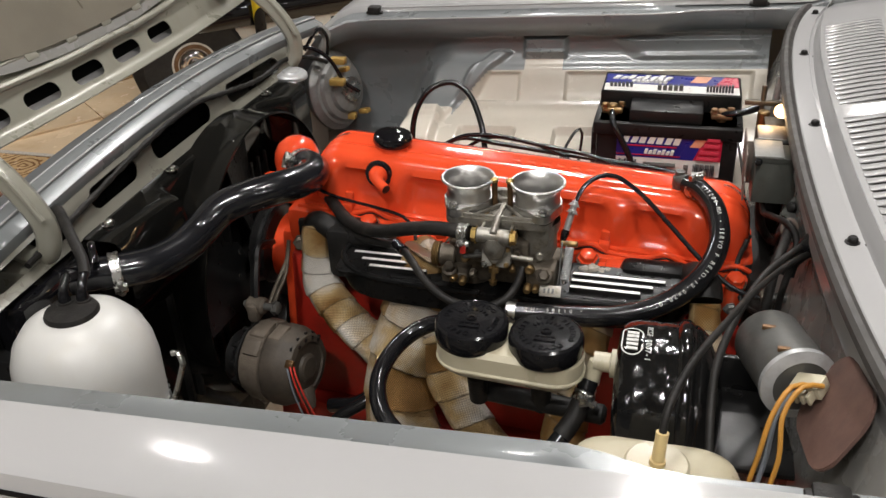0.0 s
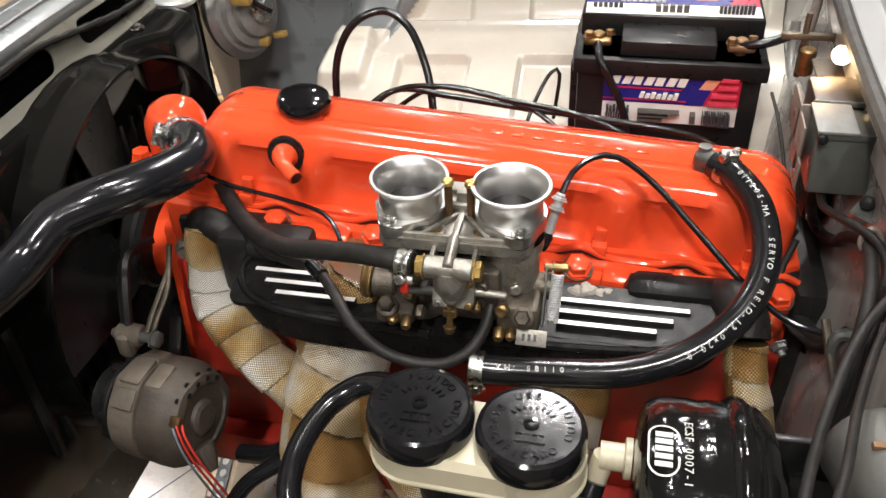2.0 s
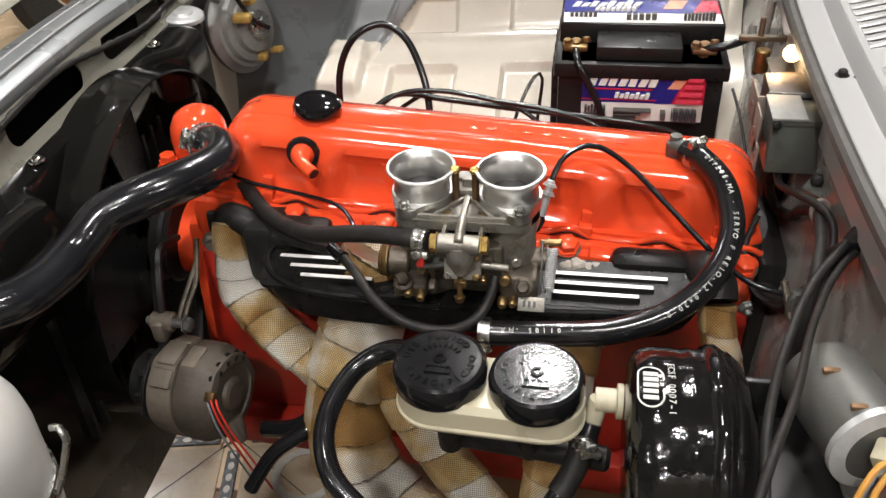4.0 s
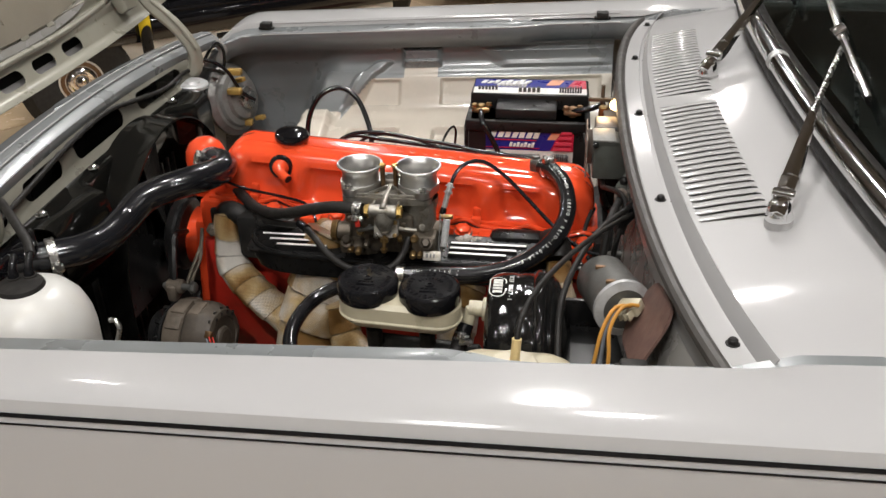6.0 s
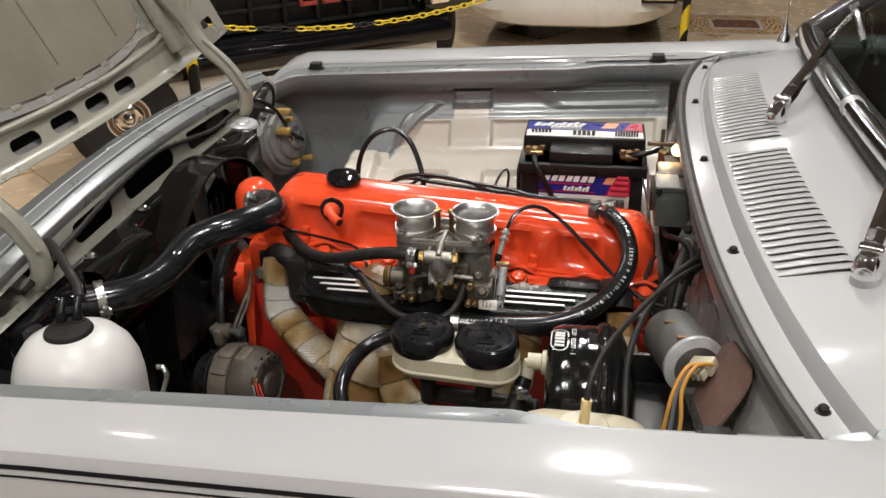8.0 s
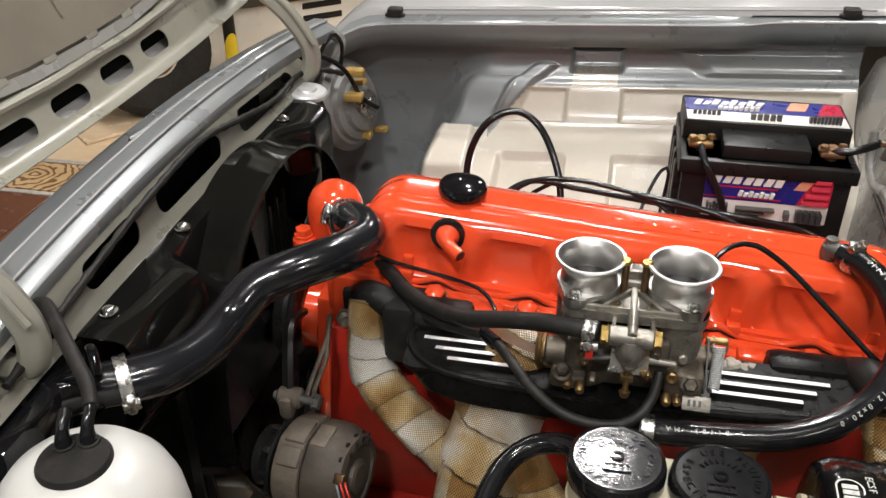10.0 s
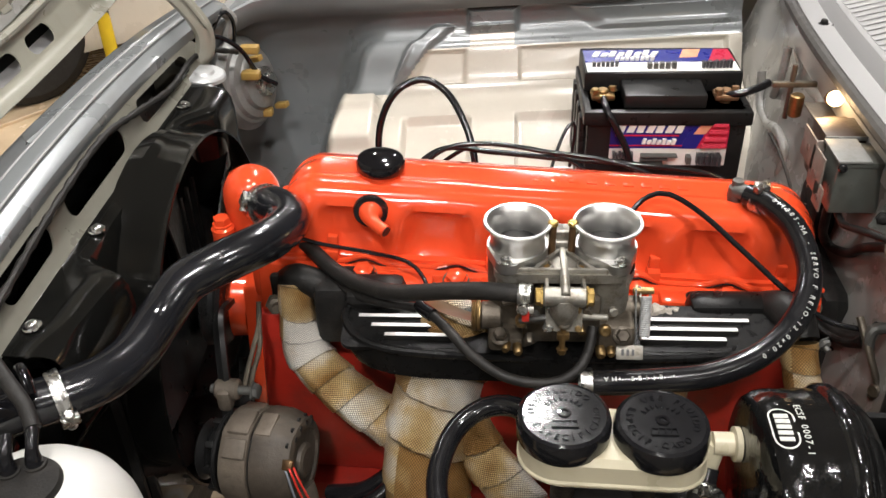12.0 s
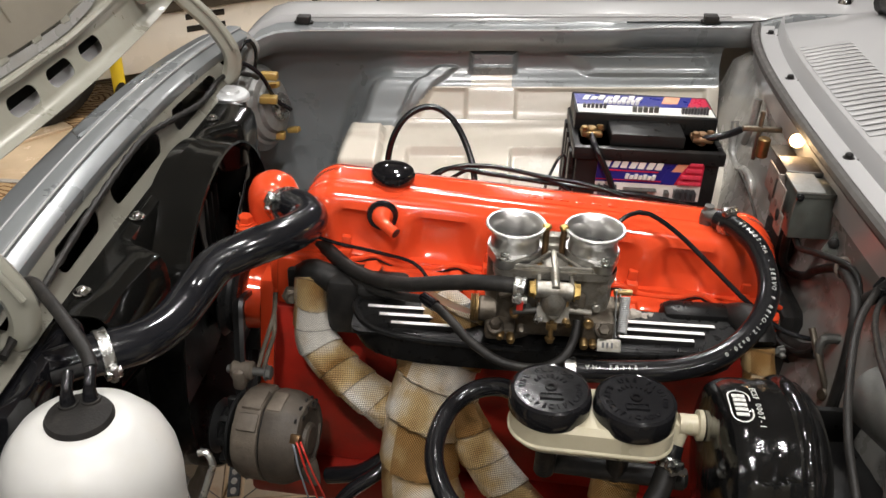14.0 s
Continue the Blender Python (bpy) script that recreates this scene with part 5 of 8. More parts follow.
for p, q, w in (((0.612, 0.502), (0.637, 0.535), 0.004), ((0.668, 0.502), (0.643, 0.535), 0.004), ((0.640, 0.498), (0.640, 0.58), 0.006), ((0.62, 0.57), (0.66, 0.57), 0.005), ((0.585, 0.502), (0.70, 0.502), 0.004)):
    d = Vector((q[0] - p[0], q[1] - p[1], 0))
    m = Matrix.Translation((p[0], p[1], 0.894)) @ d.to_track_quat("X", "Z").to_matrix().to_4x4()
    b = bmesh.new()
    box(b, (0, -w / 2, 0), (d.length, w / 2, 0.005), 0.001, m)
    part("rib", b, cast_alloy, top)
for x in (0.622, 0.660):
    b = bmesh.new()
    lathe(b, [(0.0085, -0.002), (0.0085, 0.003), (0.0062, 0.0035), (0.0060, -0.002), (0, -0.002)], (x, 0.511, 0.894), (0, 0, 1), 18)
    part("jet_collar", b, cast_alloy, carb)
    b = bmesh.new()
    lathe(b, [(0, 0), (0.0055, 0), (0.0055, 0.0022), (0.0, 0.0022)], (x, 0.511, 0.8925), (0, 0, 1), 14)
    box(b, (x - 0.005, 0.5104, 0.8945), (x + 0.005, 0.5116, 0.8955))
    part("jet_screw", b, brass_dark, carb, "slotted tarnished brass jet holder")
b = bmesh.new()
box(b, (0.633, 0.545, 0.894), (0.648, 0.552, 0.912), 0.003)
box(b, (0.628, 0.538, 0.894), (0.653, 0.546, 0.904), 0.003)
part("centre_bridge", b, cast_alloy, top)
for x, lug in ((0.596, -1), (0.682, 1)):
    c = V(x, 0.535, 0.888)
    b = bmesh.new()
    lathe(b, [(0.0225, 0.006), (0.0275, 0.006), (0.0275, 0.018), (0.0264, 0.027), (0.0266, 0.0315), (0.029, 0.037), (0.0325, 0.0408), (0.0338, 0.0425), (0.033, 0.0438), (0.0306, 0.0437), (0.027, 0.0408), (0.0238, 0.034),
              (0.0222, 0.022), (0.0215, 0.0075)], c, (0, 0, 1), 48)
    part("trumpet", b, alloy, carb, "polished spun intake trumpet")
    b = bmesh.new()
    fl = []
    for k in range(48):
        a = 2 * math.pi * k / 48
        d = V(math.cos(a), math.sin(a), 0)
        to = V(lug * 0.33, -0.94, 0).normalized()
        r = 0.0300 + 0.0105 * max(0, d.dot(to)) ** 12 + 0.010 * max(0, d.dot(-to)) ** 12
        fl.append((x + d.x * r, 0.535 + d.y * r))
    plate(b, fl, 0.894, 0.9055, None, 0.0015)
    part("trumpet_flange", b, alloy, carb)
    s = V(x + lug * 0.0115, 0.5025, 0.9055)
    b = bmesh.new()
    lathe(b, [(0, 0), (0.0072, 0), (0.0072, 0.0012), (0.0052, 0.0014), (0.0052, 0.0042), (0.003, 0.0046), (0.003, 0.002), (0, 0.002)], s, (0, 0, 1), 16)
    part("trumpet_screw", b, steel, carb, "bright hexagon socket screw")
    b = bmesh.new()
    px = x - lug * 0.0335
    rod(b, (px, 0.533, 0.892), (px, 0.532, 0.929), 0.0036, 12)
    part("emulsion_post", b, post_brown, carb, "brown tarnished post")
    b = bmesh.new()
    lathe(b, [(0, 0), (0.0052, 0), (0.0052, 0.003), (0.0035, 0.0042), (0, 0.0042)], (px, 0.532, 0.929), (0, 0, 1), 14)
    part("post_screw", b, brass, carb, "slotted brass post screw")
    # Black disc on the flange stands in for the shade down the throat.
    b = bmesh.new()
    lathe(b, [(0, 0), (0.0219, 0), (0.0219, 0.0012), (0.0, 0.0012)], c + V(0, 0, 0.0172), (0, 0, 1), 24)
    part("throttle_plate", b, black_satin, carb)
# fuel inlet block hung under the cover's front edge
b = bmesh.new()
rod(b, (0.619, 0.477, 0.8845), (0.660, 0.477, 0.8835), 0.0095, 18, 0.0015)
lathe(b, [(0.0, -0.004), (0.0125, -0.003), (0.014, 0.006), (0.0135, 0.016), (0.009, 0.024), (0, 0.025)], (0.640, 0.4785, 0.880), (0, -0.05, -1), 22)
rod(b, (0.640, 0.503, 0.8965), (0.640, 0.470, 0.890), 0.0048, 14, 0.001)
for x in (0.6235, 0.6585):
    box(b, (x - 0.0018, 0.476, 0.876), (x + 0.0018, 0.505, 0.890), 0.0008)
part("fuel_inlet", b, cast_alloy, carb, "cast fuel inlet block")
for x, s in ((0.619, -1), (0.660, 1)):
    b = bmesh.new()
    hexbolt(b, (x, 0.477, 0.884), (s, 0, 0), 0.0085, 0.007)
    part("brass_union", b, brass, carb, "brass union nut")
# accelerator pump below it
b = bmesh.new()
PM = basis((0, -0.85, 0.35), (0.641, 0.488, 0.851))
plate(b, rounded(-0.0175, 0.0175, -0.013, 0.013, 0.005, 3), -0.006, 0.006, PM, 0.001)
lathe(b, [(0.0085, 0.0055), (0.0085, 0.013), (0.006, 0.016), (0, 0.0165)], PM.translation, PM.to_3x3() @ V(0, 0, 1), 20)
part("pump_cover", b, cast_alloy, carb, "stained pump cover")
for sx in (-1, 1):
    for sy in (-1, 1):
        b = bmesh.new()
        lathe(b, [(0, 0), (0.0034, 0), (0.0034, 0.003), (0.0022, 0.0038), (0, 0.0038)], PM @ V(0.0135 * sx, 0.0095 * sy, 0.006), PM.to_3x3() @ V(0, 0, 1), 10)
        part("pump_screw", b, brass_dark if sx > 0 else steel, carb)
b = bmesh.new()
rod(b, (0.640, 0.474, 0.847), (0.6395, 0.470, 0.824), 0.0028, 8)
box(b, (0.634, 0.470, 0.836), (0.646, 0.476, 0.844), 0.0015)
hexbolt(b, (0.6395, 0.470, 0.827), (0, -0.1, -1), 0.0045, 0.006)
part("pump_lever", b, brass_dark, carb, "tarnished pump lever")
# bosses, screws and rods along the front
for lo, hi, mt in (((0.568, 0.490, 0.803), (0.603, 0.52, 0.820), dark_alloy), ((0.676, 0.488, 0.803), (0.712, 0.53, 0.838), dark_alloy), ((0.60, 0.50, 0.83), (0.628, 0.52, 0.862), dark_alloy), ((0.652, 0.498, 0.82), (0.678, 0.52, 0.865), dark_alloy),
                   ((0.575, 0.506, 0.862), (0.60, 0.52, 0.884), cast_alloy)):
    b = bmesh.new()
    box(b, lo, hi, 0.005)
    part("casting_boss", b, mt, carb)
for at, ax, r, h, n, mt in (((0.580, 0.494, 0.818), (0, -0.45, 0.9), 0.0098, 0.008, 18, stained_dark), ((0.580, 0.4905, 0.825), (0, -0.45, 0.9), 0.0072, 0.008, 6, stained_dark), ((0.587, 0.490, 0.815), (-0.2, -1, -0.1), 0.0042, 0.010, 12, brass_dark),
                            ((0.597, 0.490, 0.813), (0.1, -1, -0.2), 0.0048, 0.011, 12, brass_dark), ((0.600, 0.500, 0.838), (0, -1, 0.3), 0.0056, 0.012, 14, brass_dark), ((0.614, 0.500, 0.846), (0, -1, 0.1), 0.0045, 0.010, 6, zinc),
                            ((0.699, 0.489, 0.828), (0, -0.75, 0.6), 0.0098, 0.006, 18, stained_dark), ((0.699, 0.485, 0.8315), (0, -0.75, 0.6), 0.0072, 0.006, 6, stained_dark), ((0.682, 0.489, 0.836), (-0.1, -1, 0.3), 0.0058, 0.008, 14, brass_dark),
                            ((0.679, 0.489, 0.812), (0, -1, -0.2), 0.005, 0.011, 14, brass_dark), ((0.689, 0.489, 0.812), (0, -1, -0.1), 0.0042, 0.010, 10, brass_dark), ((0.664, 0.498, 0.852), (0, -1, 0.2), 0.005, 0.008, 14, dark_alloy),
                            ((0.690, 0.506, 0.846), (0.2, -1, 0.2), 0.005, 0.006, 12, cast_alloy), ((0.626, 0.494, 0.838), (-0.2, -1, -0.3), 0.004, 0.009, 6, steel), ((0.658, 0.496, 0.834), (0.2, -1, -0.2), 0.004, 0.010, 10, brass_dark),
                            ((0.609, 0.496, 0.822), (0, -1, -0.4), 0.0045, 0.010, 6, dark_alloy)):
    b = bmesh.new()
    lathe(b, [(0, 0), (r, 0), (r, h * 0.8), (r * 0.75, h), (r * 0.3, h), (0, h * 0.9)], at, ax, n)
    part("adjuster_screw" if r < 0.007 else "plug_nut", b, mt, carb)
for p, q, r, mt in (((0.598, 0.489, 0.845), (0.628, 0.488, 0.851), 0.0032, zinc), ((0.655, 0.490, 0.851), (0.684, 0.494, 0.846), 0.0036, cast_alloy), ((0.582, 0.50, 0.858), (0.612, 0.498, 0.868), 0.0030, dark_alloy)):
    b = bmesh.new()
    rod(b, p, q, r, 12, 0.0008)
    part("link_rod", b, mt, carb)
b = bmesh.new()
rod(b, (0.560, 0.522, 0.825), (0.582, 0.522, 0.825), 0.0145, 20, 0.002)
part("idle_housing", b, dark_alloy, carb)
b = bmesh.new()
lathe(b, [(0, 0), (0.0155, 0), (0.0165, 0.0015), (0.0155, 0.003), (0.0165, 0.0045), (0.0155, 0.006), (0.0165, 0.0075), (0.0165, 0.009), (0.0, 0.009)], (0.551, 0.522, 0.825), (1, 0, 0), 26)
part("threaded_collar", b, brass_dark, carb, "threaded brass collar")
b = bmesh.new()
rod(b, (0.702, 0.527, 0.834), (0.722, 0.527, 0.834), 0.012, 18, 0.002)
rod(b, (0.718, 0.527, 0.834), (0.726, 0.527, 0.834), 0.006, 6)
part("throttle_shaft", b, dark_alloy, carb)
for o, mt, k in ((0.0135, zinc, 0.0), (0.0185, cast_alloy, 0.004)):
    b = bmesh.new()
    m = Matrix.Translation((0.70 + o, 0.516 + k, 0.832)) @ Matrix.Rotation(radians(-32), 4, "X")
    box(b, (0, -0.0055, -0.027), (0.0018, 0.0055, 0.027), 0.0006, m)
    part("throttle_lever", b, mt, carb, "plated throttle lever")
b = bmesh.new()
sa, sb = V(0.7245, 0.521, 0.852), V(0.7225, 0.500, 0.818)
sq = basis(sb - sa, sa)
tube(b, [sq @ V(0.0045 * math.cos(k * 0.8), 0.0045 * math.sin(k * 0.8), (sb - sa).length * k / 150) for k in range(151)], 0.0013, 6, 0.01, smooth=False)
part("return_spring", b, pale_zinc, carb, "bright coiled return spring")
b = bmesh.new()
rod(b, (0.712, 0.53, 0.852), (0.733, 0.53, 0.853), 0.0038, 10, 0.001)
part("spring_peg", b, brass_dark, carb)
b = bmesh.new()
box(b, (-0.013, -0.007, 0), (0.013, 0.007, 0.0012), 0.0003, basis((0, -0.8, 0.6), (0.707, 0.484, 0.811)))
part("stamped_tag", b, cast_alloy, carb, "pale stamped metal tag")
b = bmesh.new()
for k in range(3):
    box(b, (-0.006 + 0.005 * k, -0.003, 0.0012), (-0.0035 + 0.005 * k, 0.003, 0.0015), 0, basis((0, -0.8, 0.6), (0.705, 0.484, 0.811)))
part("tag_stamp", b, label_ink, carb)

# ---- wrapped exhaust manifold ----
exhaust = thing("exhaust_manifold", (0.5, 0.55, 0.4), "exhaust header pipes bound in scorched woven heat wrap", "exhaust manifold")


def wrapped(pts, r, pitch=0.032, seg=36, neck=1.0):
    b = bmesh.new()
    tube(b, pts, r, seg, 0.0025, radius=lambda s, a: r * (neck + (1 - neck) * smooth(0.02, 0.09, s)) * (0.97 + 0.09 * ((s / pitch + a / (2 * math.pi)) % 1.0) + 0.012 * math.sin(a * 3 + s * 40)))
    uv, turn = b.loops.layers.uv.verify(), b.loops.layers.uv.new("turn")
    for f in b.faces:
        for lp in f.loops:
            u, w = lp[uv].uv
            lp[turn].uv = (u / pitch + w / (2 * math.pi * r), w)
    return part("wrapped_pipe", b, wrap, exhaust, angle=22)


wrapped([(0.346, 0.615, 0.792), (0.347, 0.606, 0.776), (0.348, 0.602, 0.742), (0.358, 0.588, 0.710), (0.388, 0.567, 0.689), (0.419, 0.55, 0.672), (0.452, 0.54, 0.652), (0.478, 0.53, 0.632)], 0.0265, neck=0.74)
wrapped([(0.54, 0.58, 0.79), (0.53, 0.565, 0.755), (0.512, 0.545, 0.705), (0.505, 0.525, 0.672), (0.50, 0.505, 0.635), (0.50, 0.488, 0.59), (0.515, 0.47, 0.545), (0.555, 0.45, 0.51), (0.61, 0.43, 0.485), (0.68, 0.40, 0.46)], 0.048, 0.052, 48)
wrapped([(0.535, 0.525, 0.69), (0.56, 0.505, 0.645), (0.60, 0.48, 0.60), (0.65, 0.45, 0.555), (0.70, 0.415, 0.51)], 0.027, 0.042)
wrapped([(0.755, 0.53, 0.74), (0.745, 0.50, 0.69), (0.735, 0.46, 0.63), (0.73, 0.42, 0.56)], 0.028)
wrapped([(0.890, 0.538, 0.782), (0.891, 0.532, 0.772), (0.894, 0.522, 0.752), (0.905, 0.51, 0.715), (0.91, 0.50, 0.66)], 0.0185, 0.026)
wrapped([(0.50, 0.625, 0.772), (0.515, 0.605, 0.786), (0.533, 0.585, 0.788), (0.550, 0.572, 0.780)], 0.013, 0.03, 20)
b = bmesh.new()
tube(b, [(0.335, 0.63, 0.785), (0.352, 0.615, 0.80), (0.375, 0.612, 0.792), (0.39, 0.612, 0.775)], 0.017, 16, 0.004)
box(b, (0.315, 0.618, 0.755), (0.395, 0.63, 0.80), 0.006)
part("front_port", b, black_cast, exhaust, "black cast front port")
for at, mt in (((0.373, 0.617, 0.768), steel), ((0.322, 0.612, 0.765), dark_alloy)):
    b = bmesh.new()
    rod(b, at, V(*at) + V(0.004, -0.016, 0.004), 0.0055, 12)
    hexbolt(b, at, (0.2, -0.9, 0.25), 0.0105, 0.009)
    part("manifold_nut", b, mt, exhaust, "bright stud and nut")
b = bmesh.new()
tube(b, [(0.868, 0.60, 0.775), (0.88, 0.575, 0.795), (0.888, 0.555, 0.796), (0.890, 0.540, 0.784)], 0.021, 16, 0.004)
part("rear_port", b, black_cast, exhaust)
b = bmesh.new()
rod(b, (0.858, 0.568, 0.772), (0.852, 0.55, 0.772), 0.011, 14, 0.002)
part("manifold_nut", b, zinc, exhaust)
b = bmesh.new()
rod(b, (0.920, 0.550, 0.772), (0.924, 0.541, 0.768), 0.0035, 12)
hexbolt(b, (0.920, 0.550, 0.772), (0.4, -0.9, -0.2), 0.007, 0.006)
part("manifold_nut", b, zinc, exhaust)


# ---- radiator end ----
radiator = thing("radiator", (0.16, 0.65, 0.30), "gloss black radiator with bright pressure cap", "radiator")


def cover_edge(y):
    """Rear edge of the tank cover: out over the near end, back along the fan, out again at the far corner."""
    return 0.156 + (0.047 - 0.16 * max(0, 0.51 - y)) * (1 - smooth(0.515, 0.55, y)) + 0.036 * smooth(0.86, 0.91, y) - 0.03 * smooth(0.97, 1.0, y)


b = bmesh.new()
rows = []
for i in range(91):
    y = 0.395 + (1.0 - 0.395) * i / 90
    x, z = cover_edge(y), 0.871 + 0.004 * math.sin((y - 0.395) / 0.605 * math.pi)
    dome = 0.006 * (1 - smooth(0.49, 0.54, y)) * smooth(0.40, 0.44, y)
    rows.append([V(0.127, y, z - 0.09), V(0.127, y, z - 0.004), V(0.130, y, z), V(0.5 * (0.116 + x), y, z), V(x - 0.014, y, z + dome), V(x - 0.005, y, z - 0.003 + dome), V(x, y, z - 0.012), V(x + 0.002, y, z - 0.03), V(x + 0.002, y, z - 0.09), V(x - 0.03, y, z - 0.14)])
sheet(b, rows)
thicken(b, 0.002)
part("tank_cover", b, black_panel, radiator, "glossy black pressed cover over the radiator tank")
b = bmesh.new()
box(b, (0.09, 0.23, 0.32), (0.145, 1.04, 0.80), 0.008)
part("core", b, black_satin, radiator)
for y in (0.434, 0.595, 0.745, 0.911):
    b = bmesh.new()
    z = 0.873 + 0.004 * math.sin((y - 0.395) / 0.605 * math.pi)
    lathe(b, [(0, 0), (0.0095, 0), (0.009, 0.0014), (0.0055, 0.0016), (0.0055, 0.004), (0.0035, 0.0056), (0, 0.006)], (0.143, y, z), (0.0, 0, 1), 14)
    part("cover_screw", b, chrome, radiator, "bright dome screw")
b = bmesh.new()
lathe(b, [(0, -0.03), (0.022, -0.03), (0.022, -0.004), (0.028, -0.002), (0.032, 0.0), (0.032, 0.005), (0.029, 0.0075), (0.016, 0.008), (0.013, 0.011), (0.0, 0.012)], (0.139, 1.022, 0.868), (0.1, 0, 1), 36, lambda a, h: 1 + (0.025 * math.cos(a * 2) if h > 0.0049 else 0))
part("pressure_cap", b, pale_zinc, radiator, "pale zinc pressure cap")
b = bmesh.new()
box(b, (0.10, 0.935, 0.60), (0.168, 1.035, 0.862), 0.014)
for y in (0.965, 1.0):
    box(b, (0.166, y - 0.004, 0.74), (0.173, y + 0.004, 0.85), 0.003)
part("header_tank", b, black_gloss, radiator)
b = bmesh.new()
rod(b, (0.185, 0.378, 0.842), (0.14, 0.343, 0.842), 0.0205, 20)
box(b, (0.10, 0.25, 0.79), (0.152, 0.39, 0.862), 0.01)
part("inlet_neck", b, black_gloss, radiator)
shroud = thing("fan_shroud", (0.22, 0.66, 0.45), "black round fan shroud with fan inside", "fan shroud")
FC = V(0.165, 0.745, 0.656)
b = bmesh.new()
lathe(b, [(0.239, -0.012), (0.2375, -0.004), (0.2368, 0.004), (0.2365, 0.036), (0.2375, 0.042), (0.2345, 0.043), (0.2335, 0.0), (0.236, -0.012)], FC, (1, 0, 0), 96)
part("ring", b, black_panel, shroud, "black pressed shroud ring")
b = bmesh.new()
ring = [(FC.x - 0.012, FC.y + 0.236 * math.cos(2 * math.pi * k / 48), FC.z + 0.236 * math.sin(2 * math.pi * k / 48)) for k in range(48)]
sq = []
for k in range(48):
    a = 2 * math.pi * k / 48
    c, s = math.cos(a), math.sin(a)
    f = 1 / max(abs(c) / (0.25 if c > 0 else 0.46), abs(s) / (0.212 if s > 0 else 0.3))
    f = max(f, 0.2375)
    sq.append((FC.x - 0.03, FC.y + c * f, FC.z + s * f))
sheet(b, [ring, sq], True)
thicken(b, 0.002)
part("back_plate", b, black_panel, shroud)
fan = thing("radiator_fan", (0.235, 0.70, 0.655), "black bladed engine fan behind the shroud", "fan")
b = bmesh.new()
lathe(b, [(0, 0), (0.045, 0), (0.045, 0.02), (0.03, 0.03), (0, 0.03)], FC, (1, 0, 0), 24)
part("hub", b, black_satin, fan)
for k in range(5):
    a = 2 * math.pi * (k + 0.35) / 5
    b = bmesh.new()
    rad, tan = V(0, math.cos(a), math.sin(a)), V(0, -math.sin(a), math.cos(a))
    sheet(b, [[FC + V(0.012, 0, 0) + rad * r + tan * (t * w) + V(0.018, 0, 0) * t for t in (-1, 0, 1)] for r, w in ((0.04, 0.03), (0.12, 0.055), (0.21, 0.065))])
    thicken(b, 0.002)
    part("blade", b, black_satin, fan)
for k in range(14):
    b = bmesh.new()
    y = 0.50 + 0.026 * k
    box(b, (0.150, y, 0.52), (0.162, y + 0.006, 0.80))
    part("fin", b, black_cast, radiator)
# fan belt
b = bmesh.new()
tube(b, [(0.252, 0.65, 0.735), (0.256, 0.60, 0.755), (0.262, 0.57, 0.735), (0.268, 0.535, 0.66), (0.268, 0.51, 0.58), (0.262, 0.54, 0.52), (0.25, 0.62, 0.55), (0.245, 0.68, 0.62)], 0.0055, 8, 0.012, radius=lambda s, a: 0.004 + 0.004 * abs(math.cos(a)))
solo("fan_belt", b, black_satin, "worn black fan belt running to the alternator", "belt")

# washer bottle
WB = V(0.218, 0.249, 0.852)
bottle = thing("washer_bottle", (0.218, 0.249, 0.68), "white translucent washer bottle with black cap", "washer bottle")
b = bmesh.new()
lathe(b, [(0, -0.17), (0.068, -0.17), (0.076, -0.16), (0.0785, -0.10), (0.0795, -0.055), (0.077, -0.033), (0.070, -0.013), (0.057, 0.004), (0.040, 0.014), (0.03, 0.017), (0.0, 0.017)], WB, (0, 0, 1), 48)
part("tank", b, white_plastic, bottle, "white plastic tank")
b = bmesh.new()
lathe(b, [(0, 0.008), (0.0285, 0.008), (0.0295, 0.010), (0.0295, 0.019), (0.0275, 0.0225), (0.012, 0.024), (0, 0.024)], WB, (0, 0, 1), 40)
part("cap", b, rubber_dull, bottle, "black cap with two spouts")
for k in (0, 1):
    b = bmesh.new()
    s = V(0.205 + 0.017 * k, 0.258 + 0.008 * k, 0.8755)
    tube(b, [s, s + V(0, 0.001, 0.010), s + V(0.0, 0.006, 0.019), s + V(-0.002, 0.015, 0.024)], 0.0058, 12, 0.004, radius=lambda q, a: 0.0068 - 0.0018 * smooth(0.008, 0.012, q))
    part("spout", b, rubber, bottle)
    b = bmesh.new()
    lathe(b, [(0.0, 0), (0.009, 0), (0.0085, 0.003), (0.0, 0.004)], s - V(0, 0, 0.001), (0, 0, 1), 18)
    part("spout_boss", b, rubber_dull, bottle)
b = bmesh.new()
lathe(b, [(0.0785, -0.13), (0.0805, -0.13), (0.0805, -0.112), (0.0785, -0.112)], WB, (0, 0, 1), 40)
tube(b, [(0.299, 0.268, 0.735), (0.307, 0.275, 0.755), (0.313, 0.281, 0.775), (0.317, 0.284, 0.79), (0.311, 0.288, 0.80), (0.303, 0.288, 0.799)], 0.0035, 8, 0.004)
part("strap", b, steel, bottle, "bright strap with open hook")
hose("washer_tube", [(0.220, 0.281, 0.8995), (0.209, 0.297, 0.907), (0.185, 0.318, 0.920), (0.160, 0.341, 0.927), (0.137, 0.362, 0.930), (0.118, 0.375, 0.92)], 0.0062, "black washer tube from the bottle cap to the front flange", "tube", mat=rubber_dull)
hose("overflow_tube", [(0.150, 0.376, 0.860), (0.160, 0.372, 0.878), (0.170, 0.362, 0.882), (0.178, 0.350, 0.868)], 0.005, "short bent black overflow tube", "tube", mat=black_gloss)

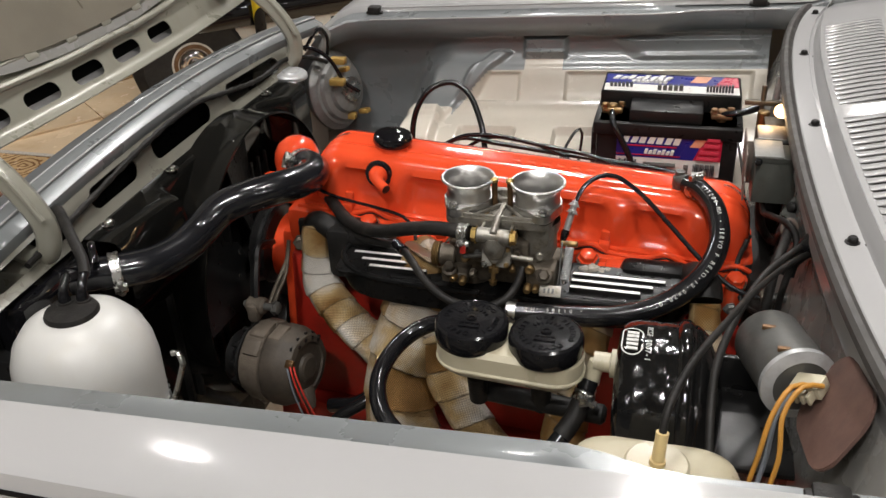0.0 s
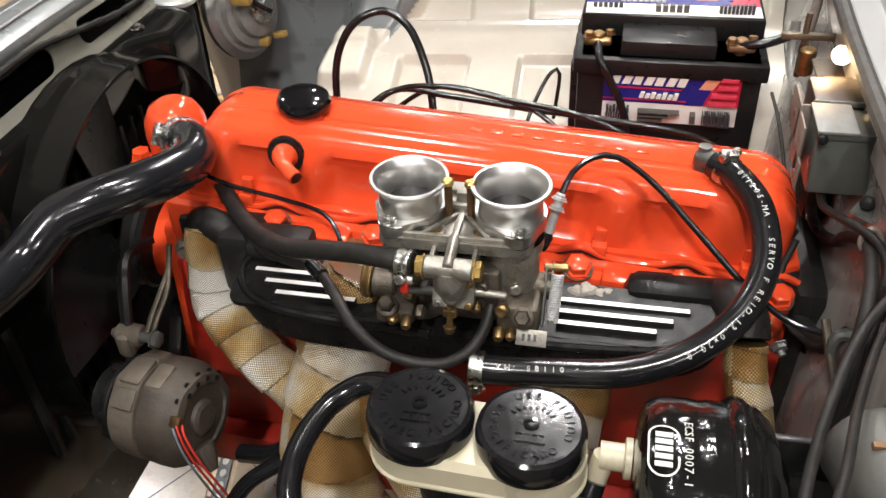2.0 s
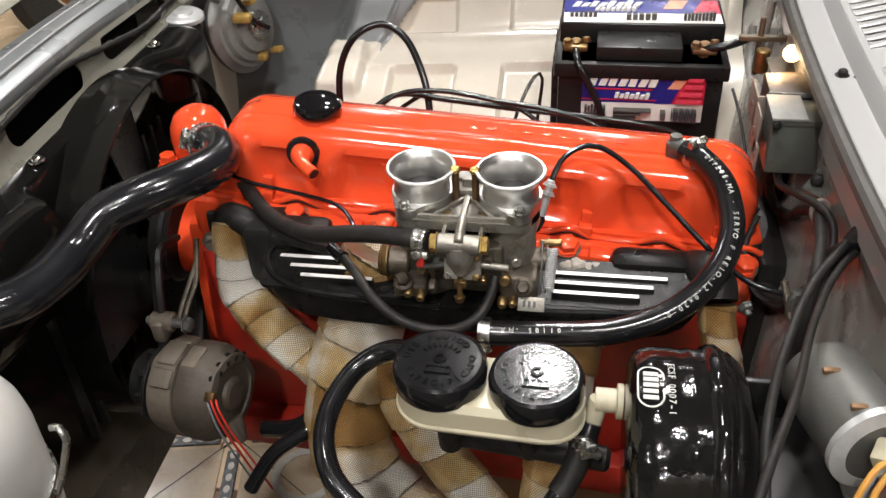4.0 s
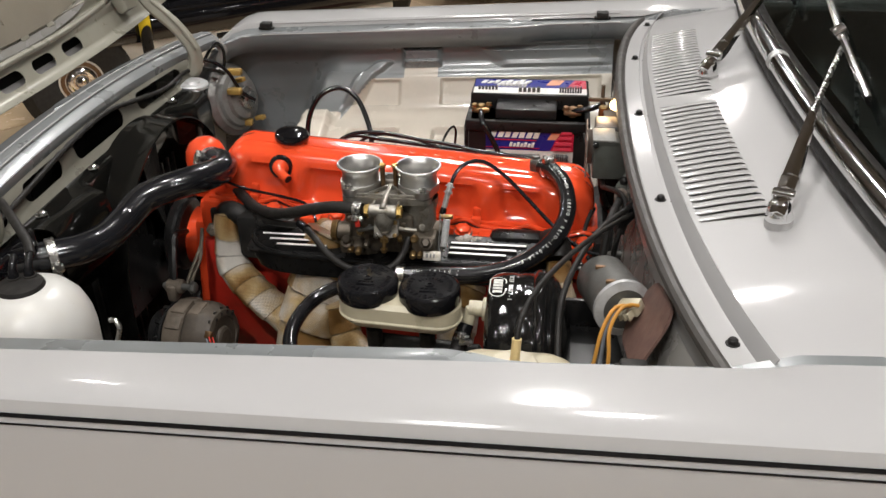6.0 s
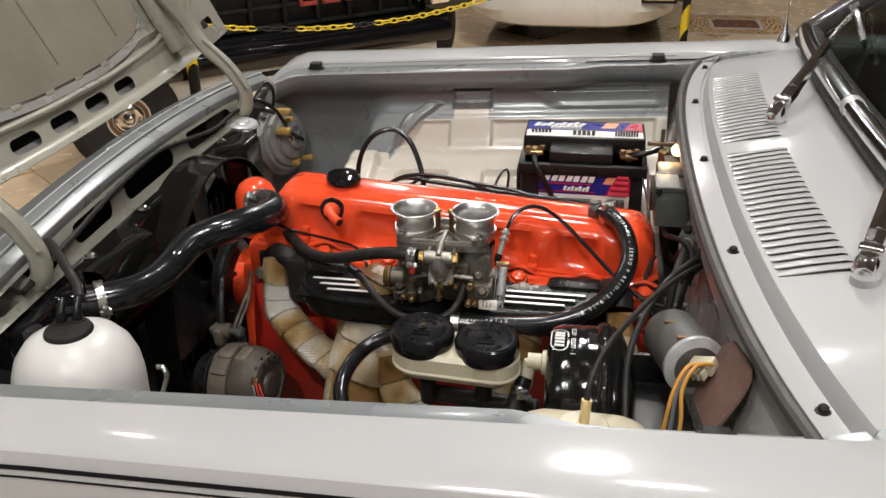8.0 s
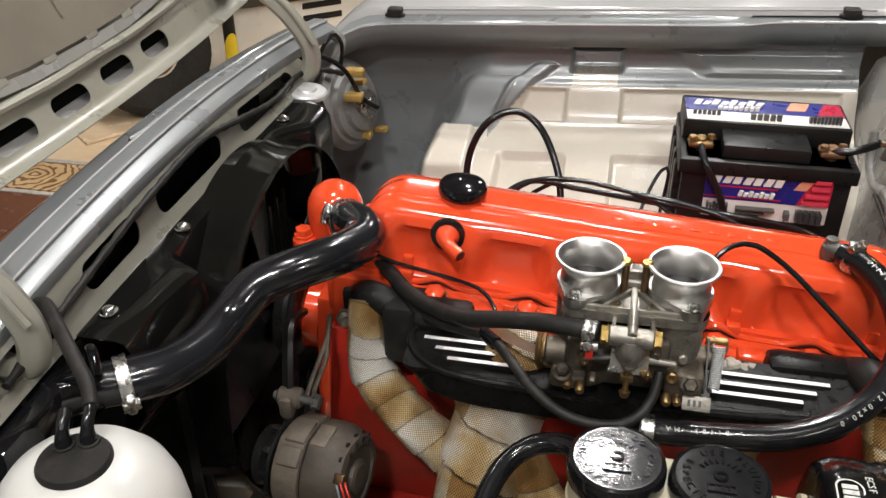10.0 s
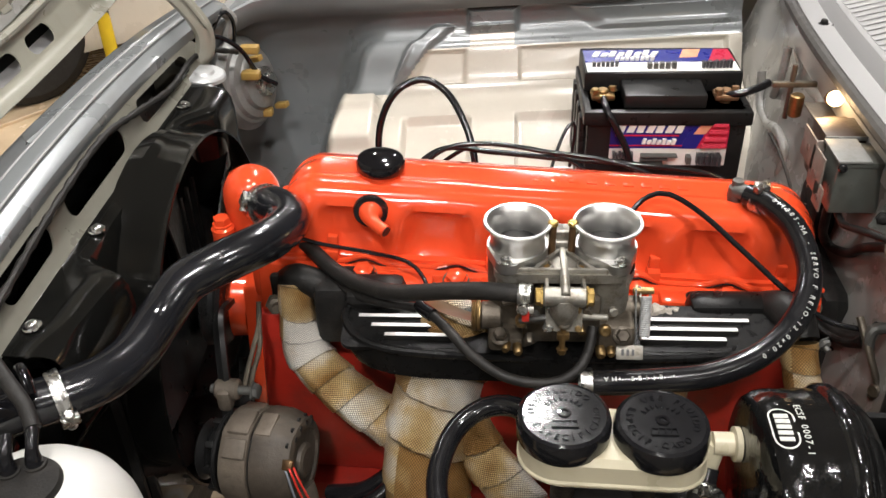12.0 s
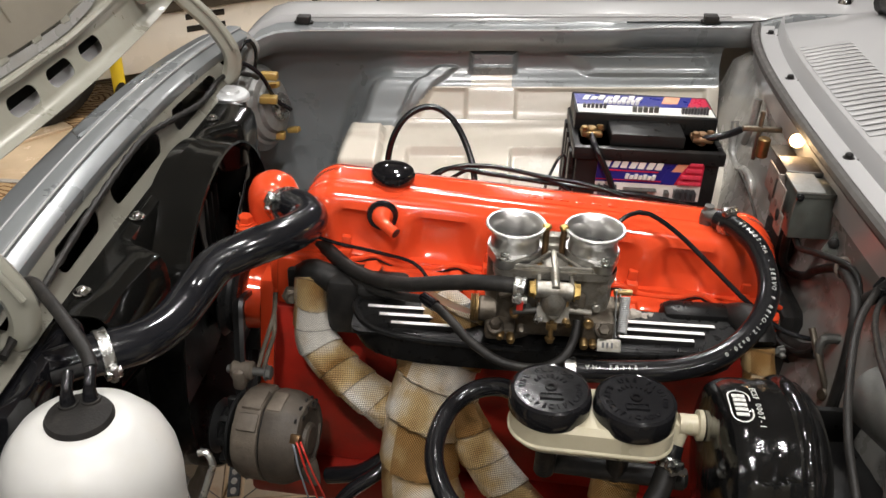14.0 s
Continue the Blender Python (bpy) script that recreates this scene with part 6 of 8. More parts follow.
# alternator
alt = thing("alternator", (0.31, 0.50, 0.57), "dull grey dusty alternator below the exhaust", "alternator")
AX, AD = V(0.276, 0.517, 0.620), V(1, -0.17, 0.05)


def lobes(a, h):
    """Bolt lugs round the casing."""
    return 1 + 0.05 * max(0, math.cos(3 * a + 0.6)) ** 8


b = bmesh.new()
lathe(b, [(0, 0), (0.050, 0), (0.0575, 0.004), (0.060, 0.010), (0.060, 0.044), (0.056, 0.045)], AX, AD, 72, lobes)
part("front_casing", b, alternator_metal, alt, "grey-brown dusty cast casing", angle=25)
b = bmesh.new()
lathe(b, [(0.053, 0.042), (0.0565, 0.0455), (0.0565, 0.049), (0.053, 0.052)], AX, AD, 48)
part("joint", b, black_satin, alt)
b = bmesh.new()
lathe(b, [(0.055, 0.0485), (0.0605, 0.0495), (0.061, 0.052), (0.0605, 0.074), (0.0585, 0.081), (0.0525, 0.096), (0.0505, 0.1005), (0.047, 0.102), (0.040, 0.1025), (0.0385, 0.099), (0.022, 0.099), (0.0205, 0.104), (0.016, 0.1065), (0, 0.107)], AX, AD, 72, lobes)
part("rear_casing", b, alternator_dark, alt, "dusty brown rear casing with vents", angle=25)
for a0, w, z0, z1, h in ((96, 0.018, 0.012, 0.043, 0.004), (66, 0.013, 0.012, 0.043, 0.003), (96, 0.017, 0.050, 0.074, 0.0035), (128, 0.012, 0.010, 0.043, 0.003)):
    b = bmesh.new()
    box(b, (z0, -w, 0.054), (z1, w, 0.060 + h), 0.003, Matrix.Translation(AX) @ AD.to_track_quat("X", "Z").to_matrix().to_4x4() @ Matrix.Rotation(radians(a0 - 90), 4, "X"))
    part("cast_block", b, alternator_metal, alt)
am_r = AD.to_track_quat("X", "Z").to_matrix().to_4x4()
for k in range(9):
    a = radians(28 + 22 * (k % 5) + (9 if k > 4 else 0))
    b = bmesh.new()
    r = 0.0525 if k < 5 else 0.0455
    c = Matrix.Translation(AX) @ am_r @ V(0.0945 if k < 5 else 0.100, -r * math.cos(a) * -1, r * math.sin(a))
    rod(b, c, c + AD.normalized() * 0.003, 0.0034, 8)
    part("vent_hole", b, black_satin, alt)
squat = Matrix.Translation(AX) @ am_r @ Matrix.Diagonal((0.83, 0.95, 0.95, 1)) @ am_r.inverted() @ Matrix.Translation(-AX)
for ob in alt.children:
    ob.data.transform(squat)
b = bmesh.new()
box(b, (0.258, 0.530, 0.668), (0.276, 0.562, 0.698), 0.007)
rod(b, (0.255, 0.548, 0.690), (0.284, 0.546, 0.691), 0.0125, 18, 0.003)
part("mount_lug", b, alternator_metal, alt)
b = bmesh.new()
rod(b, (0.25, 0.546, 0.692), (0.302, 0.541, 0.694), 0.0055, 12, 0.001)
hexbolt(b, (0.300, 0.541, 0.694), (1, -0.1, 0.04), 0.009, 0.008)
part("bolt", b, zinc, alt)
for o in (0.0, 0.007):
    b = bmesh.new()
    tube(b, [(0.288 + o, 0.545, 0.690), (0.291 + o, 0.560, 0.706), (0.296 + o, 0.583, 0.725), (0.300, 0.602, 0.742), (0.300, 0.615, 0.765)], 0.003, 8, 0.006)
    part("adjusting_strap", b, dark_alloy, alt)
b = bmesh.new()
rod(b, AX - AD.normalized() * 0.004, AX - AD.normalized() * 0.009, 0.05, 40, 0.002)
part("cooling_fan", b, black_satin, alt, "dark fan disc behind the pulley")
for k in range(10):
    b = bmesh.new()
    box(b, (-0.018, -0.004, 0.032), (-0.008, 0.004, 0.049), 0.001, Matrix.Translation(AX) @ am_r @ Matrix.Rotation(2 * math.pi * k / 10, 4, "X"))
    part("fan_vane", b, black_satin, alt)
b = bmesh.new()
lathe(b, [(0, 0), (0.033, 0), (0.036, 0.003), (0.028, 0.010), (0.036, 0.017), (0.033, 0.02), (0, 0.02)], AX - AD.normalized() * 0.017, -AD, 32)
part("pulley", b, black_satin, alt)
P0 = Matrix.Translation(AX) @ am_r @ Matrix.Rotation(radians(50), 4, "X") @ V(0.083, 0, 0.047)
side = (Matrix.Translation(AX) @ am_r @ Matrix.Rotation(radians(50), 4, "X")).to_3x3() @ V(0, 0, 1)
b = bmesh.new()
box(b, (-0.006, -0.006, -0.004), (0.006, 0.006, 0.004), 0.0015, basis(side, P0))
part("plug", b, post_brown, alt, "dirty brown connector plug")
b = bmesh.new()
lathe(b, [(0, 0), (0.015, 0), (0.013, 0.010), (0.009, 0.022), (0.005, 0.03), (0, 0.031)], Matrix.Translation(AX) @ am_r @ V(0.084, -0.018, -0.026), (0.5, -0.35, -0.75), 18)
part("terminal_boot", b, alternator_dark, alt, "grey rubber terminal boot")
for o, mt in (((0, 0, 0), red_wire), ((0.006, 0, -0.004), red_wire), ((-0.006, 0.002, -0.002), blue_wire)):
    b = bmesh.new()
    o = Vector(o)
    tube(b, [P0 + o, P0 + o + V(0.006, -0.010, -0.004), P0 + o * 1.5 + V(0.014, -0.014, -0.035), P0 + o * 2 + V(0.024, -0.008, -0.085), P0 + o * 2 + V(0.03, 0.01, -0.16)], 0.0013, 8, 0.008)
    solo("alternator_wire", b, mt, "thin red alternator wire" if mt is red_wire else "thin grey alternator wire", "wire")
hose("starter_cable", [(0.375, 0.53, 0.535), (0.42, 0.52, 0.555), (0.455, 0.53, 0.575), (0.48, 0.56, 0.56)], 0.011, "thick black cable beside the alternator", "cable", mat=rubber)
hose("earth_cable", [(0.38, 0.45, 0.52), (0.41, 0.47, 0.565), (0.45, 0.49, 0.59), (0.48, 0.53, 0.60)], 0.009, "thick glossy black earth cable", "cable", mat=rubber)

# ---- brake servo and master cylinder ----
servo = thing("brake_servo", (0.85, 0.36, 0.62), "gloss black brake servo drum with printed badge", "brake servo")
SC, SA = V(0.802, 0.356, 0.757), V(1, 0.02, 0.03)
b = bmesh.new()
lathe(b, [(0, -0.004), (0.03, -0.004), (0.06, -0.003), (0.080, 0.0), (0.0885, 0.004), (0.0925, 0.011), (0.094, 0.02), (0.0942, 0.035), (0.0928, 0.042), (0.0942, 0.048), (0.094, 0.05), (0.0935, 0.06), (0.096, 0.062), (0.0985, 0.066), (0.0985, 0.072), (0.096, 0.076), (0.0935, 0.078), (0.0925, 0.083),
          (0.084, 0.092), (0.06, 0.102), (0.03, 0.108), (0, 0.108)], SC, SA, 64)
part("drum", b, black_drum, servo, "glossy black pressed steel drum")
sm = basis(SA, SC)


def on_servo(bmx, along_m, turn_deg, draw):
    a = radians(turn_deg)
    nrm = V(0, math.cos(a), math.sin(a))
    m = Matrix((V(1, 0, 0), nrm.cross(V(1, 0, 0)), nrm)).transposed().to_4x4()
    m.translation = SC + SA.normalized() * along_m + nrm * 0.0942
    draw(bmx, m)


def badge(bx, m):
    ring_o, ring_i = rounded(-0.011, 0.011, -0.021, 0.021, 0.0105, 8), rounded(-0.0095, 0.0095, -0.0195, 0.0195, 0.009, 8)
    sheet(bx, [[m @ V(x, y, 0.0005 - y * y * 5.2) for x, y in ring_o], [m @ V(x, y, 0.0005 - y * y * 5.2) for x, y in ring_i]], True)
    for k in range(5):
        y = -0.012 + 0.006 * k
        box(bx, (-0.006, y - 0.002, -0.0001 - y * y * 5.2), (0.006, y + 0.002, 0.0008 - y * y * 5.2), 0, m)


b = bmesh.new()
on_servo(b, 0.0115, 95, lambda bx, m: badge(bx, m))
part("printed_badge", b, hose_print, servo, "pale oval printed badge")
for i, ch in enumerate("ECSF 0007-1"):
    if ch != " ":
        b = bmesh.new()
        on_servo(b, 0.028, 95 - 15 + 3.0 * i, lambda bx, m: letters(bx, ch, 0.0082, m @ Matrix.Rotation(radians(-90), 4, "Z"), 0.0004))
        part("printed_letter", b, hose_print, servo)
b = bmesh.new()
lathe(b, [(0, 0), (0.011, 0), (0.011, 0.018), (0.016, 0.019), (0.016, 0.024), (0, 0.024)], (0.772, 0.388, 0.788), (1, 0.0, -0.02), 20)
rod(b, (0.776, 0.388, 0.788), (0.770, 0.382, 0.762), 0.009, 14)
part("check_valve", b, cream_plastic, servo, "cream plastic check valve")
b = bmesh.new()
box(b, (0.905, 0.30, 0.735), (0.985, 0.465, 0.742), 0.002)
part("servo_bracket", b, black_satin, servo, "black steel bracket to the firewall")
b = bmesh.new()
box(b, (0.895, 0.428, 0.742), (0.985, 0.436, 0.785), 0.002)
part("bracket_web", b, black_satin, servo)
b = bmesh.new()
box(b, (0.895, 0.25, 0.66), (0.985, 0.258, 0.74), 0.002)
part("bracket_web", b, black_satin, servo)

master = thing("master_cylinder", (0.68, 0.36, 0.66), "brake master cylinder with cream twin reservoir and black caps", "master cylinder")
b = bmesh.new()
rod(b, (0.63, 0.392, 0.722), (0.79, 0.376, 0.722), 0.012, 24, 0.004)
for x in (0.64, 0.715):
    rod(b, (x, 0.384, 0.716), (x, 0.375, 0.757), 0.0115, 16)
part("cylinder", b, black_cast, master, "dark alloy cylinder")
b = bmesh.new()
out = rounded(0.597, 0.763, 0.336, 0.407, 0.034, 8)
low = rounded(0.602, 0.758, 0.341, 0.402, 0.032, 8)


def lvl(pts, z):
    return [V(x, y, z + 0.012 - (x - 0.675) * 0.05) for x, y in pts]


g = sheet(b, [lvl(rounded(0.618, 0.742, 0.355, 0.388, 0.016, 8), 0.757), lvl(rounded(0.608, 0.752, 0.347, 0.396, 0.024, 8), 0.760), lvl(low, 0.765), lvl(rounded(0.5985, 0.7615, 0.3375, 0.4055, 0.0335, 8), 0.772), lvl(rounded(0.5955, 0.7645, 0.3345, 0.4085, 0.0355, 8), 0.774), lvl(rounded(0.5955, 0.7645, 0.3345, 0.4085, 0.0355, 8), 0.776), lvl(out, 0.778), lvl(out, 0.797), lvl(low, 0.803)], True)
b.faces.new(g[0])
b.faces.new(g[-1])
part("reservoir", b, cream_plastic, master, "cream plastic twin reservoir")
for cx, cy, cz, turn in ((0.636, 0.3745, 0.814, 20), (0.7205, 0.3715, 0.810, -40)):
    b = bmesh.new()
    lathe(b, [(0.0, -0.004), (0.0395, -0.004), (0.0415, -0.001), (0.0418, 0.014), (0.0402, 0.0195), (0.0375, 0.0215), (0.0365, 0.0205), (0.034, 0.0205), (0.0, 0.0222)], (cx, cy, cz), (0, 0, 1), 56, lambda a, h: 1 + (0.010 * math.sin(a * 28) if -0.002 < h < 0.016 else 0))
    cap = part("filler_cap", b, cap_black, master, "glossy black ribbed filler cap")
    b = bmesh.new()
    for text, mid in (("ESPECIFICADO", -90), ("USE FLUIDO", 90)):
        for k, ch in enumerate(text):
            if ch == " ":
                continue
            a = radians(mid + (k - (len(text) - 1) / 2) * 14.5 * (1 if mid < 0 else -1) + turn)
            m = Matrix.Translation((cx + 0.0285 * math.cos(a), cy + 0.0285 * math.sin(a), cz + 0.0205)) @ Matrix.Rotation(a + math.pi / 2 * (1 if mid < 0 else -1), 4, "Z")
            letters(b, ch, 0.0092, m, 0.0012)
    for k in range(8):
        a = math.pi * (0.2 + 0.6 * k / 7)
        m = Matrix.Translation((cx + 0.018 * math.cos(a), cy + 0.018 * math.sin(a), cz + 0.0212)) @ Matrix.Rotation(a, 4, "Z")
        box(b, (-0.0022, -0.0008, 0), (0.0022, 0.0008, 0.0014), 0, m)
    for y in (-0.017, -0.0095):
        box(b, (cx - 0.011, cy + y - 0.0006, cz + 0.021), (cx + 0.011, cy + y + 0.0006, cz + 0.0228))
    for x in (-0.011, -0.005, 0.001, 0.006, 0.011):
        box(b, (cx + x - 0.0006, cy - 0.017, cz + 0.021), (cx + x + 0.0006, cy - 0.0095, cz + 0.0226))
    part("moulded_lettering", b, cap_black, cap)
    b = bmesh.new()
    lathe(b, [(0.003, 0.0), (0.006, 0), (0.0058, 0.0015), (0.003, 0.0016)], (cx, cy, cz + 0.0216), (0, 0, 1), 16)
    part("vent_boss", b, black_gloss, cap)
brake_hose = hose("fluid_hose", [(0.625, 0.405, 0.785), (0.61, 0.425, 0.782), (0.588, 0.444, 0.775), (0.562, 0.447, 0.766), (0.540, 0.432, 0.757), (0.527, 0.405, 0.75), (0.522, 0.375, 0.742), (0.528, 0.343, 0.735), (0.548, 0.315, 0.72), (0.60, 0.292, 0.695), (0.67, 0.292, 0.682), (0.725, 0.312, 0.70), (0.757, 0.35, 0.735), (0.769, 0.378, 0.768)], 0.0105, "glossy black brake hose looping below the reservoir")

clamp_band("hose_clip", (0.764, 0.366, 0.752), (0.3, 0.7, 0.62), 0.0108, brake_hose, (0.3, -0.8, 0.4))
b = bmesh.new()
tube(b, [(0.745, 0.333, 0.720), (0.757, 0.35, 0.735), (0.766, 0.37, 0.758)], 0.0114, 14, 0.004)
part("braided_end", b, rubber_dull, brake_hose, "dull sleeved hose end")

# cream reservoir beside the near wing
tank = thing("cream_tank", (0.845, 0.13, 0.78), "cream plastic washer tank beside the wing", "fluid tank")
b = bmesh.new()
g = []
for z, k in ((0.75, 0.96), (0.842, 1.0), (0.866, 0.97), (0.878, 0.90), (0.884, 0.78), (0.887, 0.6)):
    g.append([V(0.845 + (x - 0.845) * k, 0.128 + (y - 0.128) * k, z) for x, y in rounded(0.772, 0.918, 0.085, 0.172, 0.03, 6)])
g = sheet(b, g, True)
b.faces.new(g[0])
b.faces.new(g[-1])
part("shell", b, cream_plastic, tank, "cream plastic tank")
b = bmesh.new()
lathe(b, [(0.026, -0.002), (0.026, 0.004), (0.024, 0.006), (0.0, 0.007)], (0.847, 0.13, 0.886), (0, 0, 1), 30)
part("cap", b, cream_plastic, tank)
b = bmesh.new()
rod(b, (0.847, 0.128, 0.890), (0.8475, 0.128, 0.897), 0.0065, 14)
rod(b, (0.8475, 0.128, 0.897), (0.849, 0.133, 0.921), 0.0052, 14)
part("spigot", b, tan_plastic, tank, "amber plastic spigot")
hose("tank_tube", [(0.849, 0.133, 0.919), (0.852, 0.145, 0.938), (0.868, 0.19, 0.950), (0.895, 0.26, 0.945), (0.92, 0.34, 0.925), (0.95, 0.42, 0.905), (0.975, 0.47, 0.895), (0.99, 0.49, 0.893)], 0.0032, "long thin black washer tube", "tube", mat=rubber_dull)
hose("wiper_loom", [(0.90, 0.20, 0.78), (0.893, 0.24, 0.83), (0.895, 0.30, 0.865), (0.915, 0.37, 0.885), (0.945, 0.44, 0.895), (0.985, 0.50, 0.898)], 0.004, "dull grey-black wiring loom to the firewall", "wiring", mat=rubber_dull)

# wiper motor
wm = thing("wiper_motor", (0.955, 0.33, 0.80), "grey zinc wiper motor with cream connector on a rusty plate", "wiper motor")
WA0, WA1 = V(0.943, 0.370, 0.860), V(0.968, 0.286, 0.868)
b = bmesh.new()
wl = (WA1 - WA0).length
lathe(b, [(0, -0.004), (0.021, -0.003), (0.031, 0.002), (0.0335, 0.008), (0.034, wl - 0.008), (0.034, wl), (0.026, wl + 0.003), (0, wl + 0.003)], WA0, WA1 - WA0, 40)
part("can", b, zinc, wm, "grey zinc motor can")
b = bmesh.new()
lathe(b, [(0.033, wl - 0.005), (0.0362, wl - 0.005), (0.0362, wl + 0.001), (0.026, wl + 0.0045), (0.026, wl)], WA0, WA1 - WA0, 40)
part("end_ring", b, pale_zinc, wm, "pale clamping ring")
b = bmesh.new()
lathe(b, [(0.0, 0), (0.012, 0), (0.011, 0.006), (0.0, 0.008)], WA0, WA0 - WA1, 20)
part("bearing_cap", b, zinc, wm)
for f in (0.28, 0.74):
    b = bmesh.new()
    c = WA0.lerp(WA1, f) + V(-0.008, -0.011, 0.0315)
    box(b, (-0.008, -0.0025, -0.002), (0.008, 0.0025, 0.0025), 0.001, Matrix.Translation(c))
    part("can_tab", b, ground_steel, wm)
b = bmesh.new()
c = WA1 + V(0.006, -0.016, 0.012)
box(b, (-0.014, -0.010, -0.007), (0.014, 0.010, 0.007), 0.002, Matrix.Translation(c) @ Matrix.Rotation(radians(-25), 4, "Y") @ Matrix.Rotation(radians(-30), 4, "Z"))
for k in range(3):
    box(b, (-0.006 + 0.006 * k, -0.020, -0.005), (-0.0025 + 0.006 * k, -0.008, 0.005), 0.001, Matrix.Translation(c) @ Matrix.Rotation(radians(-25), 4, "Y") @ Matrix.Rotation(radians(-30), 4, "Z"))
part("connector", b, cream_plastic, wm, "cream plastic connector")
b = bmesh.new()
plate(b, rounded(-0.048, 0.036, -0.055, 0.055, 0.028, 6), 0, 0.003, Matrix.Translation((0.995, 0.238, 0.885)) @ Matrix.Rotation(radians(-62), 4, "Y") @ Matrix.Rotation(radians(10), 4, "Z"), 0.001)
part("mounting_plate", b, rust_plate, wm, "rusty red-brown mounting plate")
for o, mt in (((0, 0, 0), orange_wire), ((0.008, -0.004, 0.004), orange_wire), ((0.004, 0.004, -0.004), blue_wire)):
    o = Vector(o)
    b = bmesh.new()
    tube(b, [c + o + V(0, -0.01, 0.008), c + o + V(-0.018, -0.02, 0.012), c + o + V(-0.032, -0.035, -0.01), c + o * 2 + V(-0.04, -0.05, -0.05), c + o * 2 + V(-0.05, -0.06, -0.11), c + o * 2 + V(-0.05, -0.05, -0.17)], 0.0023, 8, 0.008)
    solo("motor_wire", b, mt, "orange wire from the wiper motor" if mt is orange_wire else "grey-blue wire from the wiper motor", "wire")

# ---- battery ----
bat = thing("battery", (0.82, 1.07, 0.66), "black car battery with blue, red and white labels", "battery")
X0, X1, Y0, Y1, Z0, Z1 = 0.699, 0.940, 0.985, 1.155, 0.665, 0.842
b = bmesh.new()
box(b, (X0 + 0.006, Y0 + 0.004, Z0), (X1 - 0.006, Y1, Z1 - 0.012), 0.004)
part("case", b, black_satin, bat, "black plastic case")
b = bmesh.new()
box(b, (X0, Y0 - 0.002, Z1 - 0.034), (X1, Y1 + 0.002, Z1 - 0.012), 0.003)
box(b, (X0 + 0.004, Y0 + 0.07, Z1 - 0.014), (X1 - 0.004, Y1, Z1 + 0.018), 0.004)
box(b, (X0 + 0.058, Y0 + 0.012, Z1 - 0.014), (X1 - 0.065, Y0 + 0.072, Z1 + 0.008), 0.003)
part("lid", b, black_satin, bat, "black stepped lid")
for k in range(4):
    b = bmesh.new()
    y = Y0 + 0.02 + 0.04 * k
    box(b, (X0 - 0.004, y, Z0 + 0.03), (X0 + 0.008, y + 0.022, Z1 - 0.03), 0.003)
    part("end_rib", b, black_satin, bat)


def flat_label(parent, m, w, h, strips):
    """Layers of a printed label: (x0, x1, y0, y1, skew, material), lying on the plane of m."""
    for k, (x0, x1, y0, y1, sk, mt) in enumerate(strips):
        bb = bmesh.new()
        z0, z1 = 0.0001 + 0.0003 * k, 0.0004 + 0.0003 * k
        z0 = 0.0
        q = [(x0 * w, y0 * h), (x1 * w, y0 * h), ((x1 + sk) * w, y1 * h), ((x0 + sk) * w, y1 * h)]
        plate(bb, q, z0, z1, m)
        part("label_print", bb, mt, parent)


def script(x0, x1, y0, y1, n, mt, sk=0.012):
    w = (x1 - x0) / n
    return [(x0 + w * k, x0 + w * k + w * 0.72, y0 + (0 if k % 3 else 0.0), y1 - (0.3 * (y1 - y0) if k % 2 else 0), sk, mt) for k in range(n)]


bb = bmesh.new()
LM = Matrix.Translation((0.740, Y0 + 0.0035, 0.742)) @ Matrix.Rotation(radians(90), 4, "X")
box(bb, (0, 0, 0), (0.170, 0.078, 0.0004), 0, LM)
lab = part("front_label", bb, label_white, bat, "blue, red and white front label")
flat_label(lab, LM @ Matrix.Translation((0, 0, 0.0004)), 0.170, 0.078, [(0, 1, 0.36, 1, 0, label_blue), (0.70, 1.0, 0.36, 1, 0.0, label_red), (0.60, 0.74, 0.36, 1, 0.12, label_blue), (0.70, 0.80, 0.66, 0.98, 0.09, label_peach),
            (0.0, 0.62, 0.41, 0.43, 0, label_red), (0.04, 0.58, 0.62, 0.645, 0, label_red)] + script(0.05, 0.62, 0.70, 0.92, 7, label_white, 0.03) + script(0.27, 0.56, 0.47, 0.57, 7, label_white)
           + [(0.85, 0.97, 0.84, 0.90, 0.01, label_rose), (0.83, 0.97, 0.70, 0.76, 0.01, label_rose), (0.79, 0.97, 0.55, 0.61, 0.01, label_rose), (0.77, 0.97, 0.41, 0.47, 0.01, label_rose)]
           + script(0.03, 0.21, 0.20, 0.30, 7, label_ink, 0) + script(0.03, 0.18, 0.09, 0.15, 8, label_ink, 0) + [(0.27, 0.58, 0.235, 0.255, 0, zinc), (0.27, 0.5, 0.17, 0.19, 0, zinc), (0.27, 0.46, 0.10, 0.12, 0, zinc), (0.66, 0.70, 0.10, 0.24, 0, zinc)]
           + [(0.75 + 0.016 * k, 0.75 + 0.016 * k + (0.010 if k % 3 else 0.005), 0.08, 0.28, 0, label_ink) for k in range(13)])
bb = bmesh.new()
TM = Matrix.Translation((0.708, 1.057, Z1 + 0.0182)) @ Matrix.Rotation(radians(1.2), 4, "Z")
box(bb, (0, 0, 0), (0.224, 0.083, 0.0004), 0, TM)
lab2 = part("top_label", bb, label_white, bat, "blue, red and white top label")
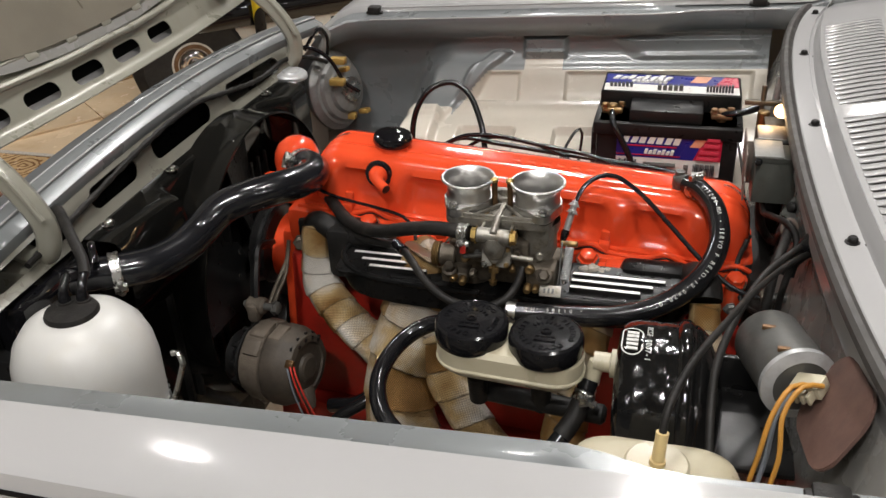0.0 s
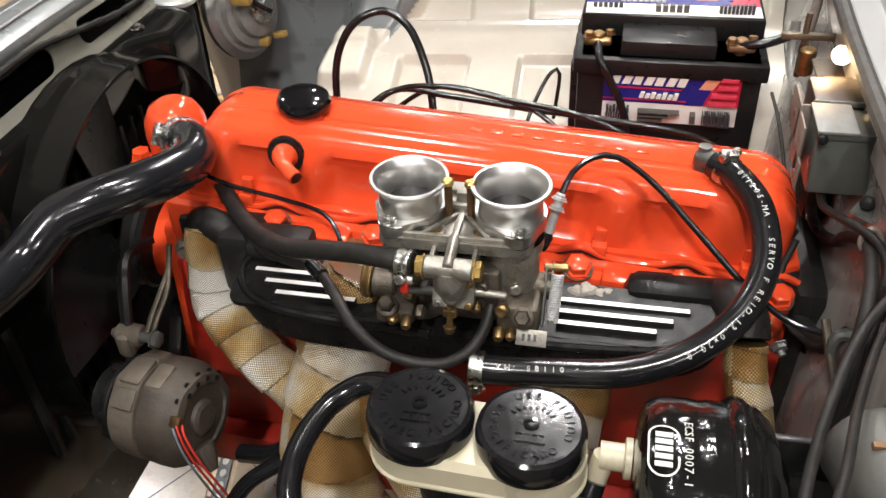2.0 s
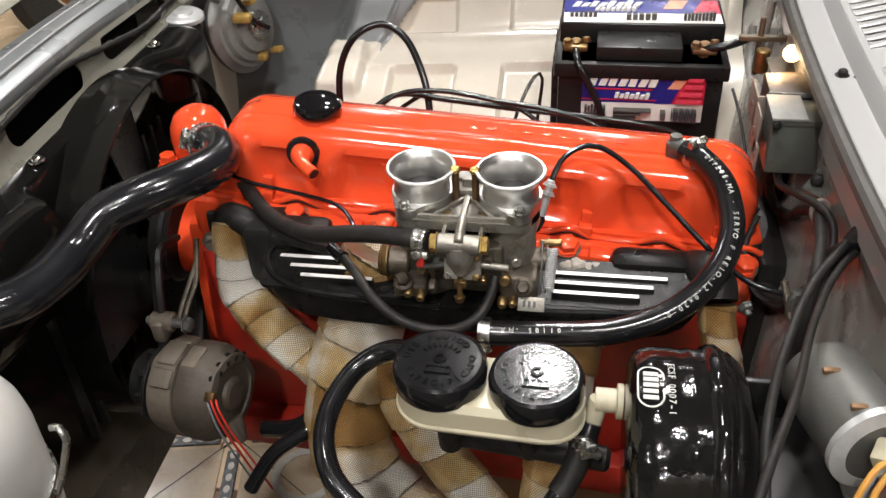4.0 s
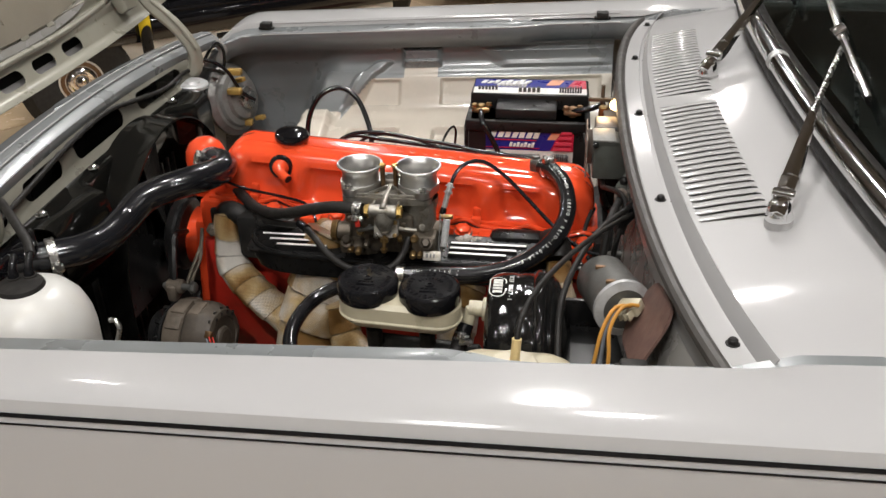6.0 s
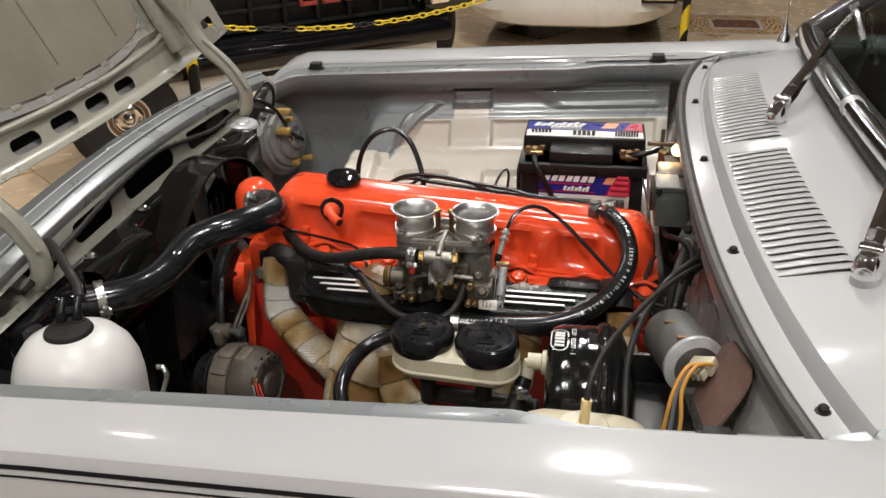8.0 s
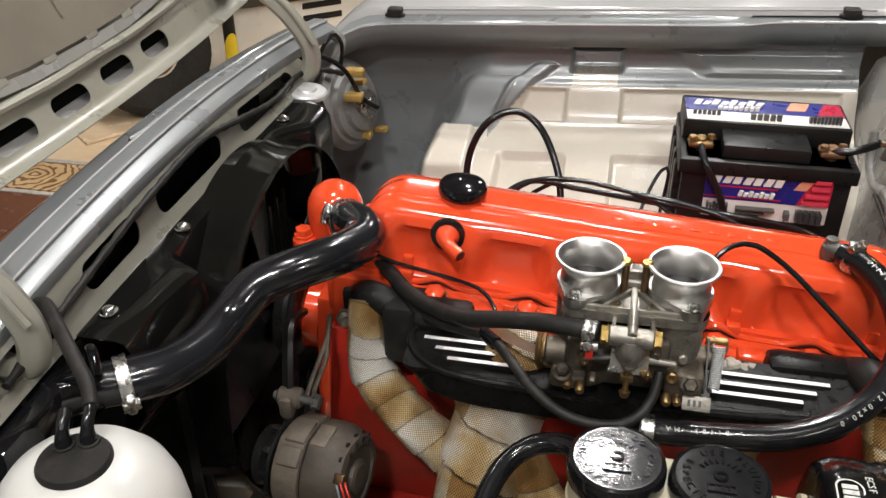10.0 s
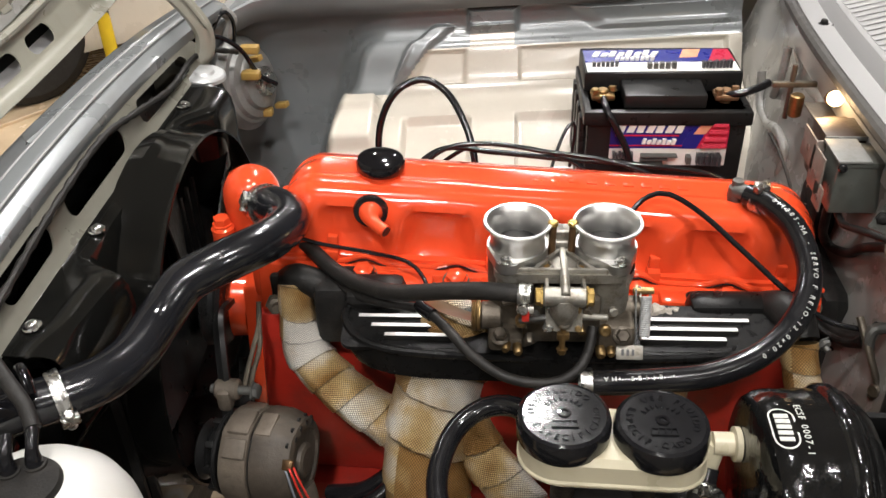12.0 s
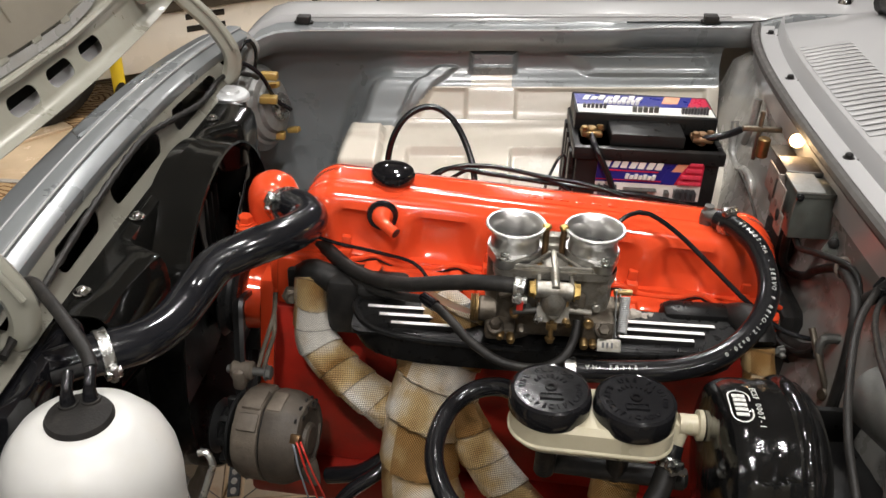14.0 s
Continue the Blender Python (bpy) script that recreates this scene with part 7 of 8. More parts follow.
flat_label(lab2, TM @ Matrix.Translation((0, 0, 0.0004)), 0.224, 0.083, [(0, 1, 0.42, 1, 0, label_blue), (0.80, 1.0, 0.42, 1, 0.0, label_red), (0.70, 0.82, 0.42, 1, 0.08, label_blue), (0.64, 0.76, 0.60, 0.98, 0.05, label_peach)]
           + script(0.05, 0.5, 0.66, 0.90, 8, label_white, 0.03) + script(0.2, 0.47, 0.47, 0.58, 8, label_white) + script(0.04, 0.22, 0.22, 0.29, 6, label_ink, 0) + script(0.40, 0.60, 0.10, 0.2, 5, zinc, 0) + script(0.76, 0.96, 0.1, 0.2, 9, label_ink, 0))
for x, mt in ((0.728, brass_dark), (0.905, ground_steel)):
    bb = bmesh.new()
    rod(bb, (x, Y0 + 0.036, Z1 - 0.014), (x, Y0 + 0.036, Z1 + 0.008), 0.0085, 14, 0.002)
    box(bb, (x - 0.017, Y0 + 0.022, Z1 - 0.006), (x + 0.017, Y0 + 0.05, Z1 + 0.003), 0.003)
    hexbolt(bb, (x - 0.012, Y0 + 0.03, Z1 + 0.003), (0, 0, 1), 0.006, 0.008)
    hexbolt(bb, (x + 0.014, Y0 + 0.04, Z1 + 0.003), (0, 0.2, 1), 0.006, 0.007)
    part("terminal", bb, mt, bat, "tarnished brass wing terminal" if mt is brass_dark else "corroded terminal clamp")
hose("negative_lead", [(0.728, Y0 + 0.026, Z1 - 0.002), (0.733, Y0 - 0.003, Z1 - 0.012), (0.745, Y0 - 0.008, 0.81), (0.765, Y0 - 0.010, 0.77), (0.778, Y0 - 0.012, 0.72), (0.785, Y0 - 0.02, 0.66)], 0.0052, "black battery lead hanging down the front", "cable")
hose("positive_lead", [(0.905, Y0 + 0.03, Z1 + 0.0), (0.925, Y0 + 0.025, Z1 + 0.006), (0.945, Y0 + 0.03, Z1 + 0.01), (0.965, Y0 + 0.04, Z1 + 0.015)], 0.0058, "short black battery lead to the firewall", "cable")
bb = bmesh.new()
box(bb, (0.685, 0.965, 0.64), (0.955, 1.175, 0.662), 0.006)
box(bb, (0.685, 0.965, 0.655), (0.955, 0.972, 0.69), 0.003)
tray = solo("battery_tray", bb, black_satin, "black steel battery tray under the battery", "battery tray")
b = bmesh.new()
box(b, (0.69, 0.975, 0.50), (0.95, 1.17, 0.64), 0.01)
solo("battery_stand", b, black_satin, "dark bracket carrying the battery tray", "bracket")

# ---- far side cables and horn ----
hose("arched_cable", [(0.414, 0.885, 0.70), (0.412, 0.885, 0.80), (0.418, 0.89, 0.86), (0.44, 0.90, 0.90), (0.475, 0.912, 0.912), (0.508, 0.90, 0.898), (0.533, 0.87, 0.865), (0.545, 0.845, 0.83), (0.55, 0.825, 0.77)], 0.0048, "thin black cable arched above the inner wing", "cable")
hose("long_cable", [(0.45, 0.80, 0.80), (0.50, 0.82, 0.852), (0.56, 0.825, 0.862), (0.64, 0.82, 0.853), (0.72, 0.81, 0.845), (0.78, 0.80, 0.825), (0.83, 0.79, 0.79)], 0.0032, "black cable lying behind the rocker cover", "cable")
hose("long_cable", [(0.44, 0.82, 0.80), (0.50, 0.84, 0.845), (0.57, 0.84, 0.842), (0.66, 0.835, 0.835), (0.75, 0.83, 0.83), (0.85, 0.83, 0.815), (0.91, 0.82, 0.78)], 0.0038, "black cable lying behind the rocker cover", "cable", mat=rubber)
hose("long_cable", [(0.47, 0.86, 0.79), (0.54, 0.86, 0.84), (0.60, 0.85, 0.845), (0.66, 0.83, 0.84), (0.70, 0.815, 0.82)], 0.003, "black cable lying behind the rocker cover", "cable")
hose("thin_wire", [(0.645, 0.90, 0.76), (0.66, 0.93, 0.80), (0.675, 0.95, 0.825), (0.685, 0.955, 0.82), (0.68, 0.95, 0.76)], 0.0025, "thin black wire beside the battery", "wire")
horn = thing("horn", (0.12, 1.24, 0.70), "grey disc horn with yellow connectors", "horn")
HC, HA = V(0.115, 1.262, 0.752), V(0.93, -0.28, 0.22)
b = bmesh.new()
lathe(b, [(0, -0.02), (0.05, -0.02), (0.072, -0.01), (0.08, 0.0), (0.083, 0.006), (0.083, 0.012), (0.076, 0.018), (0.072, 0.024), (0.066, 0.026), (0.062, 0.034), (0.05, 0.038), (0.046, 0.046), (0.03, 0.05), (0.0, 0.052)], HC, HA, 48)
part("body", b, horn_grey, horn, "grey zinc horn body")
b = bmesh.new()
lathe(b, [(0.026, 0.05), (0.026, 0.058), (0.02, 0.062), (0.012, 0.062), (0.012, 0.07), (0, 0.07)], HC, HA, 24)
part("centre_boss", b, steel, horn)
hm = basis(HA, HC)
for p in ((0.02, -0.055), (-0.01, 0.045), (-0.035, 0.03)):
    b = bmesh.new()
    box(b, (-0.007, -0.005, 0), (0.007, 0.005, 0.024), 0.002, hm @ Matrix.Translation((p[0], p[1], 0.045)))
    part("connector", b, yellow_plastic, horn, "yellow plastic connector")
for z, y in ((0.835, 1.215), (0.795, 1.20), (0.705, 1.245)):
    b = bmesh.new()
    box(b, (0.14, y - 0.009, z - 0.007), (0.172, y + 0.009, z + 0.007), 0.003)
    part("connector", b, yellow_plastic, horn)
hose("horn_wire", [(0.06, 1.14, 0.86), (0.085, 1.165, 0.872), (0.115, 1.185, 0.868), (0.145, 1.20, 0.84), (0.165, 1.215, 0.79), (0.19, 1.23, 0.765)], 0.004, "black wire over the horn", "wire")
hose("horn_wire", [(0.10, 1.18, 0.865), (0.12, 1.21, 0.90), (0.13, 1.23, 0.88), (0.125, 1.235, 0.84)], 0.0035, "black wire over the horn", "wire")
b = bmesh.new()
tube(b, [(0.06, 1.19, 0.895), (0.10, 1.225, 0.902), (0.125, 1.24, 0.88), (0.115, 1.235, 0.85)], 0.010, 10, 0.006)
solo("horn_bracket", b, silver_in, "bent grey steel bracket holding the horn", "bracket")

# ---- firewall fittings ----
relay = thing("relay_box", (0.962, 0.68, 0.868), "grey-green steel relay box on the firewall", "relay box")
b = bmesh.new()
box(b, (0.935, 0.656, 0.866), (0.990, 0.704, 0.929), 0.003)
box(b, (0.9345, 0.6545, 0.923), (0.992, 0.656, 0.9295), 0.0006)
part("box", b, relay_paint, relay, "grey-green steel box")
b = bmesh.new()
box(b, (0.933, 0.653, 0.929), (0.968, 0.706, 0.9325), 0.0012)
part("lid", b, lid_grey, relay, "pale grey lid flange")
b = bmesh.new()
lathe(b, [(0, 0), (0.0045, 0), (0.005, 0.003), (0.0035, 0.006), (0, 0.0065)], (0.9385, 0.654, 0.9245), (-0.25, -1, 0.1), 14)
part("plug", b, rubber, relay, "black rubber plug")
b = bmesh.new()
box(b, (0.938, 0.711, 0.868), (0.986, 0.760, 0.9315), 0.002)
part("cover", b, rust_brown, relay, "dark brown inner cover")
b = bmesh.new()
box(b, (0.936, 0.7095, 0.927), (0.988, 0.711, 0.9325), 0.0005)
box(b, (0.950, 0.708, 0.900), (0.955, 0.711, 0.9325), 0.0006)
part("cover_edge", b, lid_grey, relay, "bright folded edge")
b = bmesh.new()
for y0, y1, z0, z1 in ((0.700, 0.745, 0.895, 0.931), (0.668, 0.708, 0.878, 0.926), (0.656, 0.682, 0.868, 0.896)):
    box(b, (0.9245, y0, z0), (0.9265, y1, z1), 0.0006)
box(b, (0.9265, 0.7055, 0.870), (0.938, 0.708, 0.929), 0.0006)
part("side_bracket", b, dusty_steel, relay, "pinkish grey steel side bracket with rust marks")
for y, z, r in ((0.722, 0.913, 0.004), (0.690, 0.897, 0.005), (0.668, 0.880, 0.0035)):
    b = bmesh.new()
    rod(b, (0.9246, y, z), (0.9236, y, z), r, 14)
    part("rust_spot", b, rust_plate, relay, "red-brown rust spot")
b = bmesh.new()
plate(b, [(-0.012, -0.014), (0.012, -0.02), (0.016, 0.026), (0.006, 0.028)], -0.0012, 0.0012, basis((-0.35, -0.8, 0.4), (0.984, 0.633, 0.878)), 0.0)
part("mounting_foot", b, relay_paint, relay)
b = bmesh.new()
hexbolt(b, (0.983, 0.630, 0.877), (-0.35, -0.8, 0.4), 0.006, 0.005)
part("bolt", b, black_cast, relay, "dark mounting bolt")
lampu = thing("bay_lamp", (0.968, 0.80, 0.92), "small lit engine-bay lamp with bare bulb", "lamp")
b = bmesh.new()
lathe(b, [(0, -0.009), (0.006, -0.007), (0.0095, 0.0), (0.0095, 0.006), (0.006, 0.012), (0.004, 0.016), (0, 0.016)], (0.973, 0.800, 0.936), (-0.3, -0.6, 0.3), 16)
part("bulb", b, filament, lampu, "glowing warm bulb")
b = bmesh.new()
rod(b, (0.975, 0.810, 0.931), (0.979, 0.830, 0.922), 0.008, 14)
part("socket", b, copper, lampu, "copper bulb socket")
b = bmesh.new()
box(b, (0.93, 0.90, 0.905), (0.99, 0.908, 0.912), 0.001)
rod(b, (0.955, 0.905, 0.86), (0.955, 0.905, 0.935), 0.0035, 10)
part("switch_stem", b, dark_alloy, lampu, "dull metal T-shaped stem")
b = bmesh.new()
box(b, (0.955, 0.772, 0.890), (0.990, 0.784, 0.922), 0.003)
box(b, (0.955, 0.784, 0.905), (0.990, 0.850, 0.909), 0.002)
part("bracket", b, dark_alloy, lampu)
b = bmesh.new()
rod(b, (0.957, 0.88, 0.875), (0.957, 0.88, 0.905), 0.009, 14, 0.002)
part("copper_coil", b, brass_dark, lampu)
bl = bpy.data.lights.new("bay_lamp_light", "POINT")
bl.energy, bl.color, bl.shadow_soft_size = 0.2, (1.0, 0.66, 0.34), 0.012
bo = new("bay_lamp_light", bl)
bo.matrix_basis = Matrix.Translation((0.950, 0.782, 0.943))
hose("firewall_loom", [(0.950, 0.69, 0.864), (0.954, 0.70, 0.83), (0.962, 0.713, 0.80), (0.972, 0.705, 0.788), (0.977, 0.67, 0.805), (0.976, 0.64, 0.832), (0.977, 0.60, 0.86), (0.975, 0.573, 0.874), (0.966, 0.52, 0.885), (0.958, 0.485, 0.886), (0.952, 0.462, 0.866), (0.948, 0.447, 0.82), (0.945, 0.44, 0.74), (0.945, 0.43, 0.62)], 0.0055, "grey-black loom hanging at the firewall", "wiring", mat=rubber_dull)
hose("firewall_loom", [(0.951, 0.674, 0.866), (0.953, 0.655, 0.855), (0.959, 0.616, 0.87), (0.973, 0.568, 0.886), (0.981, 0.547, 0.883), (0.981, 0.53, 0.872), (0.976, 0.510, 0.862), (0.968, 0.485, 0.845), (0.962, 0.468, 0.80), (0.958, 0.455, 0.72), (0.958, 0.45, 0.62)], 0.004, "black wiring loom across the firewall", "wiring", mat=rubber_dull)
hose("loom_sleeve", [(0.999, 0.498, 0.902), (0.988, 0.503, 0.888), (0.977, 0.511, 0.868), (0.973, 0.506, 0.852)], 0.008, "black rubber sleeve of a loom at the firewall", "wiring", mat=rubber_dull)
b = bmesh.new()
tube(b, [(0.9765 + 0.0075 * math.cos(a), 0.575 + 0.004 * math.sin(a), 0.876 + 0.0095 * math.sin(a)) for a in [2 * math.pi * i / 14 for i in range(15)]], 0.0028, 8, 0.003)
solo("loom_clip", b, dusty_steel, "pale metal clip holding the wiring loom", "clip")
hose("heater_pipe", [(0.94, 0.66, 0.77), (0.95, 0.64, 0.74), (0.962, 0.60, 0.74), (0.975, 0.57, 0.76)], 0.010, "black heater pipe at the firewall", "pipe", mat=rubber_dull)
b = bmesh.new()
lathe(b, [(0.0, 0), (0.014, 0), (0.016, 0.004), (0.012, 0.012), (0.008, 0.02), (0, 0.02)], (0.999, 0.498, 0.903), (-1, 0, -0.6), 18)
solo("grommet", b, rubber, "black rubber grommet in the firewall", "grommet")
b = bmesh.new()
rod(b, (0.992, 0.543, 0.797), (0.970, 0.547, 0.796), 0.006, 12, 0.001)
tube(b, [(0.974, 0.546, 0.796), (0.966, 0.546, 0.794), (0.963, 0.544, 0.784), (0.964, 0.542, 0.772)], 0.006, 10, 0.004)
solo("pipe_stub", b, zinc, "small grey bent pipe stub on the firewall", "pipe fitting")
b = bmesh.new()
rod(b, (0.985, 0.52, 0.735), (0.965, 0.51, 0.741), 0.008, 12, 0.002)
rod(b, (0.972, 0.512, 0.742), (0.955, 0.56, 0.80), 0.004, 10)
solo("clutch_rod", b, dark_alloy, "dull steel rod with cream end at the firewall", "rod")
b = bmesh.new()
box(b, (0.94, 0.62, 0.55), (0.98, 0.85, 0.775), 0.02)
hcase = thing("heater_case", (0.955, 0.72, 0.55), "dark heater casing behind the engine", "heater case")
part("case", b, black_cast, hcase)
b = bmesh.new()
box(b, (0.955, 0.735, 0.777), (0.985, 0.80, 0.835), 0.01)
part("duct", b, black_cast, hcase)
b = bmesh.new()
box(b, (0.15, 0.20, 0.20), (0.95, 0.32, 0.30), 0.02)
box(b, (0.15, 1.08, 0.20), (0.95, 1.20, 0.30), 0.02)
solo("chassis_rail", b, black_satin, "dark chassis rails below the engine bay", "chassis rail")
for pts, r in (([(0.94, 0.66, 0.81), (0.93, 0.645, 0.78), (0.935, 0.62, 0.75), (0.95, 0.60, 0.74), (0.965, 0.575, 0.755), (0.975, 0.56, 0.79)], 0.0035),
               ([(0.945, 0.69, 0.80), (0.93, 0.68, 0.76), (0.94, 0.66, 0.72), (0.955, 0.64, 0.70), (0.965, 0.61, 0.71)], 0.003),
               ([(0.935, 0.72, 0.84), (0.925, 0.715, 0.80), (0.93, 0.70, 0.76), (0.945, 0.69, 0.73)], 0.0022),
               ([(0.925, 0.86, 0.86), (0.93, 0.82, 0.85), (0.935, 0.78, 0.83), (0.94, 0.74, 0.80), (0.945, 0.71, 0.77)], 0.002)):
    hose("relay_wire", pts, r, "dark wire hanging below the relay box", "wire", mat=rubber_dull, seg=8)


# ---- the hall behind the car ----
yellow = surface("yellow_tape", (0.75, 0.55, 0.02), 0.4, 0, 0.06, 20, 0.03)
white_paint = surface("white_paint", (0.72, 0.69, 0.62), 0.3, 0, 0.04, 3, 0.02, coat=0.5)
dark_red = surface("letter_red", (0.35, 0.05, 0.045), 0.4, 0, 0.1, 20, 0.03)
tyre = surface("tyre", (0.018, 0.017, 0.016), 0.75, 0, 0.2, 20, 0.4)


def barrier_post(x, y, h=0.95):
    t = thing("barrier_post", (x, y, 0), "black and yellow striped barrier post", "barrier post", "barrier posts of the display")
    b = bmesh.new()
    lathe(b, [(0, 0), (0.13, 0), (0.13, 0.02), (0.05, 0.035), (0.026, 0.05), (0.026, 0.06)], (x, y, 0), (0, 0, 1), 24)
    part("foot", b, black_satin, t)
    b = bmesh.new()
    lathe(b, [(0.024, 0.05), (0.024, h), (0.0, h + 0.01)], (x, y, 0), (0, 0, 1), 20)
    part("post", b, black_satin, t)
    for k in range(int(h / 0.30)):
        b = bmesh.new()
        rows = [[V(x + 0.0248 * math.cos(a), y + 0.0248 * math.sin(a), 0.13 + 0.30 * k + 0.05 * math.cos(a + 0.8) + dz) for a in [2 * math.pi * i / 20 for i in range(21)]] for dz in (0, 0.15)]
        sheet(b, rows)
        part("stripe", b, yellow, t, "yellow tape stripe")


def chain(a, c, sag, yellow_runs, n=44):
    a, c = Vector(a), Vector(c)
    t = thing("barrier_chain", a, "yellow and black plastic barrier chain", "chain")
    for i in range(n):
        f = (i + 0.5) / n
        p = a.lerp(c, f) - V(0, 0, sag * 4 * f * (1 - f))
        d = ((c - a) / n - V(0, 0, sag * 4 * (1 - 2 * f) / n))
        q = d.to_track_quat("X", "Z").to_matrix().to_4x4() @ Matrix.Rotation(radians(45 if i % 2 else -45), 4, "X")
        b = bmesh.new()
        L = d.length * 0.68
        ring = [Matrix.Translation(p) @ q @ V(L * math.cos(2 * math.pi * k / 14) * (1.0), 0.011 * math.sin(2 * math.pi * k / 14), 0) for k in range(14)]
        ring.append(ring[0])
        tube(b, ring, 0.0034, 6, 0.01, cap=False, smooth=False)
        part("link", b, yellow if any(u <= f < w for u, w in yellow_runs) else rubber_dull, t)


barrier_post(1.33, 5.0)
barrier_post(-0.86, 2.86, 0.9)

# Dark pickup truck parked at an angle: grille, bumper and wheel.
TR = Matrix.Translation((-0.42, 3.45, 0)) @ Matrix.Rotation(radians(40), 4, "Z")
truck = thing("pickup_truck", TR.translation, "dark pickup truck with black grille and bumper", "truck")


def tbox(b, lo, hi, bevel=0.01):
    box(b, lo, hi, bevel, TR)


b = bmesh.new()
tbox(b, (-0.95, 0.18, 0.45), (0.92, 2.2, 1.0), 0.05)
part("body", b, black_gloss, truck, "dark painted body")
b = bmesh.new()
tbox(b, (-0.98, -0.08, 0.375), (0.62, 0.12, 0.47), 0.02)
tbox(b, (-0.98, -0.03, 0.45), (0.62, 0.18, 0.50), 0.01)
part("bumper", b, black_gloss, truck, "glossy black front bumper")
b = bmesh.new()
tbox(b, (-0.55, 0.12, 0.50), (0.50, 0.17, 0.78), 0.01)
grille = part("grille", b, black_satin, truck, "black slotted grille")
for k in range(7):
    b = bmesh.new()
    x = -0.53 + 0.165 * k
    tbox(b, (x, 0.085, 0.51), (x + 0.022, 0.125, 0.77), 0.004)
    part("grille_bar", b, black_cast, grille)
for z in (0.51, 0.60, 0.70):
    b = bmesh.new()
    tbox(b, (-0.55, 0.09, z), (0.50, 0.122, z + 0.016), 0.004)
    part("grille_bar", b, black_cast, grille)
b = bmesh.new()
for k in range(3):
    b = bmesh.new()
    x = -0.12 + 0.115 * k
    tbox(b, (x, 0.07, 0.60), (x + 0.09, 0.088, 0.618), 0.002)
    tbox(b, (x, 0.07, 0.655), (x + 0.09, 0.088, 0.673), 0.002)
    tbox(b, (x, 0.07, 0.60), (x + 0.018, 0.088, 0.67), 0.002)
    part("badge", b, dark_red, grille, "dull red badge")
for x in (-0.72, 0.56):
    b = bmesh.new()
    tbox(b, (x, 0.10, 0.52), (x + 0.15, 0.16, 0.76), 0.012)
    part("headlight", b, chrome, truck, "chromed square headlight")


def wheel(m, r, w, parent=None, label=""):
    b = bmesh.new()
    lathe(b, [(r * 0.62, -w / 2), (r * 0.9, -w / 2), (r, -w / 3), (r, w / 3), (r * 0.9, w / 2), (r * 0.62, w / 2), (r * 0.62, -w / 2)], m.translation, m.to_3x3() @ V(0, 0, 1), 40)
    ty = part("wheel", b, tyre, parent, label or "dark tyre on a bright rim")
    b = bmesh.new()
    lathe(b, [(0, w * 0.2), (r * 0.14, w * 0.25), (r * 0.2, w * 0.1), (r * 0.45, w * 0.12), (r * 0.56, w * 0.45), (r * 0.62, w * 0.5), (r * 0.63, w * 0.3)], m.translation, m.to_3x3() @ V(0, 0, 1), 32)
    part("rim", b, chrome, ty)
    return ty


wheel(TR @ Matrix.Translation((-0.86, 0.75, 0.33)) @ Matrix.Rotation(radians(-90), 4, "Y"), 0.33, 0.22, truck)
wheel(TR @ Matrix.Translation((0.84, 0.75, 0.33)) @ Matrix.Rotation(radians(90), 4, "Y"), 0.33, 0.22, truck)
b = bmesh.new()
tbox(b, (-1.10, -0.055, 0.15), (0.54, -0.02, 0.375), 0.008)
valance = part("valance", b, white_paint, truck, "white painted valance under the bumper")
for x, z in ((-0.38, 0.335), (-0.38, 0.285), (0.2, 0.335)):
    b = bmesh.new()
    tbox(b, (x, -0.058, z), (x + 0.17, -0.05, z + 0.026), 0.004)
    part("valance_slot", b, black_satin, valance)
chain(TR @ V(-0.9, -0.25, 0.70), TR @ V(0.75, -0.25, 0.60), 0.09, ((0.0, 0.28), (0.38, 0.55), (0.62, 0.98)))

# White car further back: rounded tail with a dark plate.
wcar = thing("white_car", (0.55, 5.6, 0), "white car with rounded tail and dark plate", "car")
b = bmesh.new()
rows = []
for i in range(25):
    f = i / 24
    x = -0.02 + 1.28 * f
    nose = 0.16 * (2 * f - 1) ** 4
    rows.append([V(x, 5.2 + nose, 0.20 + 0.03 * (2 * f - 1) ** 2), V(x, 5.06 + nose, 0.16 + 0.08 * (2 * f - 1) ** 4), V(x, 4.97 + nose, 0.19 + 0.07 * (2 * f - 1) ** 4), V(x, 4.93 + nose, 0.28), V(x, 4.95 + nose, 0.40), V(x, 5.02 + nose, 0.50), V(x, 5.08 + nose, 0.8), V(x, 5.6, 0.95), V(x, 7.0, 0.95)])
sheet(b, rows)
part("body", b, white_paint, wcar, "glossy white rounded bodywork")
b = bmesh.new()
box(b, (0.02, 5.2, 0.25), (1.24, 7.0, 0.32), 0.02)
part("underside", b, black_satin, wcar)
b = bmesh.new()
box(b, (1.06, 4.955, 0.335), (1.27, 4.975, 0.43), 0.004)
pl = part("plate", b, black_satin, wcar, "dark plate with plain bar")
b = bmesh.new()
box(b, (1.08, 4.952, 0.355), (1.25, 4.956, 0.37), 0)
box(b, (1.08, 4.952, 0.385), (1.25, 4.956, 0.39), 0)
part("plate_bar", b, tan_plastic, pl)
wheel(Matrix.Translation((0.12, 6.6, 0.3)) @ Matrix.Rotation(radians(-90), 4, "Y"), 0.30, 0.2, wcar)
wheel(Matrix.Translation((1.13, 6.6, 0.3)) @ Matrix.Rotation(radians(90), 4, "Y"), 0.30, 0.2, wcar)

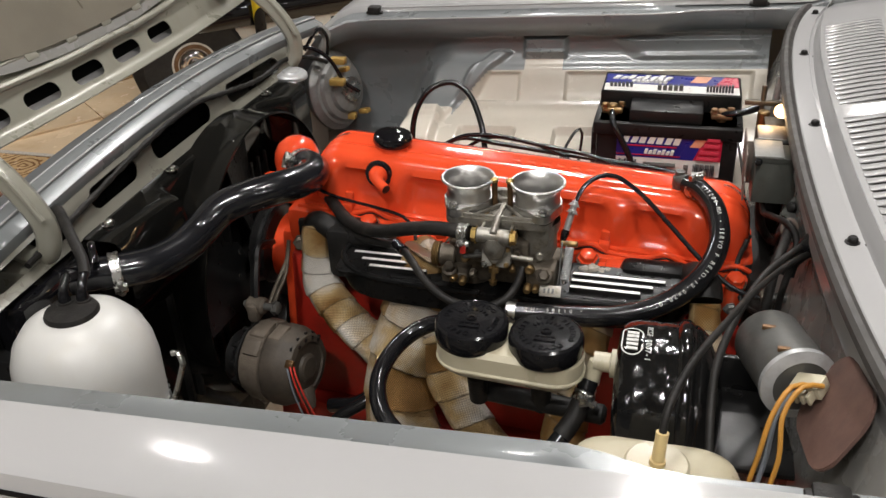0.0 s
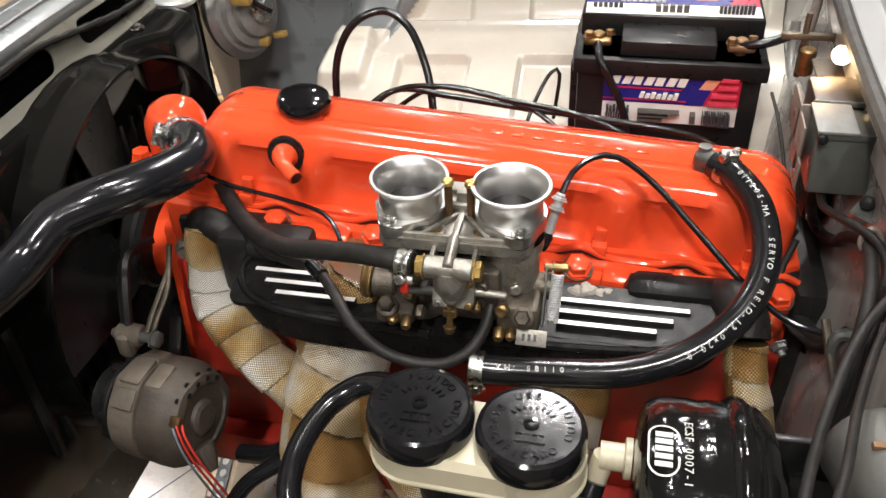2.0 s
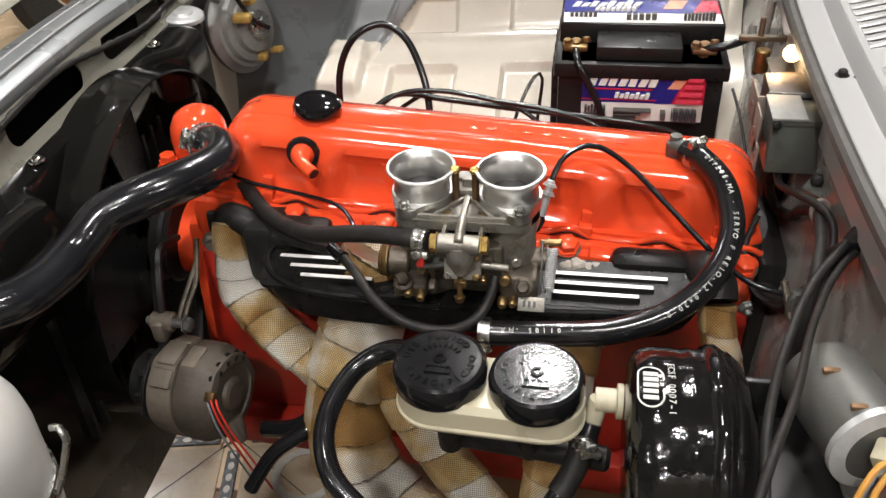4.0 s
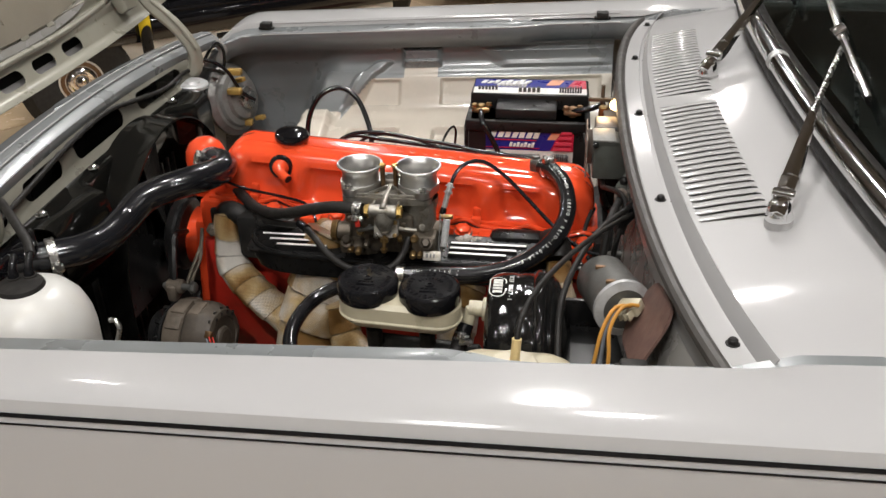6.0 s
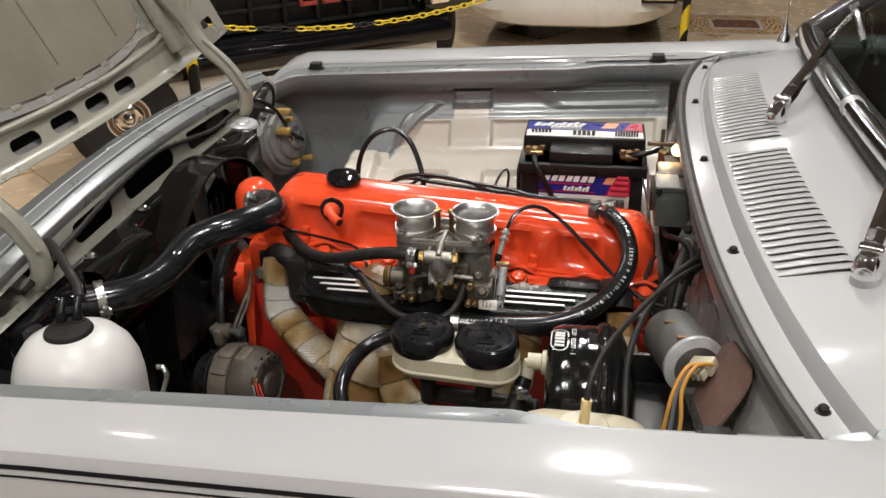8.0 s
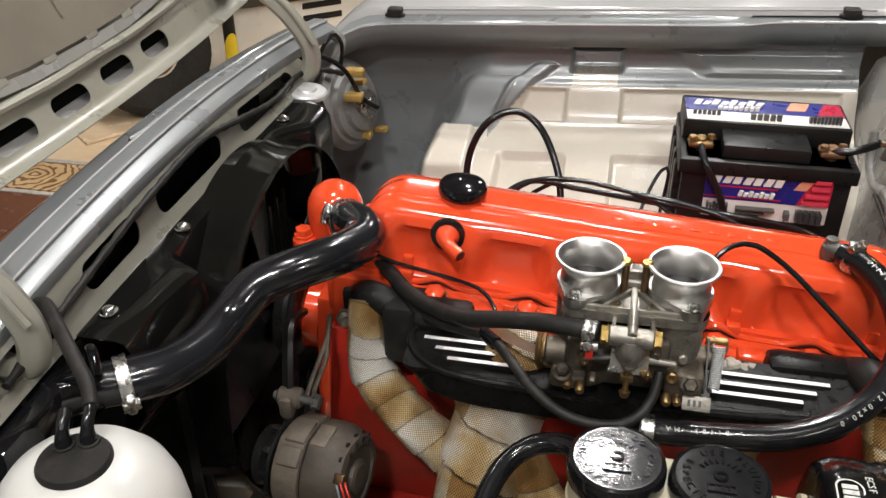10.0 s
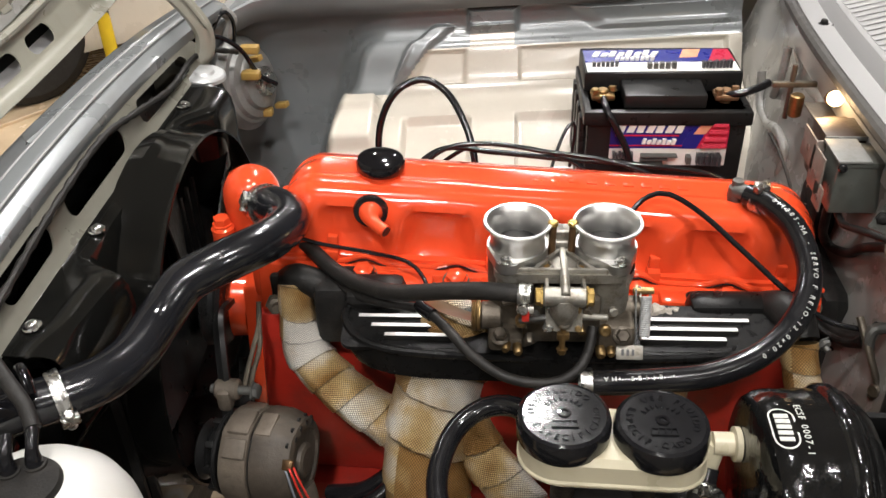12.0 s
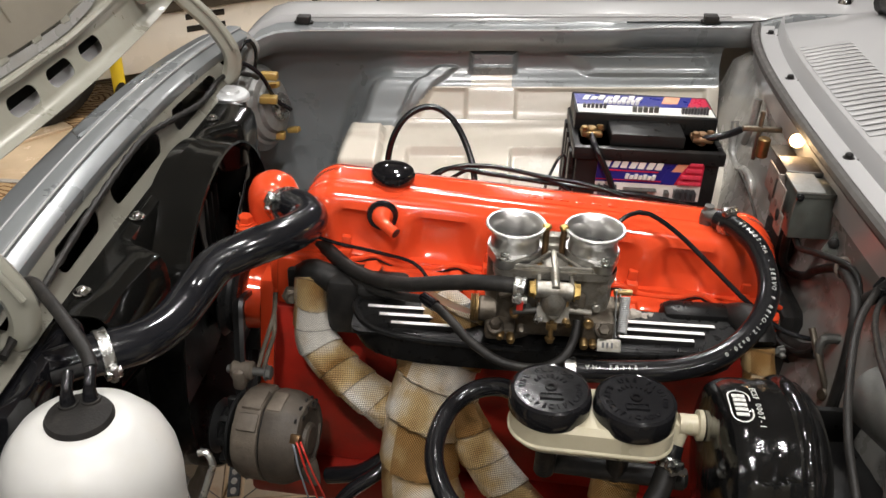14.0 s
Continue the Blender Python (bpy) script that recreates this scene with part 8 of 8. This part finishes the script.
# A wheel of another display car at the front left.
wheel_car = thing("display_wheel", (-1.14, 2.78, 0), "dark tyre with bright hub of a parked car", "wheel")
WM = Matrix.Translation((-1.20, 2.84, 0.25)) @ Matrix.Rotation(radians(40), 4, "Z") @ Matrix.Rotation(radians(90), 4, "X")
b = bmesh.new()
lathe(b, [(0.085, -0.1), (0.21, -0.1), (0.25, -0.07), (0.25, 0.07), (0.21, 0.1), (0.12, 0.1), (0.085, 0.085), (0.085, -0.1)], WM.translation, WM.to_3x3() @ V(0, 0, 1), 40)
part("tyre", b, tyre, wheel_car, "black tyre")
b = bmesh.new()
lathe(b, [(0.064, 0.07), (0.07, 0.095), (0.086, 0.092), (0.088, 0.07)], WM.translation, WM.to_3x3() @ V(0, 0, 1), 32)
part("rim_ring", b, ground_steel, wheel_car, "thin brownish rim ring")
b = bmesh.new()
lathe(b, [(0, 0.122), (0.012, 0.121), (0.022, 0.112), (0.03, 0.098), (0.036, 0.098), (0.05, 0.108), (0.06, 0.102), (0.068, 0.085), (0.066, 0.05)], WM.translation, WM.to_3x3() @ V(0, 0, 1), 32)
part("hub", b, chrome, wheel_car, "bright hub")

# ---- floor tiles, laid diagonally, with a patterned border ----
S = 0.42


def tile_mesh(w, h, mt, name):
    b = bmesh.new()
    box(b, (-w / 2 + 0.002, -h / 2 + 0.002, -0.012), (w / 2 - 0.002, h / 2 - 0.002, 0.0), 0.0015, None, 1)
    me = bpy.data.meshes.new(name)
    b.to_mesh(me)
    b.free()
    me.materials.append(mt)
    return me


kinds = {"cream": tile_mesh(S, S, tile_cream, "tile"), "brown": tile_mesh(S, S, tile_brown, "tile"), "decor": tile_mesh(S, S, tile_decor, "tile"),
         "band": tile_mesh(0.30, 0.20, tile_decor, "border_tile"), "edge": tile_mesh(0.30, 0.028, tile_edge, "edging_tile")}


def lay(name, me, x, y, turn=0.0):
    ob = new(name, me)
    ob.parent = floor
    ob.matrix_basis = Matrix.Translation((x, y, 0)) @ Matrix.Rotation(radians(turn), 4, "Z")
    return ob


ct, st = math.cos(radians(-38)), math.sin(radians(-38))
for i in range(-20, 24):
    for j in range(-14, 24):
        x, y = -1.345 + S * (i * ct - j * st), 2.775 + S * (i * st + j * ct)
        if not (-3.2 < x < 3.6 and 2.55 < y < 8.2):
            continue
        k = "decor" if (i % 4 == 1 and j % 4 == 2) else "brown" if (i % 4 == 3 and j % 4 == 0 and x > 0.3) else "cream"
        if -2.4 < x < -0.9 and 3.1 < y < 3.55:
            k = "decor"
        lay("tile", kinds[k], x, y, -38)
for k in range(-10, 10):
    x = -0.15 + 0.30 * k
    lay("border_tile", kinds["band"], x, 2.21, 0)
    lay("edging_tile", kinds["edge"], x, 2.325, 0)
    lay("edging_tile", kinds["edge"], x, 2.095, 0)
for i in range(-7, 8):
    for j in range(0, 8):
        x, y = -0.15 + i * S, 2.08 - S / 2 - j * S
        if -2.6 < x < 2.6 and y > -0.9:
            lay("tile", kinds["brown" if j in (0, 3) else "cream"], x, y, 0)

slate = surface("slate_inlay", (0.085, 0.09, 0.1), 0.25, 0, 0.15, 20, 0.05, coat=0.3)
pale_inlay = surface("pale_inlay", (0.6, 0.58, 0.54), 0.25, 0, 0.1, 30, 0.03, coat=0.3)
marble = surface("marble_inlay", (0.62, 0.5, 0.36), 0.2, 0, 0.12, 9, 0.02, coat=0.4, dirt=(0.4, 0.2, 0.1), dirt_amount=0.5)
CM = Matrix.Translation((0.085, 0.945, 0)) @ Matrix.Rotation(radians(11), 4, "Z")


def inlay(name, w, h, mt, u, v, z, turn=0.0):
    ob = lay(name, tile_mesh(w, h, mt, name), 0, 0)
    ob.matrix_basis = CM @ Matrix.Translation((u, v, z)) @ Matrix.Rotation(radians(turn), 4, "Z")


b = bmesh.new()
lathe(b, [(0, 0), (0.0085, 0), (0.0075, 0.0015), (0, 0.0015)], (0, 0, 0), (0, 0, 1), 12)
oval = mesh_of(b, "oval_inlay", pale_inlay)
for su, sv in ((-1, -1), (-1, 1), (1, -1), (1, 1)):
    inlay("marble_tile", 0.40, 0.40, marble, su * 0.22, sv * 0.22, 0.003)
    inlay("inlay_line", 0.56, 0.005, slate, su * 0.20, sv * 0.20, 0.0045, 45 * su * sv)
for turn in (0, 90):
    for s in (-1, 1):
        c = V(s * 0.22, 0, 0) if turn == 0 else V(0, s * 0.22, 0)
        inlay("chain_strip", 0.38, 0.030, slate, c.x, c.y, 0.004, turn)
        for k in range(13):
            f = s * (0.045 + 0.028 * k)
            ob = lay("oval_inlay", oval, 0, 0)
            ob.matrix_basis = CM @ Matrix.Translation((f if turn == 0 else 0, f if turn else 0, 0.004)) @ Matrix.Rotation(radians(turn), 4, "Z") @ Matrix.Diagonal((1.15, 0.8, 1, 1))
b = bmesh.new()
lathe(b, [(0.05, 0.003), (0.05, 0.0055), (0.066, 0.0055), (0.066, 0.003)], CM @ V(0.15, -0.105, 0), (0, 0, 1), 40)
part("ring_inlay", b, pale_inlay, floor)
for x, y, w, h, mt, z in ((1.76, 5.96, 0.72, 0.62, tile_edge, 0.0015), (1.76, 5.96, 0.66, 0.56, tile_decor, 0.003), (1.76, 5.96, 0.36, 0.30, tile_edge, 0.0045), (1.76, 5.96, 0.31, 0.25, tile_brown, 0.006),
                          (0.9, 6.3, 0.72, 0.62, tile_edge, 0.0015), (0.9, 6.3, 0.66, 0.56, tile_decor, 0.003)):
    ob = lay("inlay_tile", tile_mesh(w, h, mt, "inlay_tile"), x, y, 0)
    ob.matrix_basis = Matrix.Translation((x, y, z))
for y in (0.02, 1.38):
    wheel(Matrix.Translation((0.42, y, 0.31)) @ Matrix.Rotation(radians(90 if y < 0.7 else -90), 4, "X"), 0.31, 0.18, car, "front wheel under the wing")
